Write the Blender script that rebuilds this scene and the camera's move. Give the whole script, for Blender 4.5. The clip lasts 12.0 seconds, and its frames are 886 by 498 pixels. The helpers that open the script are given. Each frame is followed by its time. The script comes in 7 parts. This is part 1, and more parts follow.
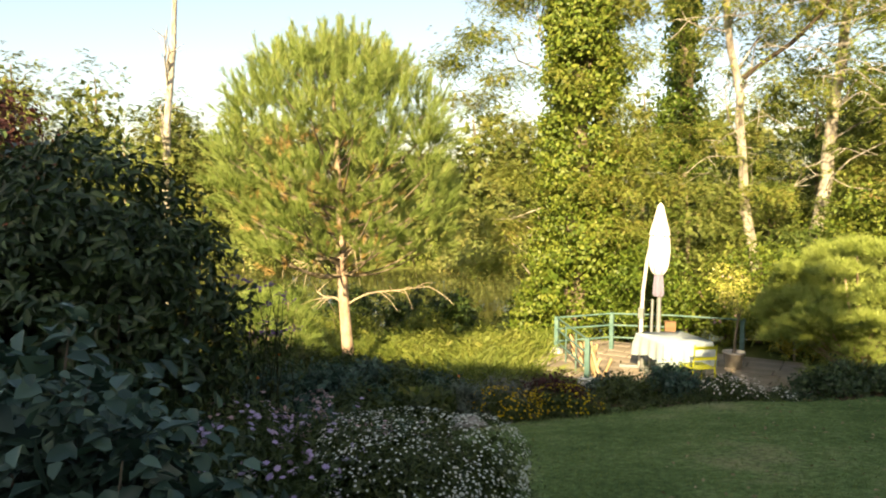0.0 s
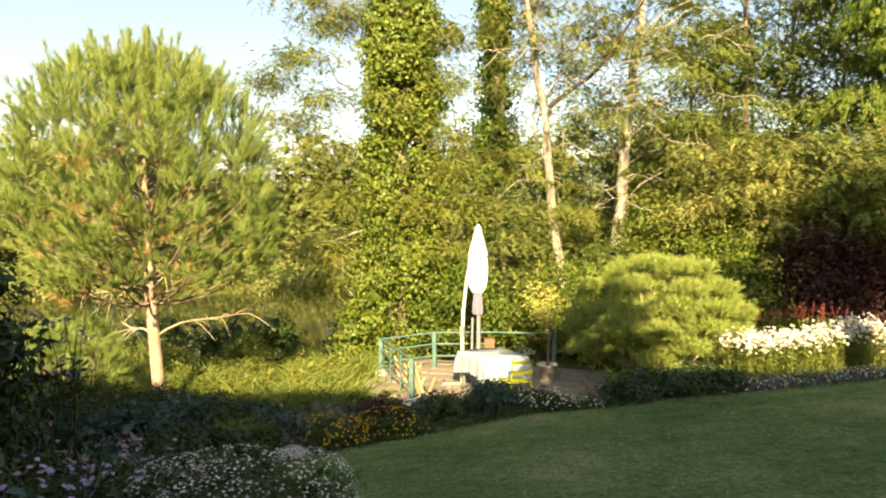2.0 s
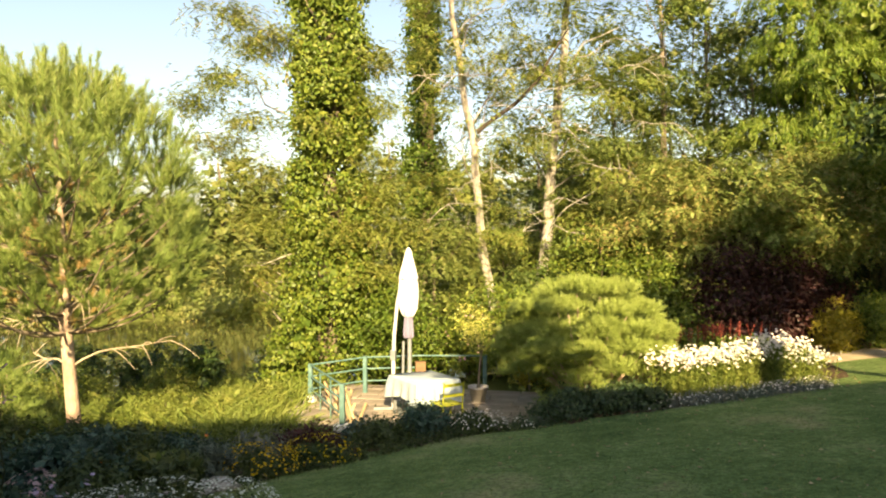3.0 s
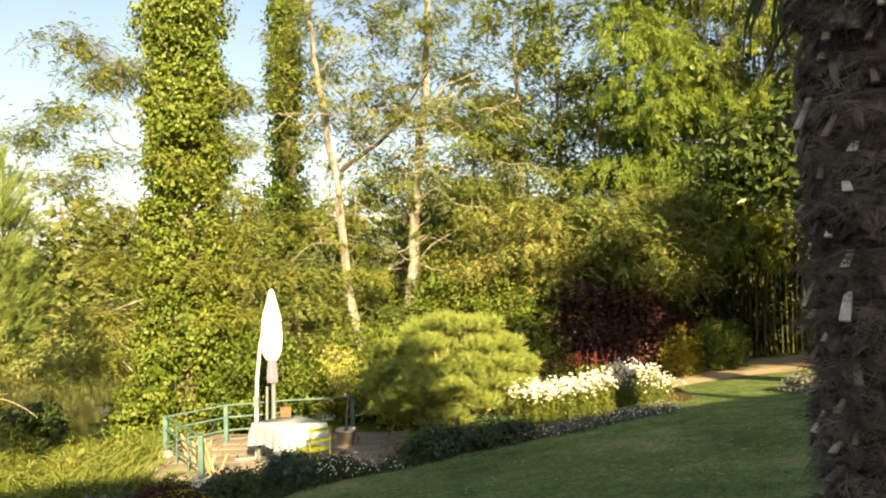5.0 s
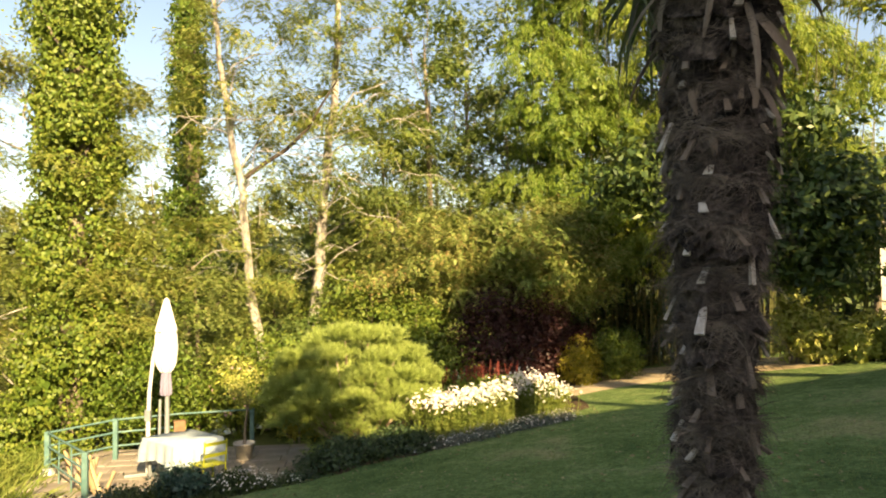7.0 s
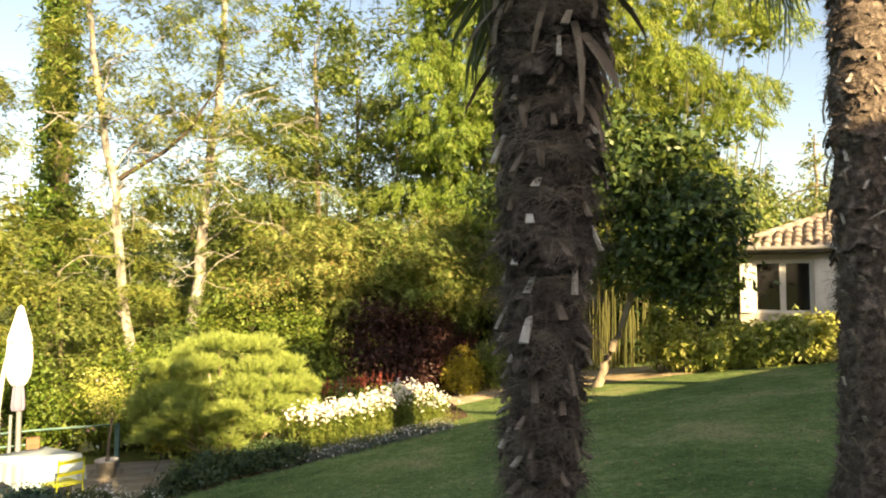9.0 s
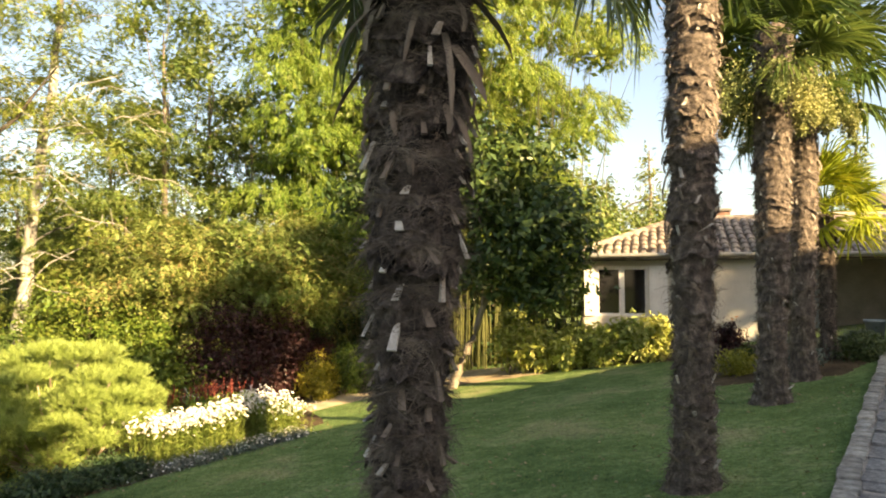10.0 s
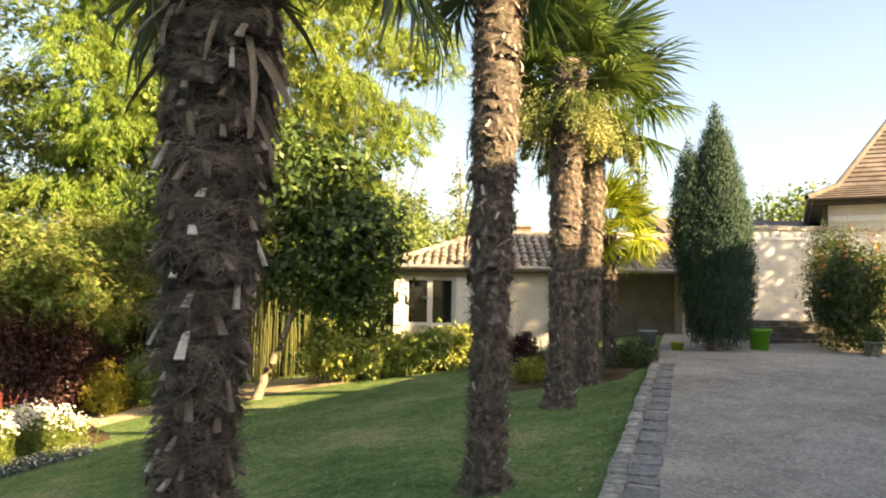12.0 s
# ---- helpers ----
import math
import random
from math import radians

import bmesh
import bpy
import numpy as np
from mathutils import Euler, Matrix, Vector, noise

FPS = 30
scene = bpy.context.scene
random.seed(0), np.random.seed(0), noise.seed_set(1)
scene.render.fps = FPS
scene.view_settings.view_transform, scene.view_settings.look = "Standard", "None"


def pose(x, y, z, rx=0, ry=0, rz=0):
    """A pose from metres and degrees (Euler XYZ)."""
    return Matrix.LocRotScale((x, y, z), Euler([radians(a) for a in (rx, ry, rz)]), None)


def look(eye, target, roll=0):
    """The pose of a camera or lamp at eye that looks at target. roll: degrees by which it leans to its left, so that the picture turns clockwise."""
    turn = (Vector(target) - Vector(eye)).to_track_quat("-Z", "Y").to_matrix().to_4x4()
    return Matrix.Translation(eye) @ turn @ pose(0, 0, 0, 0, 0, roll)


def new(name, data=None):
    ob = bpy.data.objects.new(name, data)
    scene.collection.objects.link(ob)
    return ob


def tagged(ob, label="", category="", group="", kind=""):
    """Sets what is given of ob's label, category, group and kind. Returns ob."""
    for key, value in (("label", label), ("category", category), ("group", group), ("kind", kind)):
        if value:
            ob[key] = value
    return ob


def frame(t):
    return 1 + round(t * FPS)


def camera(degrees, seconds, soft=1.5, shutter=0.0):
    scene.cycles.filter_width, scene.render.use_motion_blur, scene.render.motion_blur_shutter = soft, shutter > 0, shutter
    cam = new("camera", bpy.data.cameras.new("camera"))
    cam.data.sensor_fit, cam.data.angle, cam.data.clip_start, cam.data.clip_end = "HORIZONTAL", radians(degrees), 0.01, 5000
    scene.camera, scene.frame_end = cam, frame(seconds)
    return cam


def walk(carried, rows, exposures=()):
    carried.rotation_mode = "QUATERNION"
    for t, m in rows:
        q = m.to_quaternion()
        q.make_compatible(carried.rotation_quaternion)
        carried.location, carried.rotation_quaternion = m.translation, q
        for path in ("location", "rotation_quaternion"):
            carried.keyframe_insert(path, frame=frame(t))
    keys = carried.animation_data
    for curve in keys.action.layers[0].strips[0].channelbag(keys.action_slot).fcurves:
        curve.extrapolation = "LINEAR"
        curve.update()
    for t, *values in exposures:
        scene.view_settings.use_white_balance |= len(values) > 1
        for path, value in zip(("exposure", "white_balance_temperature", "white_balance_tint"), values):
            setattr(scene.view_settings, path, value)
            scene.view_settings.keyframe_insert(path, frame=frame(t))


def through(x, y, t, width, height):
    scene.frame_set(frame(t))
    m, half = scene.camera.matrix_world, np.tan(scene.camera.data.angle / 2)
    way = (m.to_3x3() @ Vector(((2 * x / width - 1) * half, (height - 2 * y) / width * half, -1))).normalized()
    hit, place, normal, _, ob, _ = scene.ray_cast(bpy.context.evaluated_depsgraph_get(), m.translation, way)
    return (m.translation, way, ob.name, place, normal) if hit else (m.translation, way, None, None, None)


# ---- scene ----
cam = camera(63.3, 12.0, soft=2.0)
PATH = [
    (0, (-0.345, -0.317, 1.493), (-1.389, 1.38, 1.325), 0.2),
    (0.5, (-0.358, -0.281, 1.49), (-1.31, 1.471, 1.335), 0.2),
    (1, (-0.404, -0.252, 1.507), (-1.225, 1.566, 1.361), 0.2),
    (1.5, (-0.403, -0.256, 1.517), (-1.108, 1.61, 1.387), 0.3),
    (2, (-0.384, -0.255, 1.525), (-0.984, 1.65, 1.415), 0.2),
    (2.5, (-0.372, -0.265, 1.522), (-0.877, 1.668, 1.436), 0.4),
    (3, (-0.399, -0.266, 1.511), (-0.81, 1.69, 1.468), 0.0),
    (3.2, (-0.406, -0.254, 1.513), (-0.784, 1.71, 1.495), -0.2),
    (5, (-0.376, -0.248, 1.526), (-0.419, 1.751, 1.585), -1.2),
    (5.5, (-0.375, -0.236, 1.517), (-0.313, 1.762, 1.584), -1.5),
    (6, (-0.339, -0.234, 1.529), (-0.22, 1.762, 1.605), -1.0),
    (6.5, (-0.291, -0.253, 1.532), (-0.153, 1.74, 1.61), -0.7),
    (7, (-0.228, -0.259, 1.538), (-0.028, 1.729, 1.62), -0.6),
    (8.8, (0.02, -0.272, 1.514), (0.474, 1.673, 1.623), -0.1),
    (9, (0.044, -0.266, 1.526), (0.527, 1.672, 1.635), 0.0),
    (9.5, (0.018, -0.237, 1.537), (0.723, 1.631, 1.647), -0.6),
    (10, (-0.003, -0.238, 1.542), (0.856, 1.565, 1.661), 0.1),
    (10.5, (0.004, -0.241, 1.544), (0.982, 1.499, 1.674), 0.2),
    (11, (0.015, -0.27, 1.547), (1.101, 1.404, 1.684), 0.6),
    (11.5, (0.022, -0.295, 1.547), (1.207, 1.31, 1.689), 0.8),
    (12, (0.03, -0.308, 1.543), (1.318, 1.216, 1.691), 1.0),
]
walk(cam, [(t, look(eye, target, roll)) for t, eye, target, roll in PATH], exposures=[(0.0, 1.78, 8100, 12), (6.0, 1.76, 8200, 13), (9.5, 2.1, 8200, 14), (12.0, 2.38, 8100, 13)])

# ---- world, sun, exposure ----
SUN_TO = Vector((0.30, -0.954, 0.0)).normalized()      # level direction towards the sun
SUN_UP = 25.5                                          # its height in degrees
world = bpy.data.worlds.new("sky")
scene.world = world
world.use_nodes = True
wn = world.node_tree.nodes
sky = wn.new("ShaderNodeTexSky")
sky.sky_type = "NISHITA"
sky.sun_disc = False
sky.sun_elevation = radians(SUN_UP)
sky.sun_rotation = math.atan2(SUN_TO.x, SUN_TO.y)
sky.dust_density = 1.8
world.node_tree.links.new(sky.outputs[0], wn["Background"].inputs[0])
wn["Background"].inputs[1].default_value = 0.08
sun_data = bpy.data.lights.new("sun", "SUN")
sun_data.energy = 5.0
sun_data.angle = radians(0.5)
sun_data.color = (1.0, 0.81, 0.50)
sun = new("sun", sun_data)
aim = SUN_TO * math.cos(radians(SUN_UP)) + Vector((0, 0, math.sin(radians(SUN_UP))))
sun.matrix_world = look(aim * 60, (0, 0, 0))



# ---- helpers for meshes ----
def raw(name, verts, faces, mats, smooth=False, slots=None):
    """A mesh from numpy verts and faces (all of one size) or a list of faces."""
    me = bpy.data.meshes.new(name)
    if isinstance(faces, np.ndarray):
        n, k = faces.shape
        me.vertices.add(len(verts))
        me.vertices.foreach_set("co", np.asarray(verts, np.float32).ravel())
        me.loops.add(n * k)
        me.loops.foreach_set("vertex_index", faces.astype(np.int32).ravel())
        me.polygons.add(n)
        me.polygons.foreach_set("loop_start", np.arange(0, n * k, k, dtype=np.int32))
        me.update(calc_edges=True)
    else:
        me.from_pydata([tuple(v) for v in verts], [], [tuple(f) for f in faces])
    for m in mats if isinstance(mats, (list, tuple)) else [mats]:
        me.materials.append(m)
    if smooth:
        me.polygons.foreach_set("use_smooth", np.ones(len(me.polygons), bool))
    if slots is not None:
        me.polygons.foreach_set("material_index", np.asarray(slots, np.int32))
    return me


def thing(name, loc, label, category, group="", kind=""):
    ob = new(name)
    ob.location = loc
    ob.empty_display_size = 0.2
    return tagged(ob, label, category, group, kind)


def part(name, me, parent, label="", at=(0, 0, 0), kind=""):
    """Link a mesh as one part under a thing."""
    ob = new(name, me)
    ob.parent = parent
    ob.location = at
    return tagged(ob, label, kind=kind)


def pieces(name, tubes, parent, mat, label=""):
    """Each tube as a part of its own."""
    for v, f in tubes:
        part(name, raw(name, v, f, mat, True), parent, label)


def solo(name, me, loc, label, category, group="", kind=""):
    ob = new(name, me)
    ob.location = loc
    return tagged(ob, label, category, group, kind)


def join(*pieces):
    """Join (verts, faces) pairs with faces of one size."""
    vs, fs, n = [], [], 0
    for v, f in pieces:
        vs.append(np.asarray(v, float))
        fs.append(np.asarray(f, int) + n)
        n += len(v)
    return np.concatenate(vs), np.concatenate(fs)


def tube(points, radii, sides=8):
    """A tapered tube along points, as quads, with its ends drawn together."""
    p = np.asarray(points, float)
    r = np.asarray(radii, float)
    d = np.gradient(p, axis=0)
    d /= np.linalg.norm(d, axis=1)[:, None] + 1e-9
    ref = np.where(np.abs(d[:, 2:3]) > 0.9, [[1.0, 0, 0]], [[0, 0, 1.0]])
    u = np.cross(d, ref)
    u /= np.linalg.norm(u, axis=1)[:, None] + 1e-9
    w = np.cross(d, u)
    a = np.linspace(0, 2 * np.pi, sides, endpoint=False)
    ring = p[:, None] + r[:, None, None] * (np.cos(a)[None, :, None] * u[:, None] + np.sin(a)[None, :, None] * w[:, None])
    v = ring.reshape(-1, 3)
    i, j = np.meshgrid(np.arange(len(p) - 1), np.arange(sides), indexing="ij")
    k = (j + 1) % sides
    f = np.stack([i * sides + j, i * sides + k, (i + 1) * sides + k, (i + 1) * sides + j], -1).reshape(-1, 4)
    return v, f


def box(sx, sy, sz, at=(0, 0, 0), bevel=0.0, turn=0.0):
    """A bevelled box standing on `at`, as a bmesh-made (verts, faces) mesh data list."""
    bm = bmesh.new()
    bmesh.ops.create_cube(bm, size=1.0)
    bmesh.ops.scale(bm, vec=(sx, sy, sz), verts=bm.verts)
    if bevel:
        bmesh.ops.bevel(bm, geom=bm.edges[:], offset=bevel, segments=2, affect="EDGES", profile=0.6)
    bmesh.ops.translate(bm, vec=(0, 0, sz / 2), verts=bm.verts)
    if turn:
        bmesh.ops.rotate(bm, cent=(0, 0, 0), matrix=Matrix.Rotation(radians(turn), 3, "Z"), verts=bm.verts)
    bmesh.ops.translate(bm, vec=at, verts=bm.verts)
    return bm


def done(bm, name, mats, smooth=False):
    me = bpy.data.meshes.new(name)
    bm.to_mesh(me)
    bm.free()
    for m in mats if isinstance(mats, (list, tuple)) else [mats]:
        me.materials.append(m)
    if smooth:
        me.polygons.foreach_set("use_smooth", np.ones(len(me.polygons), bool))
    return me


def unit(v):
    return v / (np.linalg.norm(v, axis=-1, keepdims=True) + 1e-9)


def leaves(pos, axis, normal, length, width, fold=0.15):
    """One folded four-cornered leaf at each position."""
    a = unit(axis)
    s = unit(np.cross(a, normal))
    n = np.cross(s, a)
    L = np.broadcast_to(np.asarray(length, float), (len(pos),))[:, None]
    W = np.broadcast_to(np.asarray(width, float), (len(pos),))[:, None]
    mid = pos + a * L * 0.45 + n * W * fold
    v = np.stack([pos, mid + s * W / 2, pos + a * L - n * L * 0.12, mid - s * W / 2], 1).reshape(-1, 3)
    f = np.arange(4 * len(pos)).reshape(-1, 4)
    return v, f


def round_leaves(pos, axis, normal, length, width, fold=0.18):
    """A rounder leaf of two halves that fold along the midrib."""
    a = unit(axis)
    s = unit(np.cross(a, normal))
    n = np.cross(s, a)
    L = np.broadcast_to(np.asarray(length, float), (len(pos),))[:, None]
    W = np.broadcast_to(np.asarray(width, float), (len(pos),))[:, None]
    tip = pos + a * L - n * L * 0.14
    p1, p2 = pos + a * L * 0.28 + n * W * fold, pos + a * L * 0.68 + n * W * fold * 0.6
    v = np.stack([pos, p1 + s * W * 0.48, p2 + s * W * 0.4, tip, p2 - s * W * 0.4, p1 - s * W * 0.48], 1).reshape(-1, 3)
    b = np.arange(len(pos))[:, None] * 6
    return v, np.concatenate([b + np.array([[0, 1, 2, 3]]), b + np.array([[0, 3, 4, 5]])])


def blades(pos, axis, length, width, side):
    """One slim triangle at each position: needles and grass."""
    a = unit(axis)
    L = np.broadcast_to(np.asarray(length, float), (len(pos),))[:, None]
    W = np.broadcast_to(np.asarray(width, float), (len(pos),))[:, None]
    s = unit(np.cross(a, side))
    v = np.stack([pos - s * W / 2, pos + s * W / 2, pos + a * L], 1).reshape(-1, 3)
    return v, np.arange(3 * len(pos)).reshape(-1, 3)


def in_blobs(rng, blobs, clumps, inner=0.55):
    """Clump centres near the surfaces of ellipsoids, and the way out of each."""
    b = np.asarray(blobs, float)
    w = (b[:, 3] * b[:, 4] * b[:, 5]) ** (2 / 3)
    which = rng.choice(len(b), clumps, p=w / w.sum())
    d = unit(rng.normal(size=(clumps, 3)))
    r = inner + (1 - inner) * rng.random(clumps) ** 0.6
    c = b[which, :3] + d * r[:, None] * b[which, 3:6]
    return c, unit(d * np.array([1, 1, 0.8]) / b[which, 3:6])


def foliage(rng, centres, out, per, spread, length, ratio=0.45, up=0.5, droop=0.0, flat=0.6, shape=None):
    """Leaves scattered in clumps round the centres."""
    n = len(centres) * per
    c, o = np.repeat(centres, per, 0), np.repeat(out, per, 0)
    pos = c + rng.normal(size=(n, 3)) * spread * np.array([1, 1, flat])
    nrm = unit(o * 0.8 + np.array([0, 0, up]) + rng.normal(size=(n, 3)) * 0.55)
    ax = unit(np.cross(nrm, rng.normal(size=(n, 3)))) + np.array([0, 0, -droop]) + o * 0.3
    L = length * rng.uniform(0.6, 1.25, n)
    return (shape or leaves)(pos, ax, nrm, L, L * ratio * rng.uniform(0.8, 1.2, n))


def sprays(rng, centres, out, per, reach, leaflet, pairs=6, droop=0.5, spread=0.2):
    """Feathered leaves: leaflets in pairs along thin drooping stalks."""
    n = len(centres) * per
    c, o = np.repeat(centres, per, 0), np.repeat(out, per, 0)
    p = c + rng.normal(size=(n, 3)) * spread * np.array([1, 1, 0.55])
    d = unit(o * 0.5 + rng.normal(size=(n, 3)) * np.array([1, 1, 0.35]))
    L = reach * rng.uniform(0.6, 1.2, n)
    side = unit(np.cross(d, np.array([0, 0, 1.0]) + rng.normal(size=(n, 3)) * 0.25))
    P, A, N = [], [], []
    for k in range(pairs):
        t = (k + 1) / pairs
        q = p + d * (L * t)[:, None] - np.array([0, 0, 1.0]) * (droop * L * t * t)[:, None]
        for sgn in (-1, 1):
            P.append(q)
            A.append(side * sgn + d * 0.45 - np.array([0, 0, 0.25]))
            N.append(np.array([0, 0, 1.0]) + o * 0.7 + rng.normal(size=(n, 3)) * 0.3)
    m = len(P) * n
    w = leaflet * rng.uniform(0.75, 1.2, m)
    return blades(np.concatenate(P), np.concatenate(A), w, w * 0.55, np.concatenate(N))


def with_core(rng, outer, blobs, n, size):
    """Adds a loose heart of larger leaves, which stops the light in the depth of a crown."""
    b = np.asarray(blobs, float)
    w = b[:, 3] * b[:, 4] * b[:, 5]
    k = rng.choice(len(b), n, p=w / w.sum())
    d = unit(rng.normal(size=(n, 3))) * (rng.random(n) ** 0.5 * 0.68)[:, None]
    pos = b[k, :3] + d * b[k, 3:6]
    pos = pos[pos[:, 2] > 0.05]
    m = len(pos)
    cv, cf = leaves(pos, rng.normal(size=(m, 3)), rng.normal(size=(m, 3)), size * rng.uniform(0.7, 1.2, m), size * 0.6)
    if outer[1].shape[1] == 3:
        cf = np.concatenate([cf[:, [0, 1, 2]], cf[:, [0, 2, 3]]])
    return join(outer, (cv, cf))


def limbs(rng, base_pts, centres, r0, sides=5, sag=0.0, n=12):
    """Limbs from a trunk's line out to some of the clump centres."""
    bp = np.asarray(base_pts, float)
    out = []
    for c in centres[rng.choice(len(centres), min(n, len(centres)), replace=False)]:
        below = bp[bp[:, 2] < c[2] - 0.1]
        k = below[max(0, len(below) - 1 - rng.integers(0, 4))] if len(below) else bp[0]
        t = np.linspace(0, 1, 6)[:, None]
        line = k * (1 - t) + c * t + rng.normal(size=(6, 3)) * 0.05 * np.linalg.norm(c - k) * np.sin(t * np.pi)
        line[:, 2] += (np.sin(t * np.pi) * (0.12 - sag) * np.linalg.norm(c - k))[:, 0]
        out.append(tube(line, r0 * np.linspace(1, 0.15, 6), sides))
    return out


# ---- materials ----
def nodes(name):
    m = bpy.data.materials.new(name)
    m.use_nodes = True
    t = m.node_tree
    return m, t, t.nodes["Principled BSDF"]


def ramp(t, cols, stops=None):
    r = t.nodes.new("ShaderNodeValToRGB")
    e = r.color_ramp.elements
    stops = stops or [i / max(1, len(cols) - 1) for i in range(len(cols))]
    while len(e) < len(cols):
        e.new(0.5)
    for k, c, s in zip(e, cols, stops):
        k.position, k.color = s, (*c, 1)
    return r


def noise_of(t, scale, detail=4, rough=0.6, stretch=None):
    co = t.nodes.new("ShaderNodeTexCoord")
    n = t.nodes.new("ShaderNodeTexNoise")
    n.inputs["Scale"].default_value, n.inputs["Detail"].default_value, n.inputs["Roughness"].default_value = scale, detail, rough
    if stretch:
        mp = t.nodes.new("ShaderNodeMapping")
        mp.inputs["Scale"].default_value = stretch
        t.links.new(co.outputs["Object"], mp.inputs[0])
        t.links.new(mp.outputs[0], n.inputs["Vector"])
    else:
        t.links.new(co.outputs["Object"], n.inputs["Vector"])
    return n


def mixc(t, a, b, fac, mode="MIX"):
    m = t.nodes.new("ShaderNodeMix")
    m.data_type, m.blend_type = "RGBA", mode
    for sock, v in ((m.inputs[0], fac), (m.inputs[6], a), (m.inputs[7], b)):
        if hasattr(v, "is_linked"):
            t.links.new(v, sock)
        elif isinstance(v, (int, float)):
            sock.default_value = v
        else:
            sock.default_value = (*v, 1)
    return m.outputs[2]


def bump(t, height, strength, distance, bsdf):
    b = t.nodes.new("ShaderNodeBump")
    b.inputs["Strength"].default_value, b.inputs["Distance"].default_value = strength, distance
    t.links.new(height, b.inputs["Height"])
    t.links.new(b.outputs[0], bsdf.inputs["Normal"])


def leaf_mat(name, cols, rough=0.5, through=0.3, patch=0.6, scale=1.2):
    """Leaves: colour differs from leaf to leaf and in wide patches; light shines through."""
    m, t, b = nodes(name)
    g = t.nodes.new("ShaderNodeNewGeometry")
    r = ramp(t, cols)
    n = noise_of(t, scale, 3)
    add = t.nodes.new("ShaderNodeMath")
    add.operation = "MULTIPLY_ADD"
    add.inputs[1].default_value = patch * 1.6
    sub = t.nodes.new("ShaderNodeMath")
    sub.operation = "MULTIPLY_ADD"
    sub.inputs[1].default_value, sub.inputs[2].default_value = 1 - patch * 0.5, -0.55 * patch
    t.links.new(g.outputs["Random Per Island"], sub.inputs[0])
    t.links.new(n.outputs[0], add.inputs[0])
    t.links.new(sub.outputs[0], add.inputs[2])
    t.links.new(add.outputs[0], r.inputs[0])
    o = t.nodes.new("ShaderNodeObjectInfo")
    col = mixc(t, r.outputs[0], mixc(t, (0.78, 0.86, 0.80), (1.2, 1.1, 1.1), o.outputs["Random"]), 1.0, "MULTIPLY")
    t.links.new(col, b.inputs["Base Color"])
    b.inputs["Roughness"].default_value = rough
    b.inputs["Specular IOR Level"].default_value = 0.35
    tr = t.nodes.new("ShaderNodeBsdfTranslucent")
    t.links.new(mixc(t, col, (1.0, 0.95, 0.35), 0.25, "MULTIPLY"), tr.inputs[0])
    mx = t.nodes.new("ShaderNodeMixShader")
    mx.inputs[0].default_value = through
    t.links.new(b.outputs[0], mx.inputs[1])
    t.links.new(tr.outputs[0], mx.inputs[2])
    t.links.new(mx.outputs[0], t.nodes["Material Output"].inputs[0])
    return m


def surface(name, cols, scale, rough=0.8, bump_s=0.4, bump_d=0.02, fine=0, stretch=None, metal=0.0, spec=0.3, per_object=0.0, stops=None):
    """A plain surface: noise between colours, a finer grain, and relief."""
    m, t, b = nodes(name)
    n = noise_of(t, scale, 6, 0.65, stretch)
    r = ramp(t, cols, stops or list(np.linspace(0.3, 0.7, len(cols))))
    t.links.new(n.outputs[0], r.inputs[0])
    c = r.outputs[0]
    f = noise_of(t, fine or scale * 9, 3, 0.7, stretch)
    c = mixc(t, c, mixc(t, (0.55, 0.55, 0.55), (1.3, 1.3, 1.3), f.outputs[0]), 0.6, "MULTIPLY")
    if per_object:
        o = t.nodes.new("ShaderNodeObjectInfo")
        c = mixc(t, c, mixc(t, (1 - per_object,) * 3, (1 + per_object,) * 3, o.outputs["Random"]), 1.0, "MULTIPLY")
    t.links.new(c, b.inputs["Base Color"])
    b.inputs["Roughness"].default_value, b.inputs["Metallic"].default_value = rough, metal
    b.inputs["Specular IOR Level"].default_value = spec
    if bump_s:
        bump(t, f.outputs[0], bump_s, bump_d, b)
    return m


def ground_mat(name, cols, patch, patch_s, fine_s, bump_s, grain=(0.45, 1.45)):
    """Wide patches, middling mottle and a fine grain, each at its own size."""
    m, t, b = nodes(name)
    n1, n2, n3 = noise_of(t, patch_s, 4, 0.6), noise_of(t, patch_s * 7, 4, 0.65), noise_of(t, fine_s, 4, 0.75)
    r = ramp(t, cols, list(np.linspace(0.36, 0.64, len(cols))))
    t.links.new(mixc(t, n1.outputs[0], n2.outputs[0], 0.45), r.inputs[0])
    c = mixc(t, r.outputs[0], patch, ramp_fac(t, n1.outputs[0], 0.56, 0.75))
    c = mixc(t, c, mixc(t, (grain[0],) * 3, (grain[1],) * 3, ramp_fac(t, n3.outputs[0], 0.3, 0.7)), 0.85, "MULTIPLY")
    t.links.new(c, b.inputs["Base Color"])
    b.inputs["Roughness"].default_value, b.inputs["Specular IOR Level"].default_value = 0.95, 0.1
    bump(t, n3.outputs[0], bump_s, 0.03, b)
    return m


def ramp_fac(t, sock, lo, hi):
    k = t.nodes.new("ShaderNodeMapRange")
    k.inputs["From Min"].default_value, k.inputs["From Max"].default_value = lo, hi
    t.links.new(sock, k.inputs["Value"])
    return k.outputs["Result"]


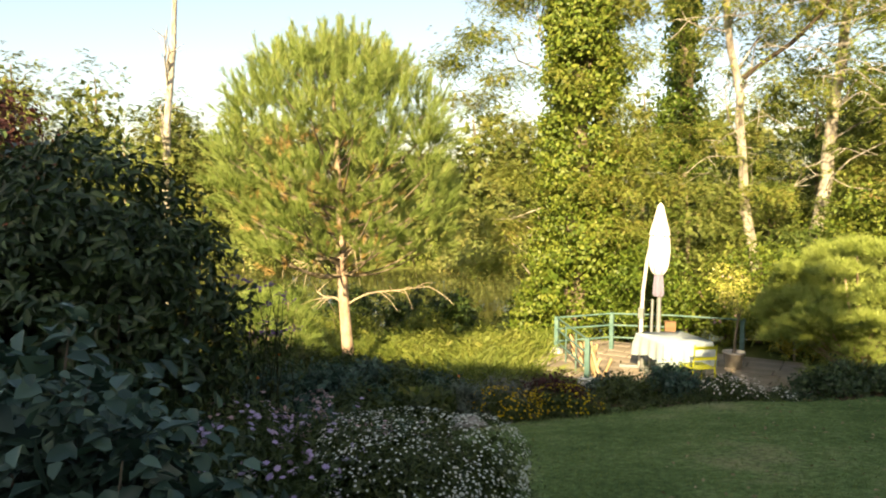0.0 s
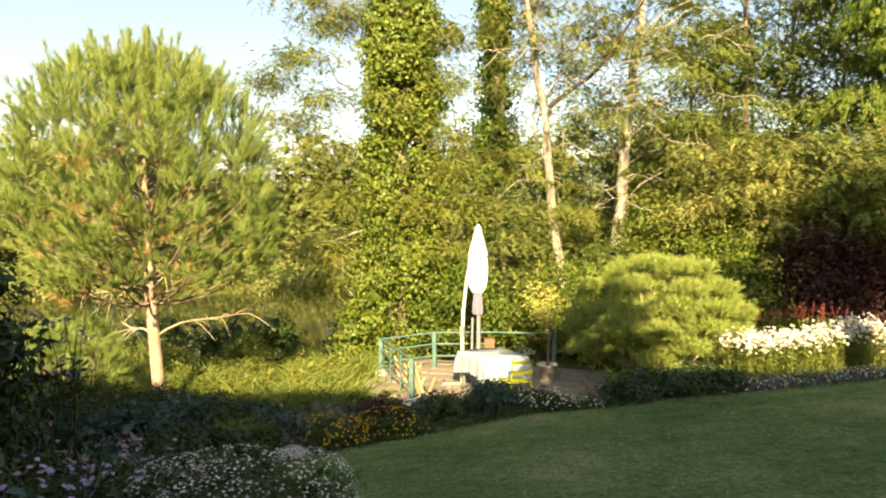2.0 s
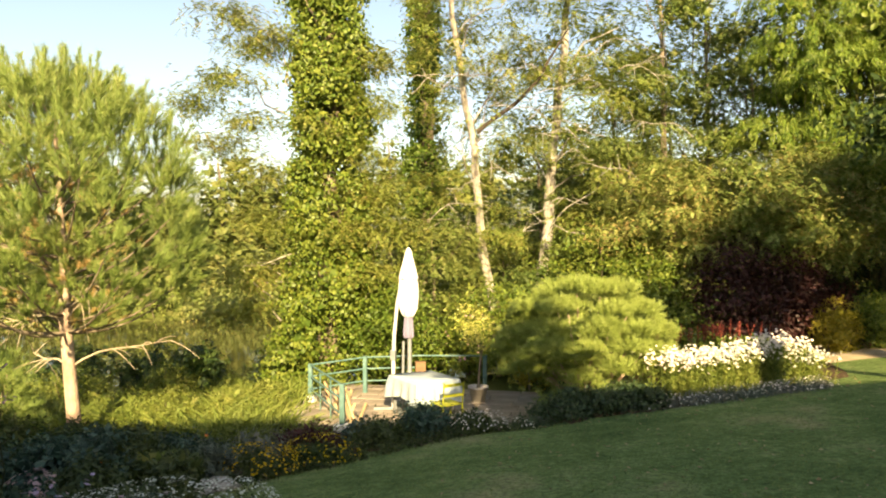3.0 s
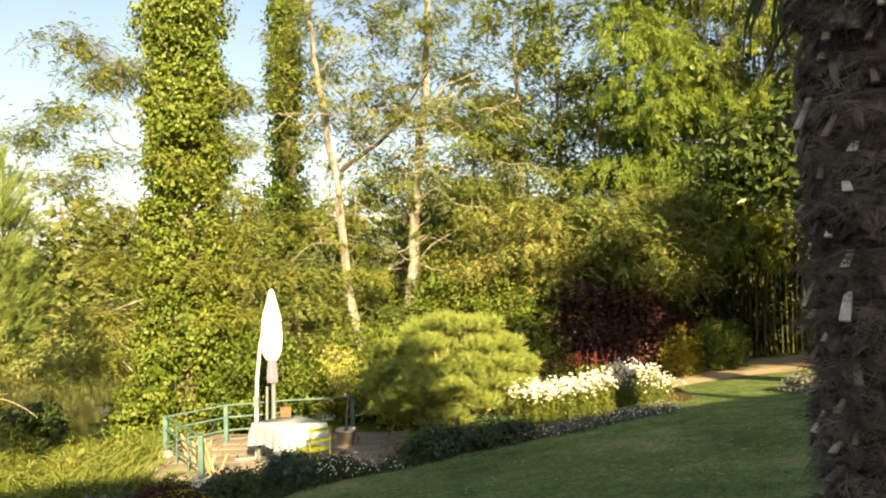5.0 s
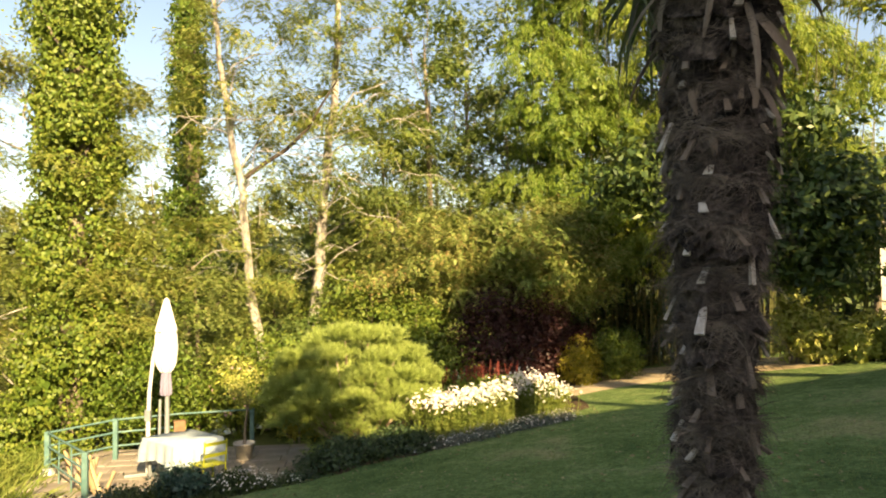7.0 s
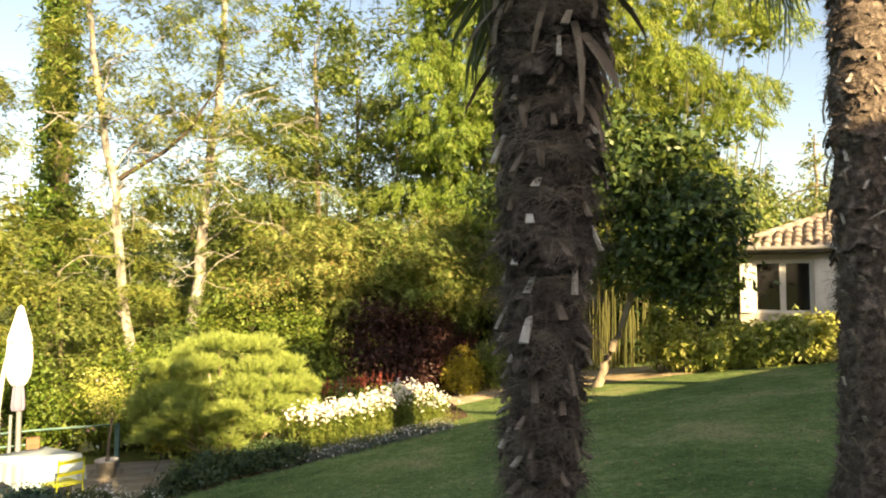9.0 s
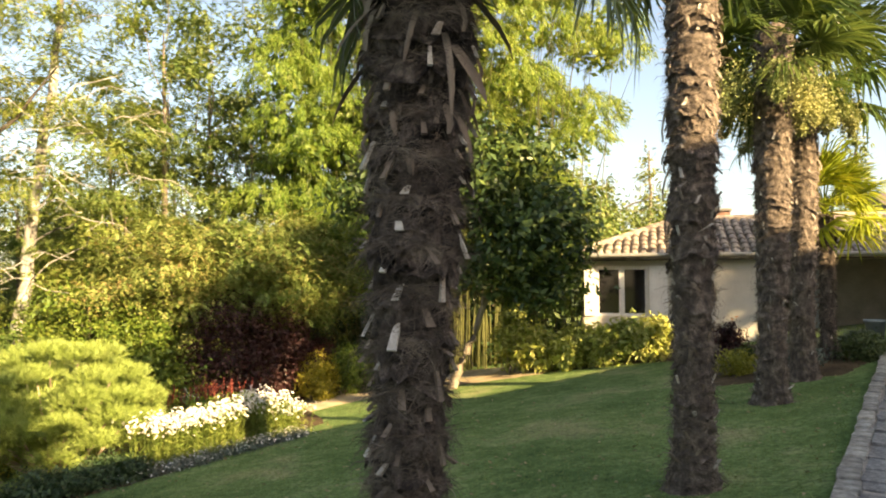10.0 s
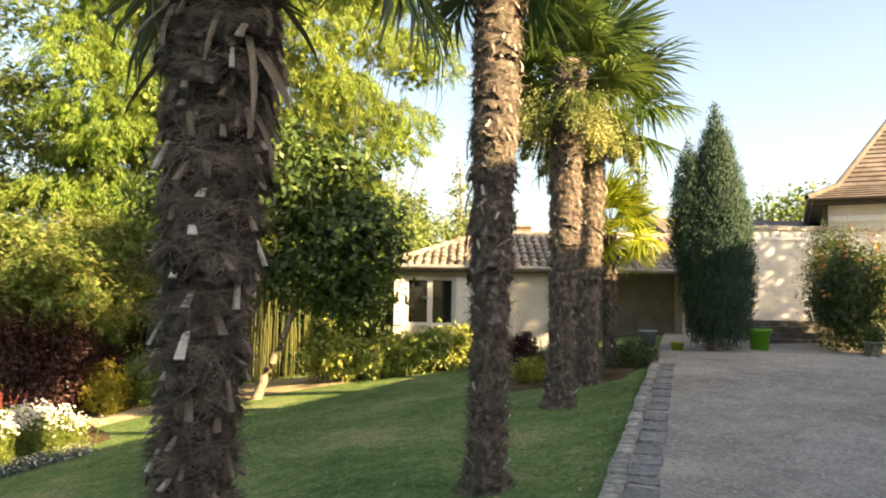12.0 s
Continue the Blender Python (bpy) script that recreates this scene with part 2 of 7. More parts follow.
M_lawn = ground_mat("lawn_grass", [(0.07, 0.125, 0.04), (0.135, 0.205, 0.07), (0.225, 0.27, 0.115)], (0.30, 0.28, 0.15), 0.55, 16, 1.0, (0.35, 1.6))
M_soil = surface("bed_soil", [(0.05, 0.035, 0.022), (0.09, 0.065, 0.04), (0.14, 0.10, 0.06)], 1.5, 0.95, 0.8, 0.04, 18, spec=0.1)
M_bank = surface("rough_grass", [(0.05, 0.08, 0.02), (0.10, 0.13, 0.035), (0.16, 0.17, 0.06)], 0.5, 0.9, 0.8, 0.06, 9, spec=0.1)
M_gravel = ground_mat("driveway_gravel", [(0.28, 0.25, 0.22), (0.39, 0.352, 0.308), (0.50, 0.455, 0.40)], (0.53, 0.465, 0.385), 0.4, 20, 0.9, (0.5, 1.45))
M_kerb = surface("kerb_stone", [(0.17, 0.16, 0.14), (0.36, 0.335, 0.295), (0.56, 0.53, 0.48)], 9, 0.9, 0.8, 0.012, 40, per_object=0.3)
M_cobble = surface("grey_cobble", [(0.13, 0.128, 0.125), (0.25, 0.24, 0.23), (0.44, 0.42, 0.395)], 16, 0.9, 0.9, 0.014, 60, per_object=0.12)
M_bark = surface("grey_bark", [(0.10, 0.08, 0.06), (0.20, 0.165, 0.125), (0.33, 0.29, 0.23)], 3, 0.95, 0.9, 0.03, 14, (1, 1, 0.3))
M_pale_bark = surface("pale_bark", [(0.20, 0.16, 0.12), (0.42, 0.36, 0.27), (0.60, 0.54, 0.42)], 2.0, 0.9, 0.7, 0.02, 12, (1, 1, 0.4))
M_robinia = surface("robinia_bark", [(0.07, 0.062, 0.055), (0.33, 0.31, 0.28), (0.56, 0.54, 0.49)], 4.5, 0.95, 0.9, 0.03, 16, (1, 1, 0.35))
M_pine_bark = surface("pine_bark", [(0.20, 0.135, 0.10), (0.42, 0.32, 0.25), (0.58, 0.48, 0.40)], 4, 0.9, 0.8, 0.03, 18, (1, 1, 0.45))
M_render = surface("cream_render", [(0.52, 0.48, 0.415), (0.62, 0.58, 0.505), (0.69, 0.655, 0.58)], 0.7, 0.9, 0.25, 0.006, 40)
M_limewash = surface("limewashed_wall", [(0.50, 0.49, 0.47), (0.64, 0.63, 0.61), (0.72, 0.715, 0.70)], 0.8, 0.9, 0.3, 0.008, 30)
M_white = surface("white_paint", [(0.72, 0.72, 0.70), (0.82, 0.82, 0.80)], 3, 0.5, 0.05, 0.002)
M_tile = surface("clay_tile", [(0.12, 0.095, 0.08), (0.27, 0.22, 0.18), (0.44, 0.375, 0.31)], 3, 0.85, 0.4, 0.01, 25, per_object=0.3)
M_brown_tile = surface("brown_tile", [(0.105, 0.083, 0.075), (0.17, 0.137, 0.122), (0.235, 0.195, 0.175)], 2, 0.85, 0.4, 0.01, 20, per_object=0.2)
M_wood_dark = surface("dark_wood", [(0.03, 0.022, 0.016), (0.07, 0.05, 0.035)], 4, 0.7, 0.3, 0.005)
M_fibre = surface("palm_fibre", [(0.02, 0.016, 0.015), (0.08, 0.064, 0.056), (0.27, 0.22, 0.19)], 14, 0.95, 1.0, 0.04, 60, (1, 1, 0.5), spec=0.1)
# greyer, paler copy of the palm fibre for the thicker trunks
M_fibre_grey = surface("paler_fibre", [(0.05, 0.041, 0.037), (0.165, 0.135, 0.117), (0.40, 0.33, 0.275)], 14, 0.95, 1.0, 0.04, 60, (1, 1, 0.5), spec=0.1)
M_sheath = surface("dry_sheath", [(0.12, 0.085, 0.065), (0.25, 0.20, 0.16), (0.42, 0.36, 0.30)], 5, 0.85, 0.4, 0.006, 30, (1, 1, 0.2))
M_stub = surface("cut_leaf_base", [(0.22, 0.17, 0.13), (0.50, 0.45, 0.39), (0.74, 0.72, 0.68)], 12, 0.8, 0.4, 0.005, spec=0.2)
M_stone = surface("terrace_paving", [(0.22, 0.19, 0.155), (0.31, 0.275, 0.23), (0.39, 0.35, 0.295)], 1.2, 0.85, 0.4, 0.01, 30, per_object=0.15)

L_pine = leaf_mat("pine_needles", [(0.10, 0.17, 0.045), (0.175, 0.265, 0.07), (0.265, 0.355, 0.11), (0.36, 0.36, 0.14)], 0.5, 0.25, 0.6, 0.9)
L_drypine = leaf_mat("dry_pine_needles", [(0.30, 0.21, 0.08), (0.42, 0.31, 0.13), (0.50, 0.41, 0.19)], 0.6, 0.2, 0.5, 2)
L_bushpine = leaf_mat("mountain_pine_needles", [(0.135, 0.21, 0.05), (0.245, 0.34, 0.085), (0.355, 0.44, 0.15)], 0.5, 0.2, 0.5, 1.2)
L_laurel = leaf_mat("laurel_leaves", [(0.024, 0.05, 0.024), (0.045, 0.082, 0.035), (0.085, 0.135, 0.05)], 0.4, 0.12, 0.3, 1)
L_ivy = leaf_mat("ivy_leaves", [(0.045, 0.09, 0.015), (0.09, 0.155, 0.025), (0.15, 0.215, 0.038), (0.20, 0.24, 0.05)], 0.5, 0.25, 0.4, 0.8)
L_wild = leaf_mat("woodland_leaves", [(0.065, 0.11, 0.028), (0.12, 0.18, 0.045), (0.18, 0.235, 0.07), (0.26, 0.26, 0.095)], 0.55, 0.3, 0.6, 0.5)
L_far = leaf_mat("far_leaves", [(0.075, 0.115, 0.032), (0.125, 0.17, 0.047), (0.19, 0.22, 0.068), (0.26, 0.25, 0.09)], 0.6, 0.25, 0.7, 0.25)
L_rob = leaf_mat("robinia_leaves", [(0.12, 0.18, 0.04), (0.20, 0.27, 0.06), (0.29, 0.33, 0.09), (0.38, 0.30, 0.12)], 0.55, 0.4, 0.5, 0.6)
L_autumn = leaf_mat("turning_leaves", [(0.085, 0.15, 0.04), (0.16, 0.235, 0.06), (0.24, 0.29, 0.09), (0.40, 0.25, 0.13)], 0.55, 0.3, 0.55, 0.9)
L_bamboo = leaf_mat("bamboo_leaves", [(0.065, 0.125, 0.024), (0.135, 0.215, 0.038), (0.235, 0.30, 0.055), (0.33, 0.37, 0.09)], 0.45, 0.4, 0.55, 0.6)
L_magnolia = leaf_mat("magnolia_leaves", [(0.022, 0.05, 0.02), (0.05, 0.095, 0.028), (0.13, 0.19, 0.045)], 0.42, 0.28, 0.4, 0.8)
L_maple = leaf_mat("purple_maple_leaves", [(0.03, 0.011, 0.012), (0.055, 0.019, 0.021), (0.095, 0.034, 0.034)], 0.5, 0.25, 0.4, 0.8)
L_yellow = leaf_mat("golden_leaves", [(0.20, 0.22, 0.03), (0.34, 0.33, 0.05), (0.46, 0.42, 0.08)], 0.5, 0.35, 0.5, 2)
L_spot = leaf_mat("spotted_laurel_leaves", [(0.20, 0.26, 0.05), (0.40, 0.44, 0.11), (0.62, 0.62, 0.26)], 0.35, 0.25, 0.4, 2)
L_cypress = leaf_mat("cypress_sprays", [(0.022, 0.052, 0.036), (0.042, 0.088, 0.06), (0.07, 0.125, 0.075)], 0.6, 0.1, 0.5, 1.5)
L_frond = leaf_mat("palm_frond", [(0.045, 0.08, 0.02), (0.085, 0.135, 0.035), (0.15, 0.20, 0.055)], 0.35, 0.3, 0.3, 1)
L_frond_young = leaf_mat("young_palm_frond", [(0.14, 0.20, 0.02), (0.26, 0.32, 0.035), (0.40, 0.42, 0.06)], 0.4, 0.35, 0.3, 1)
L_herb = leaf_mat("border_leaves", [(0.03, 0.055, 0.018), (0.06, 0.095, 0.03), (0.11, 0.145, 0.045)], 0.5, 0.2, 0.5, 2)
L_grey = leaf_mat("grey_leaves", [(0.09, 0.12, 0.10), (0.15, 0.185, 0.16), (0.22, 0.255, 0.22)], 0.7, 0.15, 0.4, 2)
L_hydra = leaf_mat("hydrangea_leaves", [(0.025, 0.06, 0.05), (0.052, 0.11, 0.085), (0.10, 0.18, 0.135)], 0.35, 0.15, 0.4, 2)
L_bankgrass = leaf_mat("long_grass", [(0.09, 0.145, 0.03), (0.175, 0.235, 0.05), (0.27, 0.30, 0.09)], 0.6, 0.3, 0.5, 0.7)
L_blade = leaf_mat("lawn_blades", [(0.10, 0.17, 0.05), (0.18, 0.26, 0.08), (0.28, 0.325, 0.13)], 0.6, 0.25, 0.75, 0.7)

# ---- the lie of the land ----
KERB = (Vector((4.54, 3.18, 0)), Vector((0.857, 0.516, 0)))   # a point on the kerb's lawn edge, and its course
RIVER = Vector((-0.46, 0.888, 0))                              # level way from the garden across the river
WATER = -3.9
TERRACE = -1.95


def smooth(a, b, x):
    t = np.clip((x - a) / (b - a), 0, 1)
    return t * t * (3 - 2 * t)


def drive_z(x, y):
    s = (x - KERB[0].x) * KERB[1].x + (y - KERB[0].y) * KERB[1].y
    return 0.06 + 0.043 * np.clip(s, -14, 16)


def kerb_off(x, y):
    """How far to the lawn's side of the kerb's outer edge."""
    return -(x - KERB[0].x) * KERB[1].y + (y - KERB[0].y) * KERB[1].x


def ground_z(x, y):
    x, y = np.asarray(x, float), np.asarray(y, float)
    cx, cy = np.clip(x, -16, 24), np.clip(y, -6, 26)
    z = -0.34 + 0.107 * cx - 0.0772 * cy
    z = z - 0.3 * np.exp(-(((x + 6) / 3.5) ** 2 + ((y - 9.5) / 3.0) ** 2))
    e = kerb_off(x, y)
    k = smooth(0.5, -0.1, e) * smooth(40, 25, np.abs(x) + np.abs(y) * 0.5)
    z = z * (1 - k) + (drive_z(x, y) - 0.08) * k
    t = smooth(1.2, 0.0, np.maximum(np.abs(x + 4.1) - 2.3, np.abs(y - 13.2) - 1.9))
    z = z * (1 - t) + (TERRACE - 0.05) * t
    u = x * RIVER.x + y * RIVER.y
    z = z + (-4.6 - z) * smooth(16.5, 26, u)
    z = z + (-2.6 - z) * smooth(46, 50, u)
    far = np.hypot(x, y)
    return z + 10 * smooth(120, 700, far)


def gz(x, y):
    return float(ground_z(x, y))


def build_ground():
    fine = np.arange(-24, 30.01, 0.4)
    xs = np.concatenate([[-2500, -1200, -600, -300, -150, -90, -60, -42, -32], fine, [34, 42, 60, 100, 200, 400, 900, 2500]])
    ys = np.concatenate([[-2500, -900, -300, -120, -60, -35, -24, -18], np.arange(-14, 30.01, 0.4), np.arange(32, 62, 2.0), [70, 90, 130, 200, 400, 900, 2500]])
    X, Y = np.meshgrid(xs, ys, indexing="ij")
    Z = ground_z(X, Y)
    v = np.stack([X, Y, Z], -1).reshape(-1, 3)
    nx, ny = X.shape
    i, j = np.meshgrid(np.arange(nx - 1), np.arange(ny - 1), indexing="ij")
    f = np.stack([i * ny + j, (i + 1) * ny + j, (i + 1) * ny + j + 1, i * ny + j + 1], -1).reshape(-1, 4)
    c = v[f].mean(1)
    u = c[:, 0] * RIVER.x + c[:, 1] * RIVER.y
    rough = (u > 14.2) | (c[:, 0] < -9) | (c[:, 0] > 22) | (np.hypot(c[:, 0], c[:, 1]) > 40)
    me = raw("ground", v, f, [M_lawn, M_bank], True, rough.astype(int))
    solo("ground", me, (0, 0, 0), "sloping mown lawn running down to a rough grassy river bank", "ground", kind="structure")


build_ground()


def build_water():
    m, t, b = nodes("river_water")
    b.inputs["Base Color"].default_value = (0.045, 0.05, 0.018, 1)
    b.inputs["Roughness"].default_value = 0.06
    n = noise_of(t, 1.6, 3, 0.5)
    bump(t, n.outputs[0], 0.12, 0.05, b)
    c = Vector((-17, 33, WATER))
    a = math.atan2(RIVER.y, RIVER.x)
    pts = [(-16, -150), (12.5, -150), (12.5, 150), (-16, 150)]
    v = np.array([[p * math.cos(a) - q * math.sin(a), p * math.sin(a) + q * math.cos(a), 0] for p, q in pts])
    solo("river_water", raw("river_water", v, np.array([[0, 1, 2, 3]]), m), c, "still green river water reflecting the wooded far bank", "water", kind="structure")


build_water()


def build_drive():
    k, n = KERB[1], Vector((KERB[1].y, -KERB[1].x, 0))
    S, W = np.arange(-22, 22.01, 1.0), np.array([0.03, 0.4, 1, 2, 4, 6, 9, 13, 18])
    v = []
    for s in S:
        for w in W:
            p = KERB[0] + k * float(s) + n * float(w)
            v.append((p.x, p.y, float(drive_z(p.x, p.y)) - 0.01))
    m = len(W)
    f = [(i * m + j, i * m + j + 1, (i + 1) * m + j + 1, (i + 1) * m + j) for i in range(len(S) - 1) for j in range(m - 1)]
    solo("driveway", raw("driveway", np.array(v), np.array(f), M_gravel, True), (0, 0, 0), "pale compacted gravel driveway beside the lawn", "driveway", kind="structure")


build_drive()


# ---- an unseen house, added behind the camera to shade the garden ----
def gable(name, a, b, half, eave, ridge, label):
    """A long house whose ridge runs from a to b, told as (across the sun, away from the sun)."""
    u, r = -SUN_TO, Vector((-SUN_TO.y, SUN_TO.x, 0))
    A, B = r * a[0] + u * a[1], r * b[0] + u * b[1]
    d = (B - A).normalized()
    n = Vector((-d.y, d.x, 0))
    o = (A + B) / 2
    h = thing(name, o, label, "house", kind="structure")

    def at(end, side, z, over=0.0):
        p = (A - d * over if end == 0 else B + d * over) + n * side - o
        return (p.x, p.y, z)
    w = [at(0, -half, -1.5), at(1, -half, -1.5), at(1, half, -1.5), at(0, half, -1.5), at(0, -half, eave), at(1, -half, eave), at(1, half, eave), at(0, half, eave), at(0, 0, ridge - 0.15), at(1, 0, ridge - 0.15)]
    part("wall", raw("wall", w, [(0, 1, 5, 4), (1, 2, 6, 9, 5), (2, 3, 7, 6), (3, 0, 4, 8, 7)], M_render), h)
    for side in (-1, 1):
        q = [at(0, side * (half + 0.4), eave - 0.2, 0.3), at(1, side * (half + 0.4), eave - 0.2, 0.3), at(1, 0, ridge, 0.3), at(0, 0, ridge, 0.3)]
        q += [(x, y, z - 0.14) for x, y, z in q]
        part("roof", raw("roof", q, [(0, 1, 2, 3), (7, 6, 5, 4), (0, 4, 5, 1), (1, 5, 6, 2), (2, 6, 7, 3), (3, 7, 4, 0)], M_brown_tile), h)


gable("shade_house", (-14.0, -10.45), (18.3, -10.45), 3.75, 5.0, 9.2, "long unseen house added for its shade, with cream walls and a brown roof")


# ---- trees ----
def tree(name, base, trunk, r0, r1, blobs, clumps, per, spread, leaf, mat, bark, label, seed, ratio=0.45, nlimbs=14, inner=0.5, up=0.5, droop=0.1, group="", flat=0.6, limb_r=0.3, core=0, core_size=0.4, shape=None, feather=0, pairs=6):
    """A tapered trunk with limbs, and a crown of leaves in clumps, all as told from the foot."""
    rng = np.random.default_rng(seed)
    b = (base[0], base[1], base[2] if len(base) > 2 else gz(base[0], base[1]) - 0.05)
    th = thing(name, b, label, "tree", group)
    tp = np.asarray(trunk, float)
    t = np.linspace(0, len(tp) - 1, len(tp) * 4)
    line = np.stack([np.interp(t, np.arange(len(tp)), tp[:, k]) for k in range(3)], 1)
    line[1:, :2] += rng.normal(size=(len(line) - 1, 2)) * r0 * 0.15
    rad = np.linspace(1, 0, len(line)) ** 0.8 * (r0 - r1) + r1
    rad[0] *= 1.35
    part("trunk", raw("trunk", *tube(line, rad, 10), bark, True), th)
    c, o = in_blobs(rng, blobs, clumps, inner)
    if nlimbs:
        pieces("limb", limbs(rng, line, c, r0 * limb_r, 5, n=nlimbs), th, bark)
    fol = sprays(rng, c, o, feather, leaf * (4.2 if pairs > 4 else 2.8), leaf, pairs, 0.5, spread) if feather else foliage(rng, c, o, per, spread, leaf, ratio, up, droop, flat, shape)
    part("crown", raw("crown", *(with_core(rng, fol, blobs, core, core_size) if core else fol), mat), th, kind="stuff")
    return th


def shrub(name, base, blobs, clumps, per, spread, leaf, mat, label, seed, ratio=0.45, inner=0.5, up=0.5, droop=0.0, category="shrub", group="", flat=0.7, stems=7, core=0, core_size=0.3, shape=None):
    rng = np.random.default_rng(seed)
    b = (base[0], base[1], base[2] if len(base) > 2 else gz(base[0], base[1]) - 0.03)
    th = thing(name, b, label, category, group)
    c, o = in_blobs(rng, blobs, clumps, inner)
    keep = c[:, 2] > 0.02
    c, o = c[keep], o[keep]
    lines = []
    for k in range(stems):
        e = c[rng.integers(len(c))]
        t = np.linspace(0, 1, 5)[:, None]
        s = np.array([e[0] * 0.25, e[1] * 0.25, -0.02])
        lines.append(tube(s * (1 - t) + e * t + rng.normal(size=(5, 3)) * 0.03, np.linspace(0.025, 0.006, 5), 4))
    pieces("stem", lines, th, M_bark)
    fol = foliage(rng, c, o, per, spread, leaf, ratio, up, droop, flat, shape)
    if core and shape:
        pv, pf = with_core(rng, leaves(c, o, o, 0.01, 0.01), blobs, core, core_size)
        fol = join(fol, (pv, pf))
    elif core:
        fol = with_core(rng, fol, blobs, core, core_size)
    part("foliage", raw("foliage", *fol, mat), th, kind="stuff")
    return th


def needle_tufts(rng, tips, axes, per, length, nl, width, open_=0.8):
    """Bottle-brush shoots: needles along and round each shoot's axis."""
    n = len(tips) * per
    p, a = np.repeat(tips, per, 0), np.repeat(unit(axes), per, 0)
    L = np.repeat(length, per) if np.ndim(length) else length
    t = rng.random(n) ** 0.8
    side = unit(np.cross(a, rng.normal(size=(n, 3))))
    d = unit(a * rng.uniform(0.5, 1.3, n)[:, None] + side * open_)
    pos = p + a * (t * L)[:, None]
    return blades(pos, d, nl * rng.uniform(0.7, 1.2, n), width, rng.normal(size=(n, 3)))


def pine_shoots(rng, centre, out, n, reach, length):
    """Shoots fanning up and out from one bough's end."""
    a = rng.uniform(0, 2 * np.pi, n)
    r = reach * np.sqrt(rng.random(n))
    off = np.stack([np.cos(a) * r, np.sin(a) * r, rng.normal(size=n) * reach * 0.35], 1)
    ax = unit(off * 1.4 / reach * 0.45 + out * 0.55 + np.array([0, 0, 0.75]) + rng.normal(size=(n, 3)) * 0.12)
    return centre + off, ax, length * rng.uniform(0.75, 1.2, n)


def build_pine():
    rng = np.random.default_rng(5)
    base = (-8.6, 9.8, gz(-8.6, 9.8) - 0.1)
    th = thing("pine_tree", base, "young maritime pine with a bare trunk and a round sunlit crown", "tree")
    line = np.array([[0.02, 0.0, 0], [0.0, 0, 0.8], [-0.06, -0.02, 1.6], [-0.1, -0.05, 2.4], [-0.1, -0.06, 3.2], [-0.15, -0.1, 4.2], [-0.2, -0.1, 5.8]])
    part("trunk", raw("trunk", *tube(line, [0.13, 0.11, 0.1, 0.092, 0.08, 0.06, 0.03], 12), M_pine_bark, True), th)
    # boughs end in tufts over an egg-shaped crown
    tips, axes, lens, ls, dead = [], [], [], [], []
    nb = 175
    for i in range(nb):
        g = (i + 0.5) / nb
        z = 2.5 + 3.6 * g ** 0.95 + rng.normal() * 0.1
        wide = float(np.interp(z, [2.4, 2.75, 3.2, 3.9, 4.6, 5.3, 5.8, 6.3], [1.1, 1.6, 1.95, 2.1, 1.95, 1.5, 1.0, 0.35]))
        a = i * 2.39996 + rng.normal() * 0.15
        f = 1.0 if i % 3 else 0.55 if i % 2 else 0.22
        R = wide * f * rng.uniform(0.88, 1.06)
        x0 = np.array([np.interp(z, line[:, 2], line[:, k]) for k in range(2)])
        o = np.array([math.cos(a), math.sin(a), 0])
        c = np.array([x0[0], x0[1], z]) + o * R
        z1 = max(2.2, z - 0.3 - 0.32 * R)
        t = np.linspace(0, 1, 6)[:, None]
        foot = np.array([np.interp(z1, line[:, 2], line[:, 0]), np.interp(z1, line[:, 2], line[:, 1]), z1])
        bow = np.array([0, 0, -0.22]) * R * 0.5 * np.sin(t * np.pi)
        if i % 2 == 0:
            ls.append(tube(foot * (1 - t) + c * t + bow, np.linspace(0.026, 0.008, 6), 5))
        high = smooth(3.0, 5.0, z)
        p, ax, L = pine_shoots(rng, c, o * (1.0 - 0.75 * float(high)), 13, 0.25, 0.2 + 0.18 * float(high))
        tips.append(p)
        axes.append(ax)
        lens.append(L)
        if f < 1 and z < 4.9 or (i % 7 == 0 and z < 4.6):
            p, ax, L = pine_shoots(rng, c * np.array([0.95, 0.95, 1]) - np.array([0, 0, 0.12]), o, 5, 0.22, 0.16)
            dead.append((p, ax, L))
    for k in range(80):    # candles at the top
        a, R = k * 2.39996, 1.85 * math.sqrt((k + 0.5) / 80)
        top = float(np.interp(R, [0, 0.5, 1.0, 1.5, 1.9], [6.4, 6.25, 5.95, 5.5, 4.95]))
        tip = np.array([[-0.2 + math.cos(a) * R, -0.1 + math.sin(a) * R, top - rng.uniform(-0.05, 0.3)]])
        way = np.array([[math.cos(a) * 0.12 + rng.normal() * 0.07, math.sin(a) * 0.12 + rng.normal() * 0.07, 1.0]])
        tips.append(np.repeat(tip, 2, 0))
        axes.append(np.repeat(way, 2, 0))
        lens.append(np.repeat(rng.uniform(0.4, 0.66, 1), 2))
    pieces("limb", ls, th, M_bark)
    # dead lower branches
    ds = []
    for a, z, R, lift in ((-0.3, 1.62, 1.6, 0.42), (2.7, 1.62, 0.55, 0.22), (3.3, 2.45, 1.35, 0.45), (2.5, 2.3, 1.3, 0.2), (0.2, 2.25, 1.2, 0.5), (-1.2, 2.5, 1.1, 0.3), (4.0, 2.3, 0.9, 0.3), (3.0, 2.35, 0.9, 0.1), (-0.1, 2.4, 0.7, 0.7)):
        t = np.linspace(0, 1, 8)
        a += 0.62
        c = np.stack([-0.07 + np.cos(a) * R * t, -0.03 + np.sin(a) * R * t, z + lift * np.sin(t * 1.9) + 0.05 * np.sin(t * 7)], 1)
        twigs = [tube(c, np.linspace(0.022, 0.006, 8), 6)]
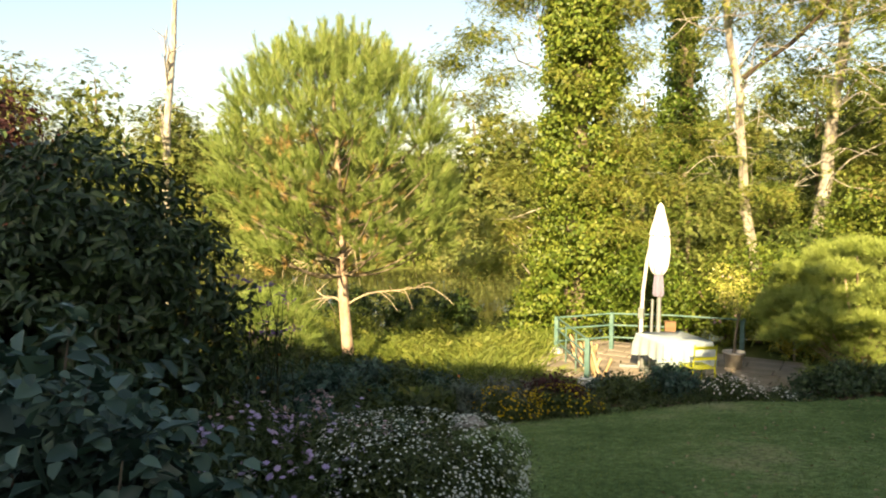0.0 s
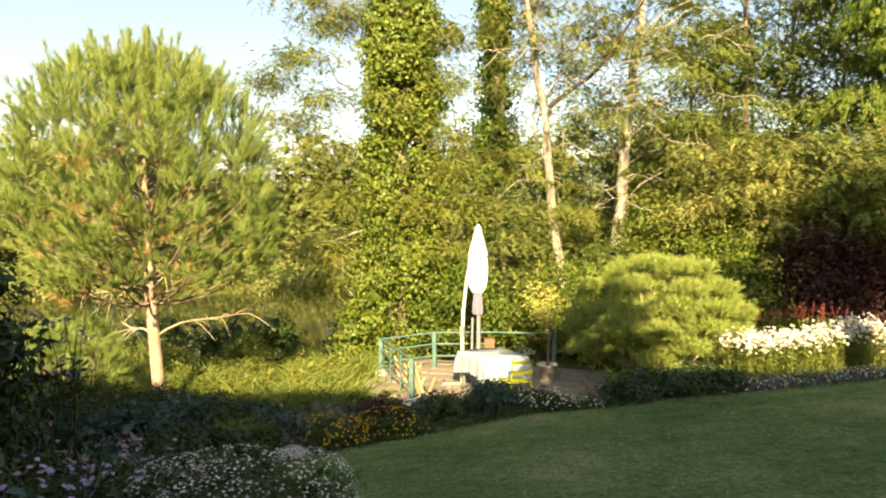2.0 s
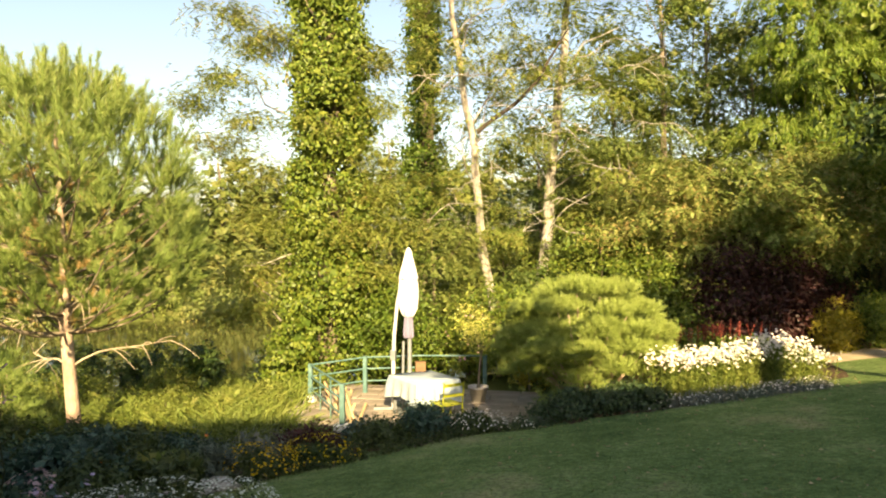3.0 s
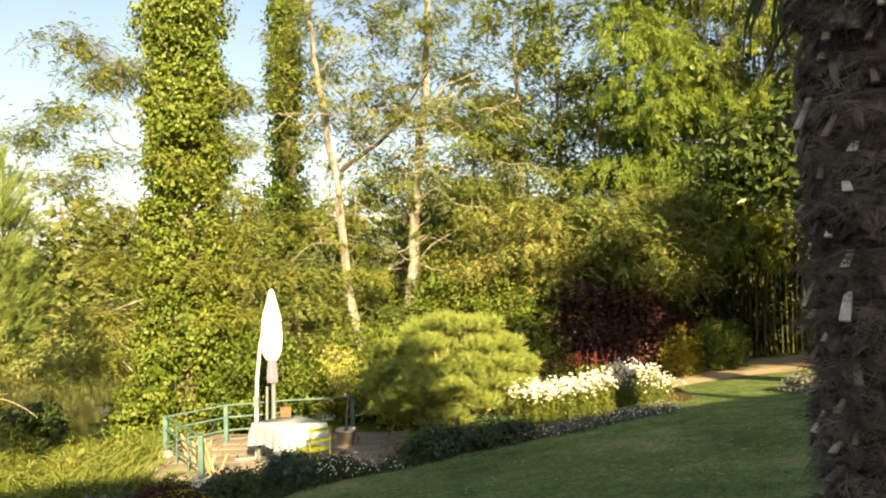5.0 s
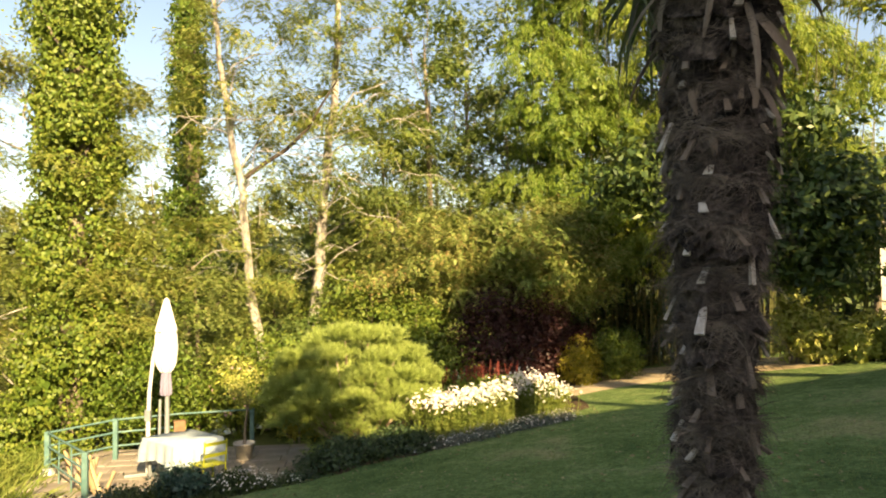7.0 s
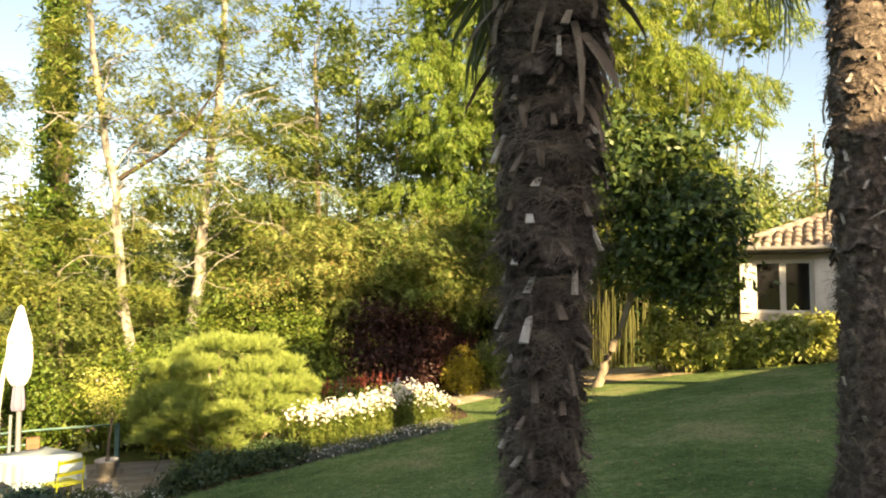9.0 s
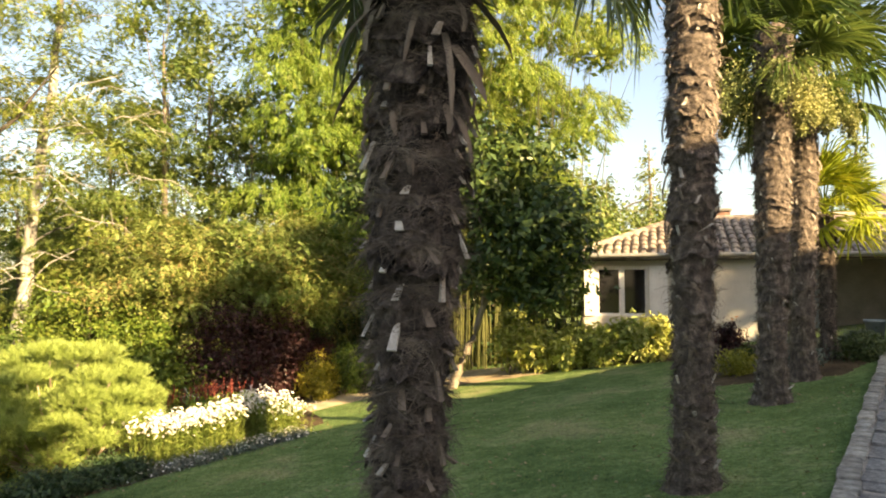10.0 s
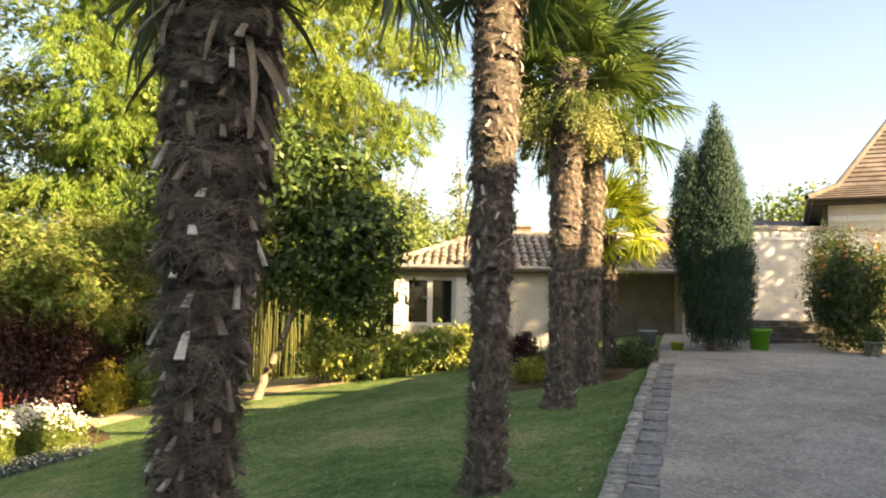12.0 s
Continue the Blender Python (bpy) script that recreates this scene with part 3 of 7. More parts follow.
        for k in range(9):
            i = rng.integers(3, 8)
            d = unit(rng.normal(size=3) + np.array([math.cos(a), math.sin(a), 0.2]))
            q = c[i] + d * np.linspace(0, rng.uniform(0.25, 0.6), 4)[:, None] + np.array([0, 0, -0.15]) * (np.linspace(0, 1, 4)[:, None] ** 2)
            twigs.append(tube(q, np.linspace(0.01, 0.003, 4), 4))
        ds.append(join(*twigs))
    pieces("dead_branch", ds, th, M_pale_bark, "bare pale dead branch")
    tips, axes, lens = np.concatenate(tips), np.concatenate(axes), np.concatenate(lens)
    part("needles", raw("needles", *needle_tufts(rng, tips, axes, 78, lens, 0.145, 0.0085, 0.5), L_pine), th, kind="stuff")
    tips, axes, lens = (np.concatenate([d[k] for d in dead]) for k in range(3))
    part("brown_needles", raw("brown_needles", *needle_tufts(rng, tips, axes, 46, lens, 0.13, 0.007, 0.8), L_drypine), th, "dry brown needles inside the crown", kind="stuff")


build_pine()


def mound_pine(name, base, rx, ry, h, n, label, seed, mat, shoot=0.22, pads=64):
    """A low pine: cushions of shoots in tiers over a dome, with branches showing below."""
    rng = np.random.default_rng(seed)
    th = thing(name, (*base, gz(*base) - 0.08), label, "shrub")
    g = (np.arange(pads) + 0.5) / pads
    bphi, ba = np.clip(np.arcsin(g) + rng.normal(size=pads) * 0.04, 0.02, 1.5), np.arange(pads) * 2.39996 + rng.normal(size=pads) * 0.2
    br = rng.uniform(0.84, 1.04, pads)
    wide = np.cos(bphi) ** 0.7 * (0.88 + 0.12 * smooth(0.0, 0.3, bphi))
    bc = np.stack([np.cos(ba) * wide * rx * 0.86 * br, np.sin(ba) * wide * ry * 0.86 * br, h * (0.2 + 0.72 * np.sin(bphi) ** 1.1 * br)], 1)
    bd = np.stack([np.cos(ba) * np.cos(bphi), np.sin(ba) * np.cos(bphi), np.sin(bphi)], 1)
    size = rng.uniform(0.75, 1.25, pads)
    q = rng.integers(0, pads, n)
    # each cushion: a cap of shoots that all lean out from its heart
    d0 = unit(rng.normal(size=(n, 3)))
    d0[:, 2] = np.abs(d0[:, 2]) * 0.9 - 0.12
    d0 = unit(d0 + bd[q] * 0.55)
    rad = np.array([rx * 0.2, ry * 0.21, h * 0.085])
    p = bc[q] + d0 * rad * (size[q] * rng.uniform(0.55, 1.0, n))[:, None]
    k = p[:, 2] > 0.15
    p, d0 = p[k], d0[k]
    ax = d0 + np.array([0, 0, 0.3]) + rng.normal(size=p.shape) * 0.22
    v, f = needle_tufts(rng, p, ax, 30, rng.uniform(0.6, 1.2, len(p)) * shoot, 0.105, 0.0075, 0.6)
    m = n // 3
    pi = rng.normal(size=(m, 3)) * np.array([rx * 0.38, ry * 0.38, h * 0.2]) + np.array([0, 0, h * 0.42])
    pi = pi[((pi - np.array([0, 0, h * 0.2])) ** 2 / np.array([rx, ry, h * 0.75]) ** 2).sum(1) < 0.6]
    part("needles", raw("needles", *join((v, f), needle_tufts(rng, pi, rng.normal(size=pi.shape), 16, 0.2, 0.14, 0.014, 0.8)), mat), th, kind="stuff")
    ls = []
    for i in range(26):
        e = bc[rng.integers(pads)]
        t = np.linspace(0, 1, 6)[:, None]
        ls.append(tube(e * t + np.array([0, 0, -0.25]) * np.sin(t * np.pi) * 0.6, np.linspace(0.06, 0.012, 6), 5))
    pieces("branch", ls, th, M_pine_bark)


mound_pine("mountain_pine", (-0.55, 13.2), 1.62, 1.3, 2.12, 5200, "low mounded mountain pine with bright green needles", 8, L_bushpine, 0.15)
mound_pine("young_pine", (-9.9, 9.2), 0.85, 0.8, 1.9, 1000, "bushy young pine standing beyond the border", 9, L_pine, 0.28, 34)

# ivy-clad trunks
def ivy_lobes(rng, z0, z1, n, wide, size):
    """Hanging cushions of ivy round a trunk."""
    out = []
    for k in range(n):
        z = z0 + (z1 - z0) * (k + rng.random()) / n
        a, q = k * 2.39996 + rng.normal() * 0.4, size * rng.uniform(0.6, 1.35)
        w = float(np.interp(z, [0, 2.0, 4.0, 8.0, 14.0], wide)) * rng.uniform(0.75, 1.1)
        out.append((math.cos(a) * w, math.sin(a) * w, z, q, q, q * rng.uniform(1.0, 1.6)))
    return out


ri = np.random.default_rng(19)
ivy1 = ivy_lobes(ri, 0.3, 13.2, 150, [1.25, 1.05, 0.76, 0.68, 0.5], 0.38)
tree("ivy_clad_tree", (-6.85, 16.65), [(0, 0, 0), (0, 0, 4), (0.1, 0, 8), (0.1, 0, 13.5)], 0.3, 0.12, ivy1, 2700, 26, 0.13, 0.098, L_ivy, M_bark, "tall tree trunk thickly covered in sunlit ivy", 21, 0.8, 14, 0.6, 0.15, 0.8, core=1700, core_size=0.3)
ivy2 = ivy_lobes(ri, 0.5, 16.3, 80, [0.5, 0.45, 0.4, 0.36, 0.28], 0.32)
tree("ivy_clad_tree", (-6.0, 23.1), [(0, 0, 0), (0.1, 0, 6), (0.1, 0, 12), (0.2, 0, 16.5)], 0.28, 0.1, ivy2, 1000, 24, 0.15, 0.125, L_ivy, M_bark, "slim trunk covered in ivy on the river bank", 22, 0.75, 10, 0.7, 0.3, 0.5, core=700, core_size=0.35)

# pale robinias with thin crowns
tree("robinia_tree", (-3.0, 20.2), [(0, 0, 0), (-0.12, 0, 1.6), (-0.55, 0, 4.0), (-0.75, -0.1, 6.6), (-1.25, -0.2, 9.4), (-1.6, -0.2, 12.5)], 0.165, 0.05,
     [(-0.6, 0, 7.5, 1.8, 1.6, 1.6), (-1.6, 0.2, 9.6, 1.7, 1.6, 1.6), (-0.8, 0, 11.5, 2.2, 1.8, 1.8), (0.5, -0.3, 9.2, 1.3, 1.2, 1.1), (-1.2, 0.1, 5.6, 1.5, 1.3, 0.8), (0.2, 0.2, 4.4, 1.3, 1.0, 0.9), (-0.9, 0.3, 3.8, 1.2, 1.0, 0.7)], 190, 60, 0.2, 0.066, L_rob, M_robinia, "pale-barked robinia with a thin turning crown", 23, 0.4, 15, 0.2, 0.4, 0.5, "robinias", 0.45, 0.16, feather=30)
tree("robinia_tree", (-1.95, 20.0), [(0, 0, 0), (0.05, 0.3, 2.2), (0.3, 0.8, 5.0), (0.5, 0.8, 7.5), (0.75, 0.8, 10.5), (0.9, 0.8, 13.5)], 0.2, 0.06,
     [(0.6, 0.8, 7.3, 1.9, 1.6, 1.4), (0.9, 0.7, 9.6, 2.0, 1.8, 1.7), (0.6, 0.8, 12, 2.2, 2.0, 1.8), (2.2, 0.4, 8.0, 1.3, 1.3, 1.2), (1.9, 0.5, 5.8, 1.3, 1.2, 0.8), (1.4, 0.6, 4.3, 1.3, 1.0, 0.9), (-0.7, 0.8, 6.2, 1.2, 1.0, 0.8)], 205, 60, 0.2, 0.066, L_rob, M_robinia, "leaning pale-barked robinia with a thin crown", 24, 0.4, 15, 0.2, 0.4, 0.5, "robinias", 0.45, 0.16, feather=30)
def boughs():
    """Bare boughs across the robinias."""
    r = np.random.default_rng(27)
    th = thing("bare_bough", (-3.62, 19.7, 4.35), "dark bare bough forking from a robinia", "branch")
    part("branch", raw("branch", *tube([(0, 0, 0), (0.5, -0.1, 0.35), (1.1, -0.1, 0.75), (1.7, -0.1, 1.35), (2.0, -0.1, 1.9), (2.5, -0.1, 2.7)], [0.07, 0.06, 0.055, 0.045, 0.035, 0.02], 7), M_darkbark, True), th)
    for k in range(24):
        x, z = r.uniform(-6.0, 3.6), r.uniform(2.4, 7.0)
        a, L = r.choice([0.0, math.pi]) + r.normal() * 0.4, r.uniform(0.8, 1.9)
        t = np.linspace(0, 1, 8)
        c = np.stack([math.cos(a) * L * t, -0.3 * t, 0.22 * L * np.sin(t * 2.4) + 0.08 * np.sin(t * 9 + k)], 1)
        tw = [tube(c, np.linspace(0.012, 0.004, 8), 5)]
        for q in range(4):
            e = c[r.integers(2, 8)] + unit(r.normal(size=3)) * np.linspace(0, 0.45, 4)[:, None] * np.array([1, 0.4, 0.8])
            tw.append(tube(e, np.linspace(0.009, 0.003, 4), 4))
        b = thing("dry_branch", (x, 18.2 + r.uniform(-0.3, 0.6), z - 1.0), "thin pale dry branch at the wood's edge", "branch", "dry branches")
        part("twig", raw("twig", *join(*tw), M_robinia, True), b)


M_darkbark = surface("dark_bark", [(0.035, 0.028, 0.022), (0.08, 0.065, 0.05)], 5, 0.9, 0.5, 0.01)
boughs()
# a robinia that grows up through the ivy and holds its boughs out over the river
tree("overhanging_tree", (-7.2, 17.3), [(0, 0, 0), (0.1, 0, 4), (0.2, 0, 8), (0.1, 0, 13)], 0.16, 0.05,
     [(-1.9, -1.2, 8.1, 0.9, 0.7, 0.22), (-2.8, -1.5, 7.6, 0.8, 0.6, 0.2), (-1.5, -1.0, 7.1, 0.7, 0.6, 0.2), (-2.3, -1.3, 6.55, 1.0, 0.7, 0.2), (-1.3, -0.9, 9.1, 0.9, 0.7, 0.3), (-2.2, -1.0, 9.8, 0.9, 0.7, 0.25), (-1.5, -0.9, 5.9, 0.7, 0.5, 0.2),
      (1.4, -0.5, 8.6, 0.6, 0.6, 0.3), (1.5, -0.5, 7.5, 0.6, 0.6, 0.25), (1.2, -0.5, 6.4, 0.6, 0.5, 0.3), (1.5, -0.6, 5.3, 0.9, 0.6, 0.3), (0.7, -1.2, 4.4, 0.8, 0.5, 0.3), (2.0, -0.6, 4.4, 0.8, 0.6, 0.3), (-1.2, -1.2, 4.6, 0.6, 0.5, 0.25), (0.3, -1.3, 6.9, 0.5, 0.3, 0.3), (1.3, -0.8, 3.4, 0.9, 0.6, 0.3), (-1.5, -1.0, 3.3, 0.8, 0.6, 0.3), (-2.1, -0.8, 2.4, 0.8, 0.6, 0.3)], 340, 50, 0.26, 0.06, L_rob, M_robinia, "thin robinia leaning out over the river", 25, 0.4, 20, 0.2, 0.4, 0.5, "robinias", 0.2, feather=26)

# the woodland edge behind the terrace and bushes
rw = np.random.default_rng(77)
for i, (x, y, h, w, mat, n) in enumerate((
        (-8.3, 18.4, 1.7, 1.2, L_wild, 260), (-4.6, 18.4, 4.6, 1.5, L_wild, 420), (-3.2, 22.5, 5.2, 2.0, L_wild, 420), (-0.4, 22.8, 5.4, 2.0, L_wild, 420), (-4.6, 24.0, 7.5, 2.2, L_wild, 420), (-2.2, 24.4, 9.5, 2.4, L_wild, 460), (0.2, 24.0, 12.0, 2.0, L_wild, 460),
        (-0.2, 18.6, 3.6, 1.5, L_ivy, 320), (1.5, 18.4, 5.0, 1.7, L_autumn, 520), (3.6, 18.3, 4.9, 1.7, L_autumn, 480), (4.9, 18.7, 5.0, 1.4, L_autumn, 380), (0.6, 20.6, 7.2, 2.2, L_wild, 480),
        (3.2, 24.6, 14.5, 2.8, L_wild, 560), (-1.2, 25.5, 8.5, 2.4, L_far, 380), (6.0, 26.5, 16, 3.4, L_wild, 560), (8.4, 24.2, 12.5, 2.8, L_wild, 560), (4.4, 23.6, 10.5, 2.2, L_wild, 460), (2.4, 28.0, 13.5, 2.8, L_far, 420), (-3.4, 29.0, 8.5, 2.8, L_far, 380), (0.4, 28.5, 10.5, 2.6, L_far, 380),
        (1.6, 22.6, 14.0, 2.2, L_wild, 620), (10.5, 24.5, 14.5, 3.4, L_wild, 560), (14.5, 22.5, 10.5, 2.6, L_wild, 380), (-6.5, 19.6, 3.0, 1.6, L_wild, 340), (-5.2, 16.4, 2.3, 1.1, L_ivy, 260), (-2.6, 16.8, 2.2, 1.2, L_ivy, 260), (-0.8, 16.4, 1.9, 1.1, L_wild, 240), (-1.6, 18.0, 2.6, 1.2, L_wild, 260), (0.9, 17.2, 2.6, 0.9, L_ivy, 240), (4.6, 22.6, 4.6, 2.0, L_laurel, 260), (7.4, 22.2, 4.6, 2.0, L_laurel, 260), (10.2, 20.6, 4.4, 1.9, L_laurel, 260), (12.8, 19.8, 4.4, 1.9, L_laurel, 260), (8.6, 21.6, 3.6, 1.7, L_laurel, 260), (11.4, 20.0, 3.2, 1.6, L_laurel, 260), (6.0, 22.0, 3.4, 1.7, L_laurel, 260), (9.8, 20.9, 2.2, 1.5, L_laurel, 240))):
    lo = 0.5 if mat is L_autumn else 0.04 if mat is L_laurel else 0.22
    bl = []
    for k in range(15):
        f = (k + rw.random()) / 15
        z = lo + (0.96 - lo) * f
        rr = w * math.sin(math.pi * min(1, 0.22 + 0.74 * f)) ** 0.7
        a = k * 2.39996 + rw.normal() * 0.3
        s_ = rw.uniform(0.4, 0.62) * w * (1.15 - 0.4 * f)
        bl.append((math.cos(a) * rr * 0.75, math.sin(a) * rr * 0.7, h * z, s_, s_, max(0.22, 0.035 * h) * rw.uniform(0.8, 1.3)))
    fine = y < 21
    sp = mat in (L_autumn, L_wild, L_far)
    tree("woodland_tree", (x, y), [(0, 0, 0), (0.1, 0, h * 0.4), (-0.05, 0.05, h * 0.85)], 0.05 + 0.008 * h, 0.02, bl, int(n * (1.15 if fine else 0.95)), 30 if fine else 30, 0.24 if fine else 0.3, (0.066 if sp else 0.10) if fine else (0.1 if sp else 0.14), mat, M_bark,
         "wild sunlit tree at the wood's edge" if mat is not L_autumn else "small tree with leaves turning reddish yellow", 100 + i, 0.5, 10, 0.45, 0.45, 0.25, "woodland edge", limb_r=0.2, core=int(n * 2.4), core_size=0.17 if fine else 0.25, feather=(8 if fine else 6) if sp else 0, pairs=6 if fine else 4)


# bamboo
def bamboo_sprays(rng, ctr, out, per):
    """Drooping tufts of slim leaves, all of one tuft hanging the same way."""
    n = len(ctr) * per
    way = unit(out * np.array([1, 1, 0.3]) + rng.normal(size=out.shape) * 0.3 + np.array([0, 0, -0.15]))
    c, w = np.repeat(ctr, per, 0), np.repeat(way, per, 0)
    t = rng.random(n)[:, None]
    pos = c + w * t * 0.42 - np.array([0, 0, 0.26]) * t * t + rng.normal(size=(n, 3)) * 0.06
    ax = w * 0.55 + np.array([0, 0, -0.75]) + rng.normal(size=(n, 3)) * 0.3
    L = rng.uniform(0.09, 0.18, n)
    return blades(pos, ax, L, L * 0.21, np.repeat(out, per, 0) + rng.normal(size=(n, 3)) * 0.6)


def build_bamboo():
    rng = np.random.default_rng(31)
    m_c = surface("bamboo_culm", [(0.035, 0.045, 0.015), (0.085, 0.09, 0.03), (0.16, 0.155, 0.055)], 3, 0.4, 0.1, 0.003, stretch=(1, 1, 0.2), spec=0.4)
    for gi, (x0, y0, x1, y1, n, h) in enumerate(((4.2, 20.6, 7.2, 20.8, 46, 11.5), (7.2, 20.2, 10.4, 17.8, 110, 12.5), (10.0, 18.7, 13.2, 17.9, 64, 13.0))):
        c = ((x0 + x1) / 2, (y0 + y1) / 2)
        th = thing("bamboo_clump", (*c, gz(*c) - 0.05), "tall bamboo with yellow-green culms and arching leafy tops", "bamboo", "bamboo grove")
        cul, ctr, out = [], [], []
        for k in range(n):
            s = rng.random()
            x = x0 + (x1 - x0) * s - c[0] + rng.normal() * 0.5
            y = y0 + (y1 - y0) * s - c[1] + abs(rng.normal()) * 0.8
            H = h * rng.uniform(0.7, 1.05)
            a = rng.uniform(0, 2 * math.pi)
            lean = rng.uniform(0.3, 2.2)
            z0 = gz(x + c[0], y + c[1]) - gz(*c)
            t = np.linspace(0, 1, 12)
            line = np.stack([x + math.cos(a) * lean * t**1.5, y + math.sin(a) * lean * t**2.2 - 0.8 * t**2, z0 + H * t], 1)
            cul.append(tube(line, 0.024 * (1 - t * 0.85) * rng.uniform(0.8, 1.3), 6))
        pieces("culm", cul, th, m_c)
        lumps = []
        for k in range(26):
            t = ((k * 9) % 26 + 0.5) / 26
            lumps.append((x0 + (x1 - x0) * t - c[0] + rng.normal() * 0.4 + (1.0 if gi == 2 and k > 7 else 0.0), y0 + (y1 - y0) * t - c[1] + rng.uniform(-1.4, 1.2), 2.7 + (h - 1.0) * (k + rng.random()) / 26, rng.uniform(0.7, 1.3), rng.uniform(0.7, 1.2), rng.uniform(0.55, 0.95)))
        ctr, out = in_blobs(rng, lumps, 2500, 0.75)
        up = out[:, 2] > -0.35
        ctr, out = ctr[up], out[up]
        part("leaves", raw("leaves", *with_core(rng, bamboo_sprays(rng, ctr, out, 70), [(a, b + 0.5, c, d * 1.15, e * 1.3, f * 1.2) for a, b, c, d, e, f in lumps], 3200, 0.26), L_bamboo), th, kind="stuff")


build_bamboo()

tree("magnolia_tree", (7.4, 14.8), [(0, 0, 0), (0.15, -0.05, 0.5), (0.45, -0.25, 1.3), (0.75, -0.45, 2.4), (0.7, -0.4, 4.5)], 0.12, 0.03,
     [(1.4, -1.0, 3.4, 1.3, 1.2, 1.2), (1.9, -1.3, 4.0, 0.75, 0.75, 0.75), (2.1, -1.5, 3.3, 0.6, 0.6, 0.5), (0.7, -0.5, 4.6, 1.0, 1.0, 0.9), (1.3, -0.9, 5.4, 0.8, 0.8, 0.7), (0.6, -0.4, 2.9, 1.0, 0.9, 0.5), (1.7, -1.1, 2.3, 0.9, 0.8, 0.45), (0.1, 0, 5.8, 0.7, 0.7, 0.6),
      (-0.6, 0.2, 4.2, 0.9, 0.9, 0.65), (-1.4, 0.4, 4.8, 0.8, 0.8, 0.6), (-2.1, 0.6, 4.5, 0.6, 0.6, 0.4), (-1.3, 0.3, 4.0, 0.7, 0.7, 0.35), (-0.5, 0.1, 5.3, 0.8, 0.8, 0.6)], 900, 15, 0.27, 0.23, L_magnolia, M_bark, "broad-leaved evergreen magnolia with glossy dark leaves", 41, 0.42, 30, 0.45, 0.35, 0.15, core=700, core_size=0.28)
shrub("purple_maple", (3.1, 17.3), [(0, 0, 1.2, 1.6, 1.2, 1.0), (-0.3, -0.2, 2.2, 0.9, 0.9, 0.6), (0.7, 0, 1.8, 0.9, 0.8, 0.7)], 460, 26, 0.16, 0.09, L_maple, "dark purple-leaved Japanese maple in shade", 42, 0.5, 0.4, 0.6, 0.3)
shrub("purple_maple", (5.0, 17.9), [(0, 0, 0.7, 1.0, 0.9, 0.8), (-0.4, 0, 1.2, 0.8, 0.8, 0.6)], 220, 24, 0.14, 0.09, L_maple, "smaller dark purple maple beside the golden shrub", 43, 0.5, 0.4, 0.6, 0.3)


# ---- palms ----
def frond(rng, size, segs=42):
    """A fan leaf: a stalk and folded segments, in its own frame: stalk along +y, fan ahead of it."""
    stalk = size * 0.75
    v, f = [], []
    for k in range(segs):
        a = math.radians(-112 + 224 * k / (segs - 1)) + rng.normal() * 0.02
        L = size * (0.70 + 0.30 * math.cos(a * 0.6)) * rng.uniform(0.84, 1.08)
        w = size * rng.uniform(0.02, 0.029)
        d = np.array([math.sin(a), math.cos(a), 0.0])
        s = np.array([math.cos(a), -math.sin(a), 0.0])
        o = np.array([0, stalk, 0])
        lift = 0.16 * size * math.cos(a)
        bend, kink = rng.uniform(0.45, 1.15), rng.uniform(0.34, 0.6)
        side = rng.normal() * 0.05 * size
        q = [(0.05, 0.4), (0.42, 1.0), (0.75, 0.75), (1.0, 0.06)]
        for i, (t, ww) in enumerate(q):
            z = -bend * L * max(0, t - kink) ** 1.35 + lift * t
            c = o + d * L * (t - 0.25 * bend * max(0, t - kink)) + s * side * t * t + np.array([0, 0, z])
            v += [c - s * w * ww + np.array([0, 0, 0.45 * w * ww]), c, c + s * w * ww + np.array([0, 0, 0.45 * w * ww])]
        n = len(v) - 12
        for i in range(3):
            for j in range(2):
                f.append((n + i * 3 + j, n + i * 3 + j + 1, n + i * 3 + j + 4, n + i * 3 + j + 3))
    st = tube([(0, 0, 0), (0, stalk * 0.5, 0.02), (0, stalk, 0)], [0.022, 0.014, 0.01], 5)
    return join((np.array(v), np.array(f)), st)


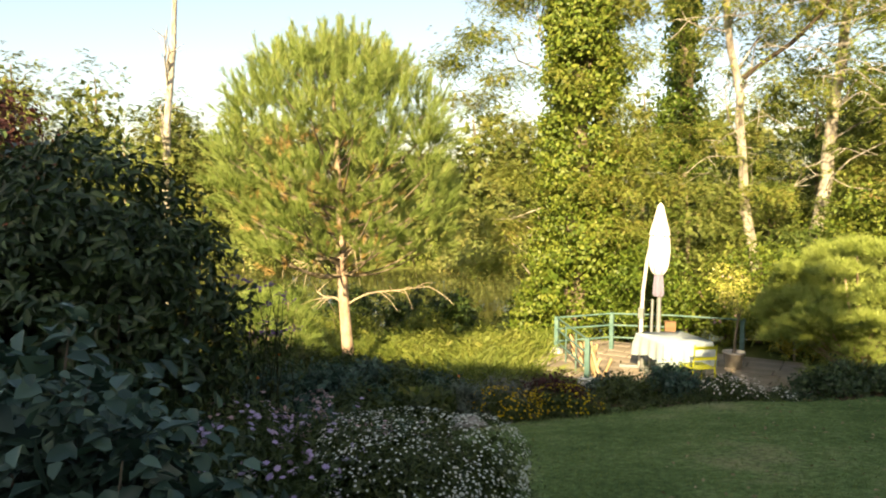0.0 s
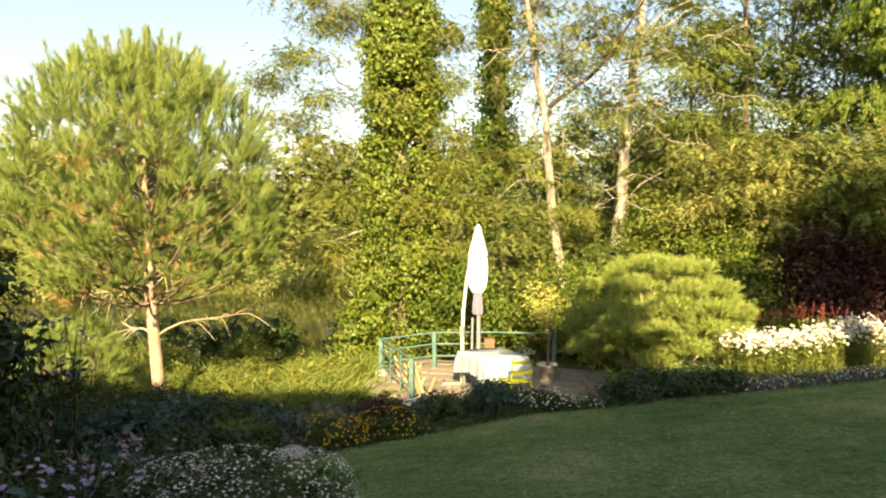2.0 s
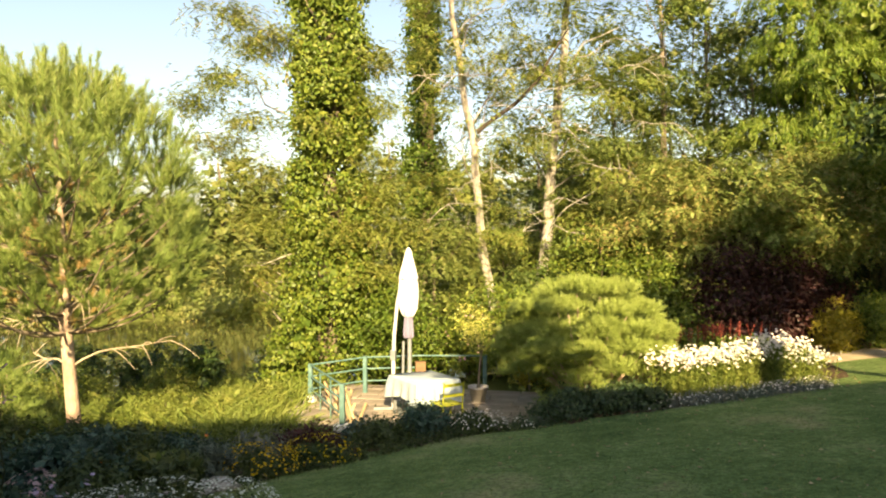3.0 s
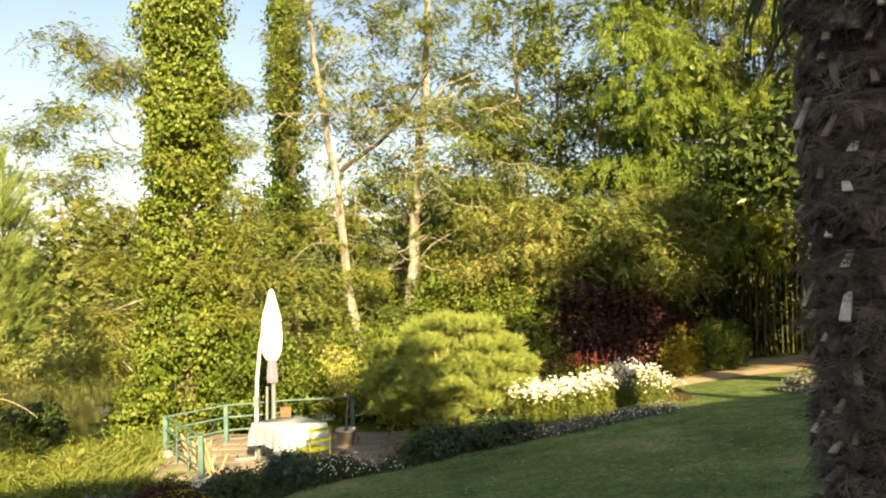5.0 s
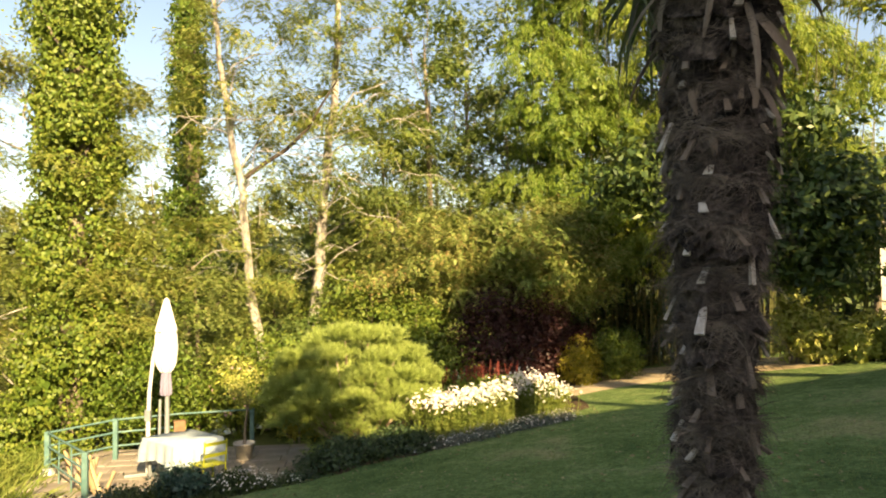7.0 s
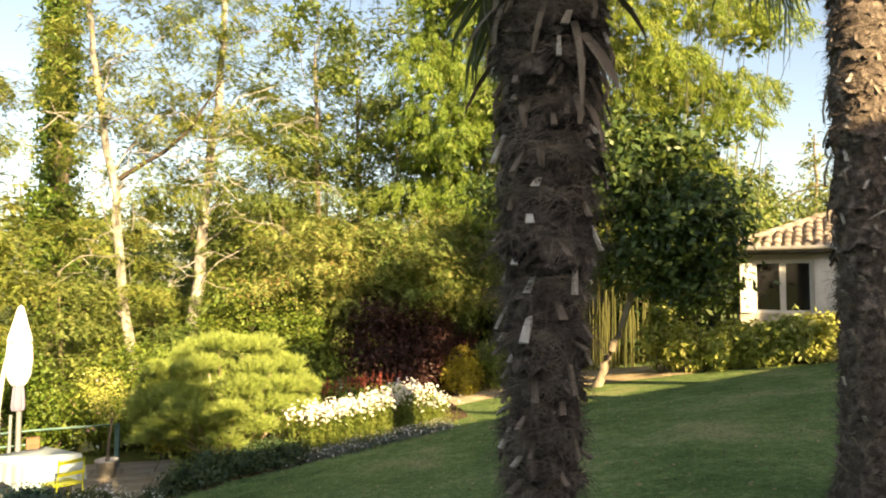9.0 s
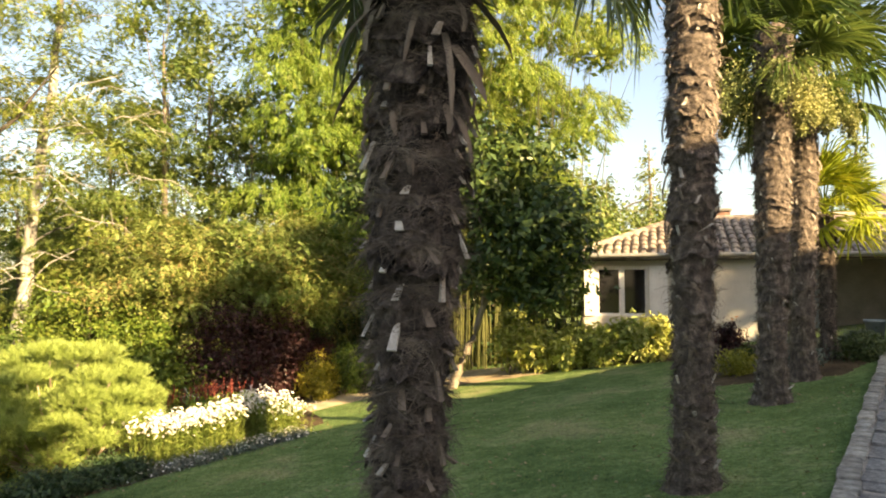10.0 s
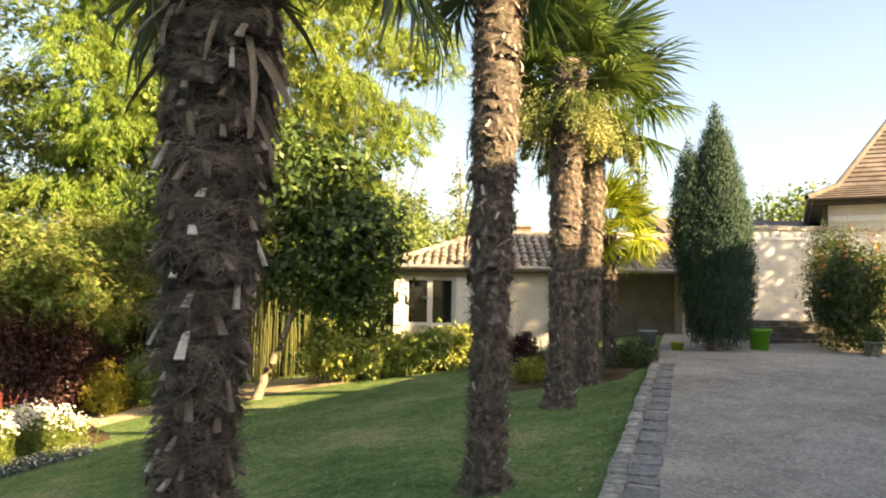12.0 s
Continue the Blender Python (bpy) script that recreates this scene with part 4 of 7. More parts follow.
def palm(name, base, height, rad, label, seed, fibres=4000, stubs=90, fronds=28, size=0.62, lean=(0, 0), flat_stub=0.05, crown_low=0.0, tilt_range=(-75, 65), sheaths=14, fan=None, top=0.35, flaps=0, tier=0.115):
    """A hairy-trunked fan palm: fibre-wrapped trunk, cut leaf bases, hanging dead sheaths and a head of fans."""
    rng = np.random.default_rng(seed)
    z0 = gz(*base) - 0.05
    th = thing(name, (*base, z0), label, "palm tree", "palms beside the drive")
    nz, ns = max(40, int(height / 0.024)), 44
    zz = np.linspace(0, height, nz)
    prof = rad * (1 + top * (0.55 * smooth(1.3, 2.6, zz) + 0.3 * smooth(2.7, 3.2, zz))) + 0.75 * rad * np.exp(-zz / 0.22) + 0.09 * rad * np.sin(zz * 14.5 + seed) * smooth(0.3, 1.6, zz)
    aa = np.linspace(0, 2 * np.pi, ns, endpoint=False)
    v = []
    for i, z in enumerate(zz):
        cx, cy = lean[0] * (z / height), lean[1] * (z / height)
        for a in aa:
            ca, sa = math.cos(a), math.sin(a)
            w = z / tier + 0.9 * noise.noise(Vector((ca * 1.4, sa * 1.4, z * 1.5 + seed)))
            saw = w - math.floor(w)
            ring = (0.24 if tier < 0.15 else 0.34) * (1 - saw) ** 0.7 - 0.12
            r = prof[i] * (1 + ring * (0.7 + 0.6 * noise.noise(Vector((ca * 2, sa * 2, math.floor(w) * 3.1)))) + 0.11 * noise.noise(Vector((ca * 2.4, sa * 2.4, z * 6 + seed))) + 0.06 * noise.noise(Vector((ca * 8, sa * 8, z * 22 + seed))))
            v.append((cx + ca * r, cy + sa * r, z))
    i, j = np.meshgrid(np.arange(nz - 1), np.arange(ns), indexing="ij")
    k = (j + 1) % ns
    f = np.stack([i * ns + j, i * ns + k, (i + 1) * ns + k, (i + 1) * ns + j], -1).reshape(-1, 4)
    # overlapping mats of fibre, standing off at their ragged lower edge
    mats = [(np.array(v), f)]
    for q in range(int(height / 0.055) * 2):
        zq, aq = rng.uniform(0.12, height), rng.uniform(0, 2 * np.pi)
        wa, hh, off = rng.uniform(0.3, 0.85), rng.uniform(0.09, 0.2), rng.uniform(0.012, 0.065) * (0.8 if rad > 0.14 else 1.0)
        rq = float(np.interp(zq, zz, prof))
        ga = np.linspace(-wa, wa, 8)
        gv = []
        rag = rng.uniform(0.6, 1.0, 8)
        tilt = rng.normal() * 0.05
        for t in (0.0, 0.4, 0.75, 1.0):
            for m in range(8):
                e = 1 - (abs(ga[m]) / wa) ** 3 * 0.5
                rr2 = rq * 1.0 - 0.015 + (off + 0.015) * t ** 1.3 * e + rng.normal() * 0.0025
                z2 = zq - hh * t * rag[m] * e + tilt * ga[m]
                gv.append((lean[0] * zq / height + math.cos(aq + ga[m]) * rr2, lean[1] * zq / height + math.sin(aq + ga[m]) * rr2, max(0.0, z2)))
        gf = [(i2 * 8 + j2, i2 * 8 + j2 + 1, i2 * 8 + j2 + 9, i2 * 8 + j2 + 8) for i2 in range(3) for j2 in range(7)]
        mats.append((np.array(gv), np.array(gf)))
    part("trunk", raw("trunk", *join(*mats), M_fibre if rad < 0.14 else M_fibre_grey, True), th)
    # loose fibre strands
    n = fibres
    z, a = rng.uniform(0.02, height, n), rng.uniform(0, 2 * np.pi, n)
    fringe = rng.random(n) < 0.55
    lev = np.round(z / tier) * tier + 0.03 * np.sin(a * 2 + z * 3) + rng.normal(size=n) * 0.012
    z = np.where(fringe, np.clip(lev, 0.02, height), z)
    r = np.interp(z, zz, prof) * np.where(fringe, rng.uniform(0.98, 1.12, n), rng.uniform(0.86, 1.07, n))
    o = np.stack([np.cos(a), np.sin(a), 0 * a], 1)
    tan = np.stack([-np.sin(a), np.cos(a), 0 * a], 1)
    c = np.stack([lean[0] * z / height, lean[1] * z / height, z], 1) + o * r[:, None]
    d1 = unit(tan * rng.normal(size=(n, 1)) * 1.2 + np.array([0, 0, 1]) * rng.normal(size=(n, 1)) * 0.3 + o * (rng.uniform(0.0, 0.55, (n, 1)) ** 2 + 0.45 * (fringe[:, None] & (rng.random((n, 1)) < 0.35))) + np.array([0, 0, -0.25]) * fringe[:, None])
    Ls = rng.uniform(0.04, 0.2, n)[:, None]
    w = rng.uniform(0.0006, 0.0015, n)[:, None] * (1 + 0.9 * (math.hypot(*base) > 4))
    s = unit(np.cross(d1, o + rng.normal(size=(n, 3)) * 0.4))
    mid = c + d1 * Ls * 0.55 + o * Ls * 0.06
    end = mid + unit(d1 - o * 0.6 + np.array([0, 0, -0.4])) * Ls * 0.5
    vv = np.stack([c - s * w, c + s * w, mid + s * w, mid - s * w, end + s * w * 0.3, end - s * w * 0.3], 1).reshape(-1, 3)
    b6 = np.arange(n)[:, None] * 6
    ff = np.concatenate([b6 + np.array([[0, 1, 2, 3]]), b6 + np.array([[3, 2, 4, 5]])])
    part("fibre_coat", raw("fibre_coat", vv, ff, M_fibre2), th, "loose brown fibre strands", kind="stuff")
    # cut leaf bases
    for q in range(stubs):
        zq = height * (0.03 + 0.94 * (q + rng.uniform(-0.3, 0.3)) / stubs)
        aq = q * 2.39996 + rng.normal() * 0.25
        L, wd = (rng.uniform(0.05, 0.11) * (1.3 if rng.random() < 0.3 else 0.75), rng.uniform(0.01, 0.02)) if rad < 0.14 else (rng.uniform(0.07, 0.15), rng.uniform(0.01, 0.018))
        rq = float(np.interp(zq, zz, prof)) * (1.03 if tier < 0.15 else 1.2)
        e = np.array([math.cos(aq), math.sin(aq), 0])
        tq = np.array([-math.sin(aq), math.cos(aq), 0])
        ctr = np.array([lean[0] * zq / height, lean[1] * zq / height, zq]) + e * rq
        dn = unit(np.array([0, 0, -1.0 if rad < 0.14 or zq > 2.6 else 1.0]) * rng.uniform(0.6, 1.3) + e * rng.uniform(0.1, 0.4) + tq * rng.normal() * 0.4)
        nn = unit(np.cross(dn, tq))
        p = [ctr - tq * wd * 0.7 - e * 0.02, ctr + tq * wd * 0.7 - e * 0.02, ctr + tq * wd + dn * L, ctr - tq * wd + dn * L]
        p8 = [x + nn * 0.007 for x in p] + [x - nn * 0.007 for x in p]
        me = raw("leaf_base", p8, [(0, 1, 2, 3), (7, 6, 5, 4), (0, 4, 5, 1), (1, 5, 6, 2), (2, 6, 7, 3), (3, 7, 4, 0)], M_stub if rng.random() < 0.5 else M_sheath)
        part("leaf_base", me, th)
    # long dry leaf sheaths under the head
    for q in range(sheaths):
        zq, aq = float(rng.uniform(max(2.4, height - 3.0), height - 0.3)), float(rng.uniform(0, 2 * math.pi))
        e, tq = np.array([math.cos(aq), math.sin(aq), 0]), np.array([-math.sin(aq), math.cos(aq), 0])
        ctr = np.array([lean[0] * zq / height, lean[1] * zq / height, zq]) + e * float(np.interp(zq, zz, prof)) * 0.98
        L, wd = rng.uniform(0.08, 0.26) * (1.0 if rng.random() < 0.8 else 1.5), rng.uniform(0.01, 0.026)
        dn = unit(np.array([0, 0, -1.0]) + e * rng.uniform(0.05, 0.35) + tq * rng.normal() * 0.3)
        sv, sf = [], []
        for t, ww in ((0, 1.1), (0.3, 1.0), (0.7, 0.8), (1.0, rng.uniform(0.1, 0.6))):
            c0 = ctr + dn * L * t + e * 0.03 * math.sin(t * 3)
            for side in (-1, 0, 1):
                sv.append(c0 + tq * wd * ww * side + e * (0.012 if side == 0 else -0.004))
        for i2 in range(3):
            for j2 in range(2):
                sf.append((i2 * 3 + j2, i2 * 3 + j2 + 1, i2 * 3 + j2 + 4, i2 * 3 + j2 + 3))
        part("leaf_sheath", raw("leaf_sheath", sv, sf, M_sheath, True), th)
    # broad dead leaf bases that hang away from the trunk
    for q in range(flaps):
        zq, aq = 2.9 + 1.0 * (q + rng.random()) / flaps, q * 2.39996 + rng.normal() * 0.3
        e, tq = np.array([math.cos(aq), math.sin(aq), 0]), np.array([-math.sin(aq), math.cos(aq), 0])
        ctr = np.array([lean[0] * zq / height, lean[1] * zq / height, zq]) + e * float(np.interp(zq, zz, prof)) * 0.95
        L, wd = rng.uniform(0.2, 0.36), rng.uniform(0.03, 0.05)
        out = rng.uniform(0.25, 0.7)
        sway = rng.normal() * 0.3
        sv = []
        for t, ww in ((0, 0.7), (0.25, 1.0), (0.55, 0.95), (0.8, 0.6), (1.0, 0.08)):
            c0 = ctr + (e * out * math.sin(t * 1.5) + np.array([0, 0, -1.0]) * t + tq * sway * t) * L
            for side in (-1, -0.4, 0.4, 1):
                sv.append(c0 + tq * wd * ww * side - e * 0.35 * wd * ww * abs(side))
        sf = [(i2 * 4 + j2, i2 * 4 + j2 + 1, i2 * 4 + j2 + 5, i2 * 4 + j2 + 4) for i2 in range(4) for j2 in range(3)]
        part("dead_leaf_base", raw("dead_leaf_base", sv, sf, M_sheath, True), th, "broad curled dry leaf base")
    # the head of fans
    kinds = [raw("frond", *frond(rng, size * s), fan or L_frond) for s in (1.0, 0.86, 1.1, 0.95)]
    for q in range(fronds):
        el = tilt_range[0] + (tilt_range[1] - tilt_range[0]) * ((q + 0.5) / fronds) ** 0.8
        az = q * 137.5 + rng.uniform(-15, 15)
        ob = part("frond", kinds[q % 4], th)
        hz = height - crown_low * (1 - (q / fronds)) + 0.02 + 0.12 * q / fronds
        ob.matrix_local = Matrix.Translation((lean[0], lean[1], hz)) @ Matrix.Rotation(radians(az), 4, "Z") @ Matrix.Rotation(radians(el), 4, "X") @ Matrix.Rotation(radians(rng.uniform(-40, 40)), 4, "Y")
    return th


M_fibre2 = surface("fibre_strands", [(0.055, 0.042, 0.035), (0.155, 0.125, 0.102), (0.34, 0.28, 0.23)], 6, 0.9, 0, 0)
palm("fan_palm", (1.175, 2.66), 4.44, 0.132, "near fan palm with a shaggy brown fibre-covered trunk", 51, 34000, 210, 30, 0.88, (0.13, 0.02), crown_low=0.3, tilt_range=(-50, 65), sheaths=50, top=0.75, flaps=11, tier=0.2)
palm("fan_palm", (4.8, 4.66), 5.5, 0.158, "shaggy fan palm standing in the lawn beside the kerb", 52, 8000, 200, 22, 0.78, (0.05, -0.05), crown_low=0.25, tilt_range=(-44, 70), sheaths=24)
p3 = palm("fan_palm", (8.4, 6.85), 5.3, 0.175, "fan palm hung with pale yellow seed clusters", 53, 7000, 150, 22, 0.95, (0.1, -0.1), crown_low=0.5, tilt_range=(-34, 72))
p4 = palm("fan_palm", (10.2, 7.75), 5.3, 0.165, "second seeding fan palm further along the drive", 54, 5000, 120, 24, 1.2, (0.1, -0.05), crown_low=0.5, tilt_range=(-34, 72))
palm("fan_palm", (12.1, 8.7), 2.75, 0.12, "young fan palm with bright yellow-green fans", 55, 2500, 40, 26, 0.82, (0, 0), tilt_range=(-45, 80), sheaths=4, fan=L_frond_young)

# cypress
def build_cypress():
    rng = np.random.default_rng(61)
    x, y = 15.35, 8.3
    th = thing("cypress_tree", (x, y, float(drive_z(x, y)) - 0.05), "dense dark columnar cypress with two tops", "tree")
    part("trunk", raw("trunk", *tube([(0, 0, 0), (0, 0, 2), (0, 0, 5)], [0.14, 0.1, 0.03], 8), M_bark, True), th)
    n = 3500
    def wide(h):
        return 0.82 * (0.68 + 0.32 * h / 1.4) if h < 1.4 else 0.82 * max(0.02, 1 - ((h - 1.4) / 4.15) ** 2.3)
    bl = [(0.1, -0.1, h, wide(h), wide(h), 0.4) for h in np.arange(0.5, 5.45, 0.2)]
    bl += [(-0.38, 0.32, h, 0.42 * max(0.05, 1 - (max(0, h - 3.0) / 1.7) ** 2), 0.42 * max(0.05, 1 - (max(0, h - 3.0) / 1.7) ** 2), 0.35) for h in np.arange(2.2, 4.6, 0.2)]
    c, o = in_blobs(rng, bl, n, 0.86)
    o[:, 2] = np.abs(o[:, 2]) * 0.3
    per = 24
    pos = np.repeat(c, per, 0) + rng.normal(size=(n * per, 3)) * np.array([0.05, 0.05, 0.09])
    ax = np.array([0, 0, 1.0]) + np.repeat(o, per, 0) * 0.35 + rng.normal(size=pos.shape) * 0.25
    nr = np.repeat(o, per, 0) + rng.normal(size=pos.shape) * 0.4
    part("foliage", raw("foliage", *with_core(rng, leaves(pos, ax, nr, rng.uniform(0.05, 0.1, len(pos)), 0.018), [(a, b, c, d * 1.25, e * 1.25, f) for a, b, c, d, e, f in bl], 6000, 0.15), L_cypress), th, kind="stuff")


build_cypress()

# ---- far bank and skyline ----
rf = np.random.default_rng(91)
for i in range(30):
    q = -66 + i * 4.2 + rf.uniform(-1.5, 1.5)
    d = 50.5 + rf.uniform(0, 6)
    x, y = RIVER.x * d + RIVER.y * q, RIVER.y * d - RIVER.x * q
    h = rf.uniform(8.5, 12.0) if q < 8 else rf.uniform(10.5, 14)
    w = rf.uniform(2.6, 3.8)
    bl = [(0, 0, h * 0.55, w * 0.8, w * 0.8, h * 0.42)] + [(rf.uniform(-0.8, 0.8) * w, rf.uniform(-0.8, 0.8) * w, h * rf.uniform(0.15, 0.85), w * rf.uniform(0.4, 0.6), w * 0.5, h * 0.16) for k in range(7)]
    tree("riverside_tree", (x, y), [(0, 0, 0), (0.2, 0, h * 0.5), (0, 0, h * 0.85)], 0.2, 0.04, bl + [(0, 0, 1.2, w, w, 1.4)], 190, 14, 0.55, 0.3, L_far, M_bark, "hazy green tree on the far river bank", 200 + i, 0.55, 8, 0.5, 0.5, 0.2, "far bank trees", core=420, core_size=0.9, feather=5, pairs=4)
for i in range(42):
    q, d = -54 + i * 2.4 + rf.uniform(-1, 1), 46.9 + rf.uniform(0, 1.6)
    shrub("riverside_bush", (RIVER.x * d + RIVER.y * q, RIVER.y * d - RIVER.x * q), [(0, 0, 0.9, 2.2, 1.3, 1.1), (1, 0.2, 1.4, 1.2, 1.0, 1.0)], 44, 26, 0.4, 0.27, L_far if i % 4 else L_bankgrass, "low bush overhanging the river's far edge", 300 + i, 0.5, 0.5, 0.4, 0.3, "bush", "far bank bushes", 0.7, 4)
def dead_tree():
    th = thing("bare_dead_tree", (-45.0, 33.8, gz(-45, 33.8) - 0.1), "tall bare dead tree with pale bark and broken limbs", "tree")
    part("trunk", raw("trunk", *tube([(0, 0, 0), (0.1, 0, 5), (0.2, 0.1, 9), (0.7, 0.4, 14), (1.0, 0.6, 20)], [0.34, 0.29, 0.25, 0.2, 0.12], 10), M_robinia, True), th)
    r = np.random.default_rng(231)
    for z, a, L, lift in ((9.0, 2.4, 5.5, 3.5), (10.5, 2.5, 4.0, 1.0), (11.5, -0.7, 2.6, 3.2), (8.0, 2.6, 3.5, 2.6), (12.5, -0.6, 1.5, 2.6), (7.0, -0.8, 2.0, 1.0), (13.0, 2.3, 2.5, 2.0)):
        t = np.linspace(0, 1, 9)
        x0 = np.interp(z, [0, 9, 14, 20], [0, 0.2, 0.7, 1.0])
        c = np.stack([x0 + math.cos(a) * L * t, math.sin(a) * L * t, z + lift * t ** 1.4 + 0.25 * np.sin(t * 6)], 1) + r.normal(size=(9, 3)) * 0.08 * t[:, None]
        tw = [tube(c, np.linspace(0.1, 0.03, 9), 6)]
        for k in range(4):
            q = c[r.integers(3, 9)]
            e = q + unit(r.normal(size=3) + np.array([math.cos(a), math.sin(a), 0.7])) * np.linspace(0, r.uniform(0.6, 1.6), 4)[:, None]
            tw.append(tube(e, np.linspace(0.05, 0.015, 4), 4))
        part("limb", raw("limb", *join(*tw), M_robinia, True), th)


dead_tree()
for i, (x, y, h, w) in enumerate(((-56, 29, 15.5, 4.6), (-53.5, 34, 15, 4.6), (-51, 40, 11.5, 4), (-60, 22, 16, 5), (-47, 43, 10.5, 4), (-66, 17, 15, 5), (-49.5, 37, 12, 4))):
    bl = [(0, 0, h * 0.55, w * 0.8, w * 0.8, h * 0.42)] + [(rf.uniform(-0.8, 0.8) * w, rf.uniform(-0.8, 0.8) * w, h * rf.uniform(0.15, 0.85), w * 0.5, w * 0.5, h * 0.16) for k in range(7)]
    tree("woodland_tree", (x, y), [(0, 0, 0), (0.2, 0, h * 0.5), (0, 0, h * 0.85)], 0.2, 0.04, bl, 260, 20, 0.55, 0.26, L_far, M_bark, "bushy sunlit tree beyond the garden", 240 + i, 0.55, 8, 0.5, 0.5, 0.2, "trees beyond the garden", core=500, core_size=0.8, feather=5, pairs=4)

# big laurel
shrub("laurel_bush", (-5.9, 3.1), [(0, 0, 1.5, 1.15, 1.1, 1.65), (-0.9, -0.3, 1.5, 1.3, 1.0, 1.65), (0.35, 0.4, 1.3, 0.75, 0.8, 1.35), (-1.8, -0.9, 1.6, 1.2, 1.2, 1.6)], 2500, 11, 0.085, 0.105, L_laurel, "large clipped cherry laurel bush in deep shade", 71, 0.38, 0.85, 0.3, 0.5, core=1600, core_size=0.35, shape=round_leaves)


# ---- kerb ----
def build_kerb():
    rng = np.random.default_rng(13)
    k, n = KERB[1], Vector((KERB[1].y, -KERB[1].x, 0))
    th = thing("kerb", KERB[0], "row of weathered pale stone blocks edging the lawn", "kerb", kind="structure")
    for off, wide, up, mat, lo, hi in ((0.0, 0.17, 0.03, M_kerb, 0.18, 0.55), (0.17, 0.27, 0.01, M_cobble, 0.2, 0.6)):
        s = -13.0
        while s < 8.75:
            L = float(rng.uniform(lo, hi))
            w = wide + rng.uniform(-0.012, 0.0)
            bm = bmesh.new()
            bmesh.ops.create_cube(bm, size=1.0)
            for v in bm.verts:
                v.co = Vector((v.co.x * (L - (0.014 if mat is M_kerb else 0.004)), v.co.y * (w - 0.004), v.co.z * 0.3)) + Vector(rng.normal(size=3) * np.array([0.007, 0.009, 0.004]))
            bmesh.ops.bevel(bm, geom=bm.edges[:], offset=0.009 if mat is M_kerb else 0.004, segments=1, affect="EDGES")
            ob = part("stone", done(bm, "stone", mat, False), th)
            c = KERB[0] + k * (s + L / 2) + n * (off + wide / 2 + rng.normal() * 0.008)
            z = float(drive_z(c.x, c.y)) + up - 0.15 + rng.normal() * 0.007
            ob.matrix_local = Matrix.Translation((c.x - KERB[0].x, c.y - KERB[0].y, z - KERB[0].z)) @ Matrix.Rotation(math.atan2(k.y, k.x) + rng.normal() * 0.02, 4, "Z")
            s += L


build_kerb()


# ---- the cabin with its canal-tiled roof ----
def prism(poly, z0, z1):
    """Upright walls over a flat outline, with top and bottom."""
    n = len(poly)
    v = [(x, y, z0) for x, y in poly] + [(x, y, z1) for x, y in poly]
    f = [tuple(range(n - 1, -1, -1)), tuple(range(n, 2 * n))] + [(i, (i + 1) % n, n + (i + 1) % n, n + i) for i in range(n)]
    return v, f


def block(name, parent, mat, size, at, turn=0.0, bevel=0.006, label=""):
    """A bevelled block, standing on at, under a thing."""
    ob = part(name, done(box(*size, bevel=bevel), name, mat), parent, label)
    ob.matrix_local = Matrix.Translation(at) @ Matrix.Rotation(radians(turn), 4, "Z")
    return ob


M_glass = nodes("dark_glass")[0]
_b = M_glass.node_tree.nodes["Principled BSDF"]
_b.inputs["Base Color"].default_value, _b.inputs["Roughness"].default_value = (0.012, 0.012, 0.014, 1), 0.05
M_gutter = surface("grey_gutter", [(0.28, 0.27, 0.25), (0.38, 0.37, 0.35)], 4, 0.5, 0.1, 0.002, metal=0.4)
M_door = surface("blue_grey_paint", [(0.20, 0.25, 0.27), (0.28, 0.33, 0.35)], 3, 0.6, 0.15, 0.003)
M_brick = surface("red_brick", [(0.16, 0.09, 0.07), (0.26, 0.15, 0.115), (0.34, 0.22, 0.17)], 5, 0.9, 0.4, 0.008, per_object=0.2)


